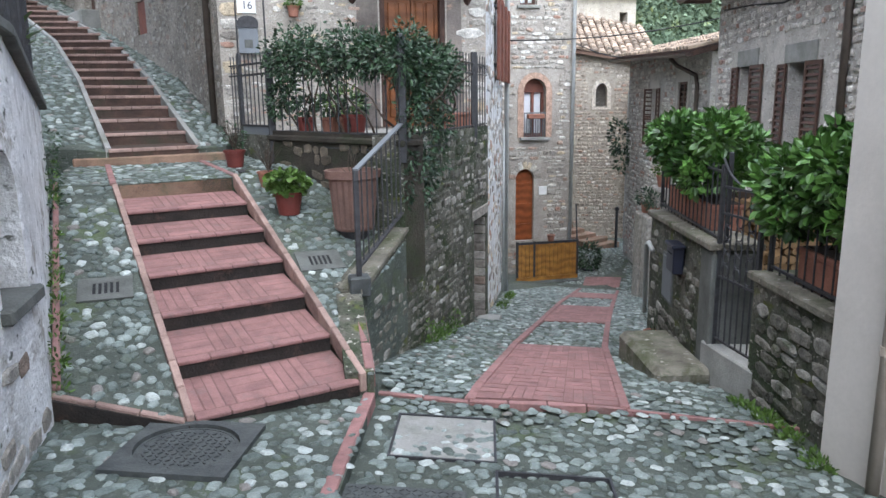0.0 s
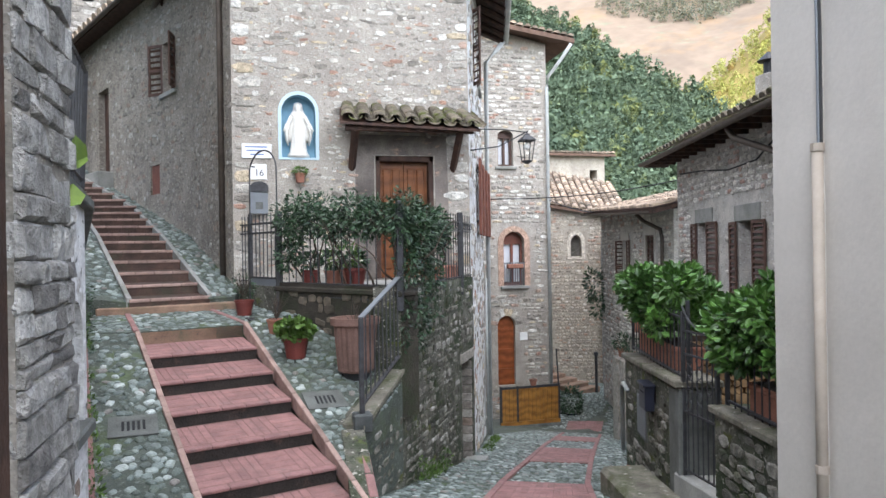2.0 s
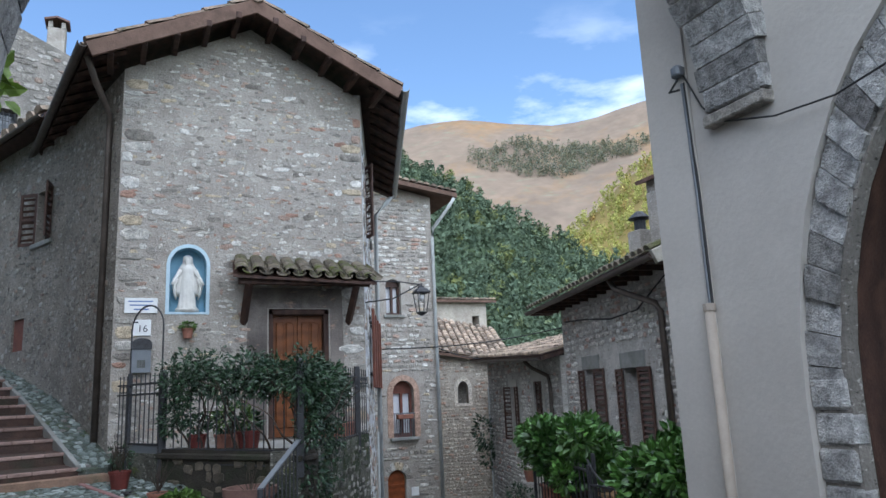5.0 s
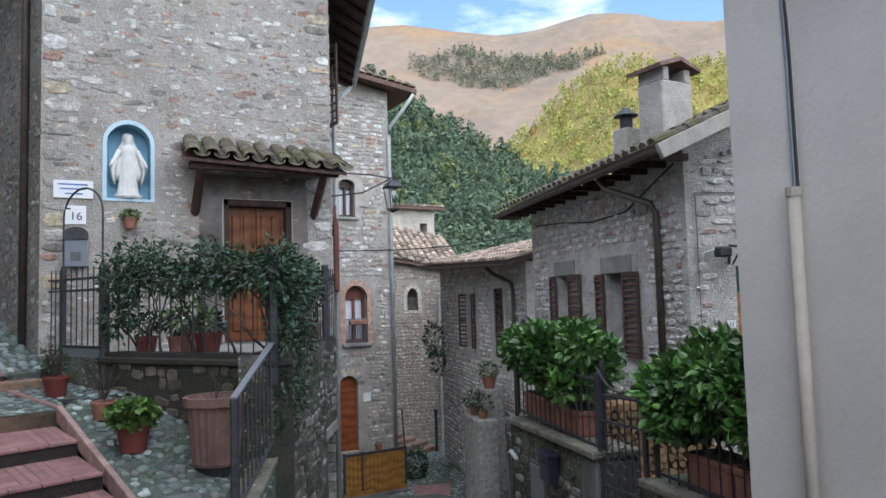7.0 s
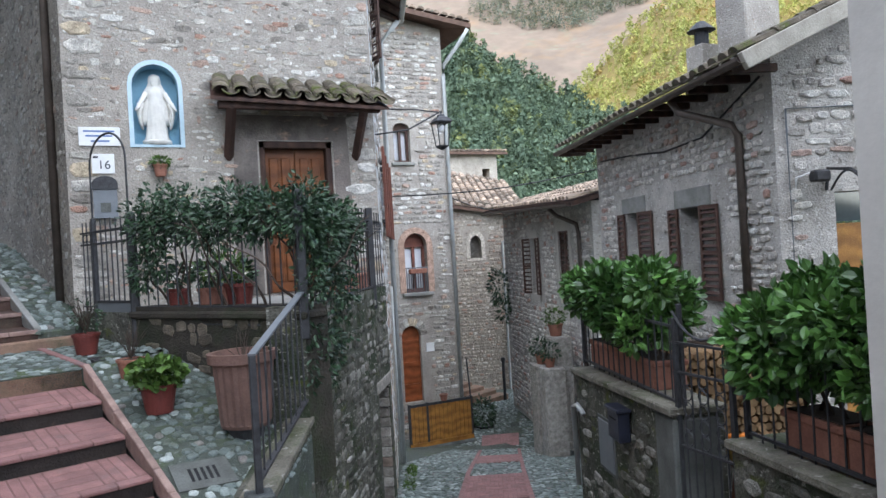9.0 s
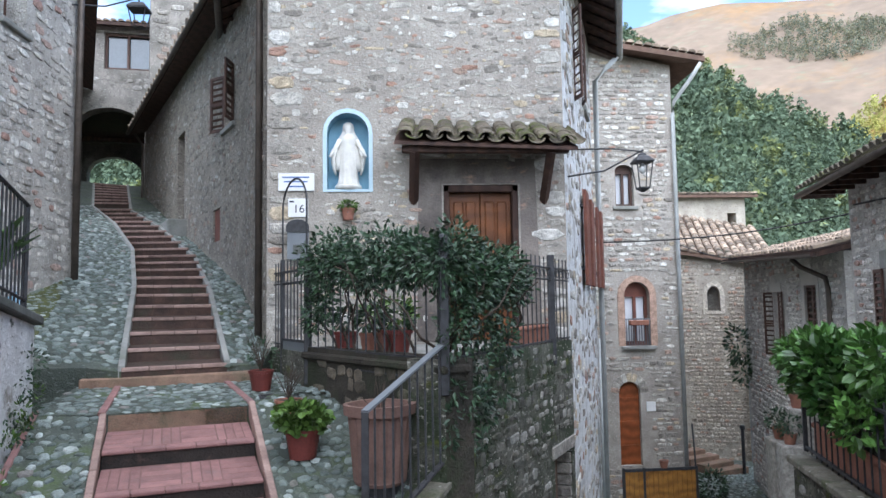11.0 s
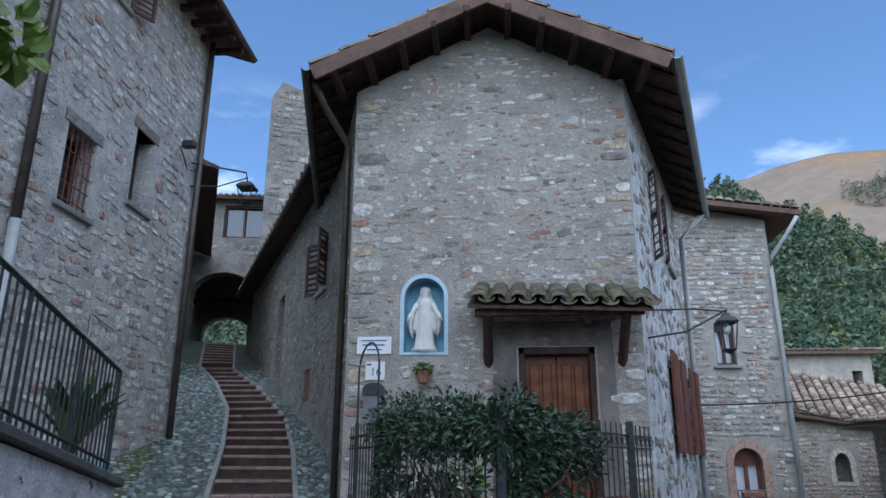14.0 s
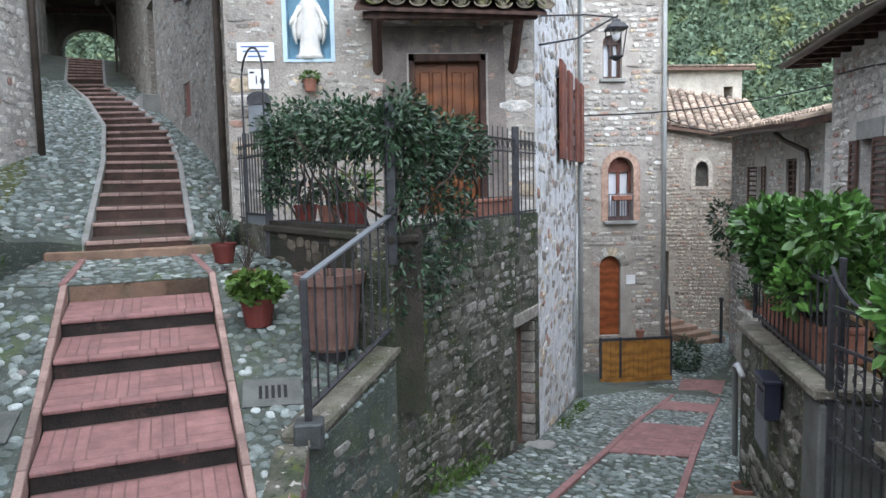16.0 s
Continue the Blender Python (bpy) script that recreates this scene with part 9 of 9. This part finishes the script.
rubble(l_wall, l1, [(0.05, 0.75), (LW - 0.02, 1.0), (LW - 0.02, 7.7), (0.05, 7.7)], [rect(h[0][0] - 0.1, h[1][0] + 0.1, h[0][1] - 0.08, h[2][1] + 0.18) for h in l_win], 105, (0.08, 0.17), (0.10, 0.34), 0.76, (0.004, 0.016), M_PALE, M_PALE_I, 260, (6.0, 3.0))
rubble(tower_wall, tw, tw_out, [rect(1.5, 2.6, 8.1, 9.6)], 106, (0.13, 0.25), (0.18, 0.5), 0.8, (0.01, 0.03), M_STONE2, M_STONE2_I, 0)
rubble(gate_house.children[0], g1, g_out, [rect(0.9, 3.1, 3.4, 7.5), rect(1.7, 3.4, 8.0, 9.5)], 108, (0.13, 0.24), (0.18, 0.45), 0.8, (0.01, 0.03), M_STONE2, M_STONE2_I, 0)
rubble(outer_wall, t2, outer_out, [rect(cs0 - 0.1, cs1 + 0.12, -2.7, -0.6)], 109, (0.06, 0.14), (0.07, 0.24), 0.72, (0.005, 0.02), M_STONED, M_STONED_I, 200, (1.4, -0.9))
rubble(terrace.children[0], t1, rect(0.05, T1W - 0.05, -0.5, 0.4), [], 110, (0.08, 0.15), (0.1, 0.28), 0.55, (0.004, 0.015), M_WETSHADESTONE, M_WETSHADESTONE_I, 60, (1.0, 0.0))
rubble(ramp_wall.children[1], p2, rect(0.0, P2W - 0.02, -2.0, -0.78), [], 111, (0.06, 0.13), (0.07, 0.22), 0.72, (0.005, 0.02), M_STONED, M_STONED_I, 60, (0.5, -1.2))
rubble(ramp_wall.children[0], p1, [(0.02, -1.6), (0.88, -1.6), (0.88, -0.8), (0.02, -1.12)], [], 112, (0.08, 0.14), (0.1, 0.24), 0.7, (0.005, 0.02), M_STONED, M_STONED_I, 20, (0.4, -1.2))
rubble(w_near, d1, rect(0.02, D1W - 0.02, -1.9, -0.66), [], 113, (0.08, 0.16), (0.11, 0.32), 0.85, (0.01, 0.03), M_STONED, M_STONED_I, 80, (0.6, -1.1))
rubble(w_far, d2, rect(0.02, D2W - 0.34, -2.6, -0.64), [rect(0.65, 1.2, -1.45, -0.85)], 114, (0.08, 0.16), (0.11, 0.32), 0.85, (0.01, 0.03), M_STONED, M_STONED_I, 120, (1.2, -1.1))
rubble(r_wall, h1, rect(0.05, HW - 0.03, -1.2, 2.4), [rect(0.85, 2.55, -0.1, 1.55), rect(2.75, 4.35, -0.1, 1.5)], 115, (0.07, 0.14), (0.09, 0.28), 0.93, (0.012, 0.034), M_PALE, M_PALE_I, 120, (2.5, 1.6))
rubble(i_wall, i1, [(0.03, -1.2), (4.8, -1.2), (4.8, 4.6), (0.03, 2.45)], [rect(0.4, 1.7, -1.4, 1.5)], 116, (0.08, 0.16), (0.11, 0.34), 0.92, (0.012, 0.034), M_PALE, M_PALE_I, 40, (0.4, 1.8))
rubble(m_wall, n1, [(0.05, -4.0), (NW - 0.05, -4.0), (NW - 0.05, 1.55), (0.05, 1.9)], [rect(3.0, 4.5, -0.7, 1.3), rect(5.7, 7.0, -0.8, 1.35), rect(3.1, 3.9, -2.6, -1.8)], 117, (0.08, 0.16), (0.11, 0.32), 0.92, (0.012, 0.034), M_PALE, M_PALE_I, 0)
rubble(t_wall, k1, [(0.02, -4.2), (KW - 0.02, -4.2), (KW - 0.02, 6.4), (0.02, 6.9)], [rect(kx(6.4), kx(7.45), -0.4, 1.5), rect(kx(6.4), kx(7.05), 2.95, 4.15), rect(kx(6.2), kx(7.15), -3.0, -0.8)], 118, (0.08, 0.15), (0.12, 0.34), 0.97, (0.010, 0.025), M_STONE, M_STONE_I, 100, (2.0, 0.0))
rubble(b_wall, b1, [(0.05, -5.0), (BW - 0.05, -5.0), (BW - 0.05, 1.7), (0.4, 2.5), (0.05, 2.5)], [rect(1.65, 2.45, 0.35, 1.55), rect(0.55, 1.15, -3.7, -1.5)], 119, (0.09, 0.15), (0.10, 0.22), 0.92, (0.015, 0.035), M_WARM, M_WARM_I, 0)
pm_ = frame_of((-0.74, 2.0), (-0.74, 2.75))
rnd = random.Random(120)
z = -1.25
while z < 2.3:
    h = rnd.uniform(0.07, 0.15)
    if z + h < 1.97 or z > 2.1:
        s = 0.0
        while s < 0.74:
            e = min(0.75, s + rnd.uniform(0.12, 0.34))
            e = 0.75 if 0.75 - e < 0.06 else e
            bm = boxed((s + 0.004, -rnd.uniform(0.008, 0.035), z + 0.004), (e - 0.004, 0.05, z + h - 0.004), pm_, 0.012)
            for v in bm.verts:
                v.co += Vector((rnd.uniform(-0.011, 0.011), rnd.uniform(-0.009, 0.009), rnd.uniform(-0.009, 0.009)))
            part("stone", bm, M_ASHLAR, pier)
            s = e
    z += h
z = 2.71
while z < 3.0:
    h = rnd.uniform(0.1, 0.2)
    lean = 0.02 * (z - 2.7) ** 2
    bm = boxed((w_at(2.83) - lean, -rnd.uniform(0.065, 0.1), z + 0.004), (w_at(2.38) + rnd.uniform(-0.02, 0.02), 0.02, z + h - 0.004), we, 0.014)
    for v in bm.verts:
        v.co += Vector((rnd.uniform(-0.01, 0.01), rnd.uniform(-0.01, 0.01), rnd.uniform(-0.008, 0.008)))
    part("stone", bm, M_ASHLAR, house_e)
    z += h
rubble(low_wall.children[0], q1, rect(0.02, Q1W - 0.02, -1.3, 0.4), [rect(0.4, 1.87, -0.35, 0.9)], 121, (0.1, 0.2), (0.14, 0.4), 0.5, (0.006, 0.02), M_STONE2, M_STONE2_I, 20, (0.4, -0.6))

# cobbles
cobbles(ramp_left, [(p[0], p[1]) for p in RAMP_L], z_ramp, 201, 0.088, (0.066, 0.116), (0.01, 0.02), 150, (-0.8, 4.9), [[(-1.22, 5.5), (-0.74, 5.56), (-0.79, 5.9), (-1.22, 5.84)]])
cobbles(ramp_right, RAMP_R, lambda x, y: min(z_ramp(x, y), 0.07 + 0.03 * (y - 8)), 202, 0.088, (0.066, 0.116), (0.01, 0.02), 120, (0.75, 5.2), [[(0.4, 5.95), (0.86, 6.03), (0.8, 6.34), (0.38, 6.3)]])
cobbles(landing, LANDING, z_landing, 203, 0.085, (0.064, 0.112), (0.006, 0.014), 60, (-0.7, 8.0))
sq = [(-1.1, 2.66), (0.33, 2.5), (0.84, 4.62), (0.8, 4.68), (-0.22, 4.34), (-1.05, 4.55)]
mh = [(-0.25 + 0.36 * 1.35 * math.cos(radians(-17 + 45 + 90 * k)), 4.02 + 0.36 * 1.35 * math.sin(radians(-17 + 45 + 90 * k))) for k in range(4)]
cobbles(square, sq, lambda x, y: z_plaza(x, y) + 0.077, 204, 0.088, (0.06, 0.12), (0.008, 0.016), 90, (0.2, 3.6), [mh])


def quad(m, w, d):
    return [tuple((m @ Vector((x, y, 0))).xy) for x, y in ((-w, -d), (w, -d), (w, d), (-w, d))]


lower_sq = [(0.4, 2.4), (2.4, 2.0), (3.36, 2.6), (3.4, 3.5), (3.6, 3.94), (2.62, 4.33), (1.56, 4.62), (0.95, 4.9), (0.93, 4.72)]
cobbles(street, lower_sq, z_street, 205, 0.085, (0.055, 0.115), (0.007, 0.014), 100, (1.2, 3.3), [quad(hm, 0.37, 0.32)])
kl = [street_at(k * 0.25, 0) for k in range(19)]
kr = [street_at(k * 0.25, 1) for k in range(19)]
left_side = [(1.0, 4.95)] + kl + [(7.5, 17.0), (4.9, 14.0), (3.1, 9.5), (1.5, 6.5), (1.0, 5.6)]
cobbles(street, left_side, z_street, 206, 0.085, (0.064, 0.112), (0.007, 0.015), 0)
right_side = kr + [(9.2, 14.2), (8.5, 12.5), (7.6, 10.0), (5.0, 8.2), (4.6, 7.6), (3.9, 5.2), (3.6, 3.95)]
cobbles(street, right_side, z_street, 207, 0.09, (0.068, 0.119), (0.007, 0.015), 0)
for k0, k1_ in ((0.98, 2.0), (2.85, 3.35), (3.7, 4.2)):
    pl = [street_at(k0 + (k1_ - k0) * q / 4, 0.03) for q in range(5)] + [street_at(k0 + (k1_ - k0) * q / 4, 0.97) for q in range(4, -1, -1)]
    cobbles(street, pl, z_street, 208 + int(k0), 0.09, (0.068, 0.119), (0.008, 0.016), 0)
cobbles(street, [(7.55, 16.9), (8.4, 16.9), (9.9, 18.6), (12.4, 22.6), (10.2, 23.9), (8.1, 18.2)], z_street, 215, 0.1, (0.075, 0.125), (0.008, 0.016), 0)
cobbles(street, [(9.6, 16.2), (10.9, 20.4), (12.6, 22.4), (9.9, 18.4), (9.0, 16.6)], z_street, 216, 0.1, (0.075, 0.125), (0.008, 0.016), 0)
zlane = lambda x, y: z_bank(x, y) + 0.002
cobbles(upper, [(-1.75, 8.6)] + [LANE_L[0]] + LANE_L[1:5] + [(-6.4, 18.6), (-5.1, 16.0), (-3.9, 12.6), (-3.3, 11.7), (-3.3, 9.0), (-2.2, 8.35)], zlane, 221, 0.095, (0.075, 0.125), (0.012, 0.024), 0)
cobbles(upper, [LANE_R[0]] + LANE_R[1:5] + [(-4.4, 18.9), (-3.3, 16.7), (-1.05, 12.1), (-0.3, 9.5), (-0.25, 8.95)], zlane, 222, 0.095, (0.075, 0.125), (0.012, 0.024), 0)

# ---- hills ----
def fbm(x, y, s):
    v, a, f = 0.0, 1.0, 1.0 / s
    for _ in range(4):
        v += a * noise.noise(Vector((x * f, y * f, 3.7)))
        a *= 0.5
        f *= 2.0
    return v


def curve(rows, a):
    """A height read between rows of (azimuth, value)."""
    if a <= rows[0][0]:
        return rows[0][1]
    for (a0, v0), (a1, v1) in zip(rows, rows[1:]):
        if a <= a1:
            t = (a - a0) / (a1 - a0)
            t = t * t * (3 - 2 * t)
            return v0 + (v1 - v0) * t
    return rows[-1][1]


# skylines: azimuth from +y in degrees, slope of the ridge as seen from the square
WOODS = [(-40, 0.20), (-22, 0.24), (-10, 0.30), (5, 0.38), (19, 0.355), (25, 0.305), (30, 0.25), (34, 0.20), (38, 0.155), (45, 0.10), (60, 0.04)]
SUNNY = [(20, 0.10), (30, 0.17), (34, 0.205), (36.5, 0.235), (41, 0.29), (44, 0.315), (50, 0.30), (62, 0.29)]
PEAK = [(-10, 0.28), (10, 0.335), (20, 0.37), (27, 0.395), (32, 0.395), (36, 0.385), (42, 0.40), (50, 0.37), (65, 0.33)]


def z_ridge(x, y, rows, r0, r1, foot, rough, size):
    r, a = math.hypot(x, y), math.degrees(math.atan2(x, y))
    t = max(0.0, (r - r0) / (r1 - r0))
    t = min(t, 1.0) - 0.35 * max(0.0, t - 1.0)
    return foot + t ** 1.2 * (curve(rows, a) * r1 + 1 - foot) + rough * fbm(x, y, size) * min(1.0, t) if t > 0 else foot


z_hill = lambda x, y: z_ridge(x, y, WOODS, 42, 150, -14, 2.0, 40)
z_sunny = lambda x, y: z_ridge(x, y, SUNNY, 120, 300, -20, 6.0, 80)
z_mount = lambda x, y: z_ridge(x, y, PEAK, 320, 900, -30, 26.0, 260)


def terrain(name, a0, a1, r0, r1, na, nr, zf, material, label, category):
    """A hillside as a fan of quads between two azimuths and distances."""
    bm = bmesh.new()
    g = []
    for j in range(nr + 1):
        r = r0 + (r1 - r0) * j / nr
        row = []
        for i in range(na + 1):
            a = radians(a0 + (a1 - a0) * i / na)
            x, y = r * math.sin(a), r * math.cos(a)
            row.append(bm.verts.new((x, y, zf(x, y))))
        g.append(row)
    for j in range(nr):
        for i in range(na):
            bm.faces.new((g[j][i], g[j][i + 1], g[j + 1][i + 1], g[j + 1][i]))
    bmesh.ops.recalc_face_normals(bm, faces=bm.faces)
    return solid(name, bm, material, label, category, "structure", smooth=True)


terrain("ground_hill", -60, 100, 40, 175, 80, 40, z_hill, M_FORESTFLOOR, "steep wooded hillside across the valley", "hill")
# this slope looks sunlit through its base colour alone
terrain("ground_sunny_slope", 0, 100, 110, 350, 60, 36, z_sunny, M_SUNNYFLOOR, "yellow slope behind the village, sunlight put into its colour", "hill")
terrain("ground_mountain", -60, 110, 300, 1050, 90, 50, z_mount, M_MOUNTAIN, "bare brown mountain behind the wooded valley", "mountain")


def crowns(name, spots, material, parent, seed, leaves=80):
    """Forest trees: each crown a loose cone or dome of many small leaf clumps."""
    gen = np.random.default_rng(seed)
    t = np.repeat(np.array(spots), leaves, axis=0)
    n = len(t)
    h = gen.random(n) ** 0.8
    wide = t[:, 3] * 0.78 * np.sqrt(np.clip(1.04 - h, 0.02, 1)) * (0.75 + 0.25 * np.sin(9 * h))
    ang, rad = gen.random(n) * 2 * np.pi, np.sqrt(gen.random(n)) * wide
    c = np.stack([t[:, 0] + rad * np.cos(ang), t[:, 1] + rad * np.sin(ang), t[:, 2] + t[:, 3] * t[:, 4] * (0.1 + 1.35 * h)], 1)
    size = (t[:, 3] * gen.uniform(0.12, 0.27, n))[:, None, None]
    tri = gen.normal(size=(n, 3, 3))
    tri /= np.linalg.norm(tri, axis=2, keepdims=True)
    vs = (c[:, None, :] + tri * size).reshape(-1, 3)
    me = bpy.data.meshes.new(name)
    me.from_pydata(vs.tolist(), [], np.arange(3 * n).reshape(-1, 3).tolist())
    me.materials.append(material)
    ob = new(name, me)
    return tagged(ob, "dense mixed woodland covering the hillside", "trees", "", "stuff")


rnd = random.Random(77)


def grove(n, a0, a1, r0, r1, zf, s0, s1, keep=None):
    spots = []
    for _ in range(n):
        a, r = radians(rnd.uniform(a0, a1)), math.sqrt(rnd.uniform(r0 * r0, r1 * r1))
        x, y = r * math.sin(a), r * math.cos(a)
        if keep and not keep(x, y):
            continue
        spots.append((x, y, zf(x, y) - 0.6, rnd.uniform(s0, s1), rnd.uniform(0.9, 1.7)))
    return spots


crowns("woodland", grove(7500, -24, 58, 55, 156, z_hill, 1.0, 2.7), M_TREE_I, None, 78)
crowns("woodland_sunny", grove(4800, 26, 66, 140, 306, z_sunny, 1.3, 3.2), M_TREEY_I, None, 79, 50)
def far_wood(x, y):
    """Woods on the mountain: a spur below the bare top, and scattered copses lower down."""
    r, a = math.hypot(x, y), math.degrees(math.atan2(x, y))
    spur = ((a - 34.0) / 7.5) ** 2 + ((r - 778) / 40) ** 2
    return spur < 0.95 + 1.1 * fbm(x, y, 45) or (r < 700 and fbm(x, y, 60) > 0.7)


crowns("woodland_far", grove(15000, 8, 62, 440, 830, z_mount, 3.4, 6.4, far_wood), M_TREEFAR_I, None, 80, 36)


def z_village(x, y):
    """The slope on which the village stands, rising to the left and behind."""
    d = max(0.0, (-x - 0.55 * y - 28) * 0.876)
    return -6 + min(26.0, 0.4 * d) + 2.5 * fbm(x, y, 40)


terrain("ground_village_hill", 150, 300, 14, 260, 60, 30, z_village, M_FORESTFLOOR, "wooded slope rising behind the village", "hill")
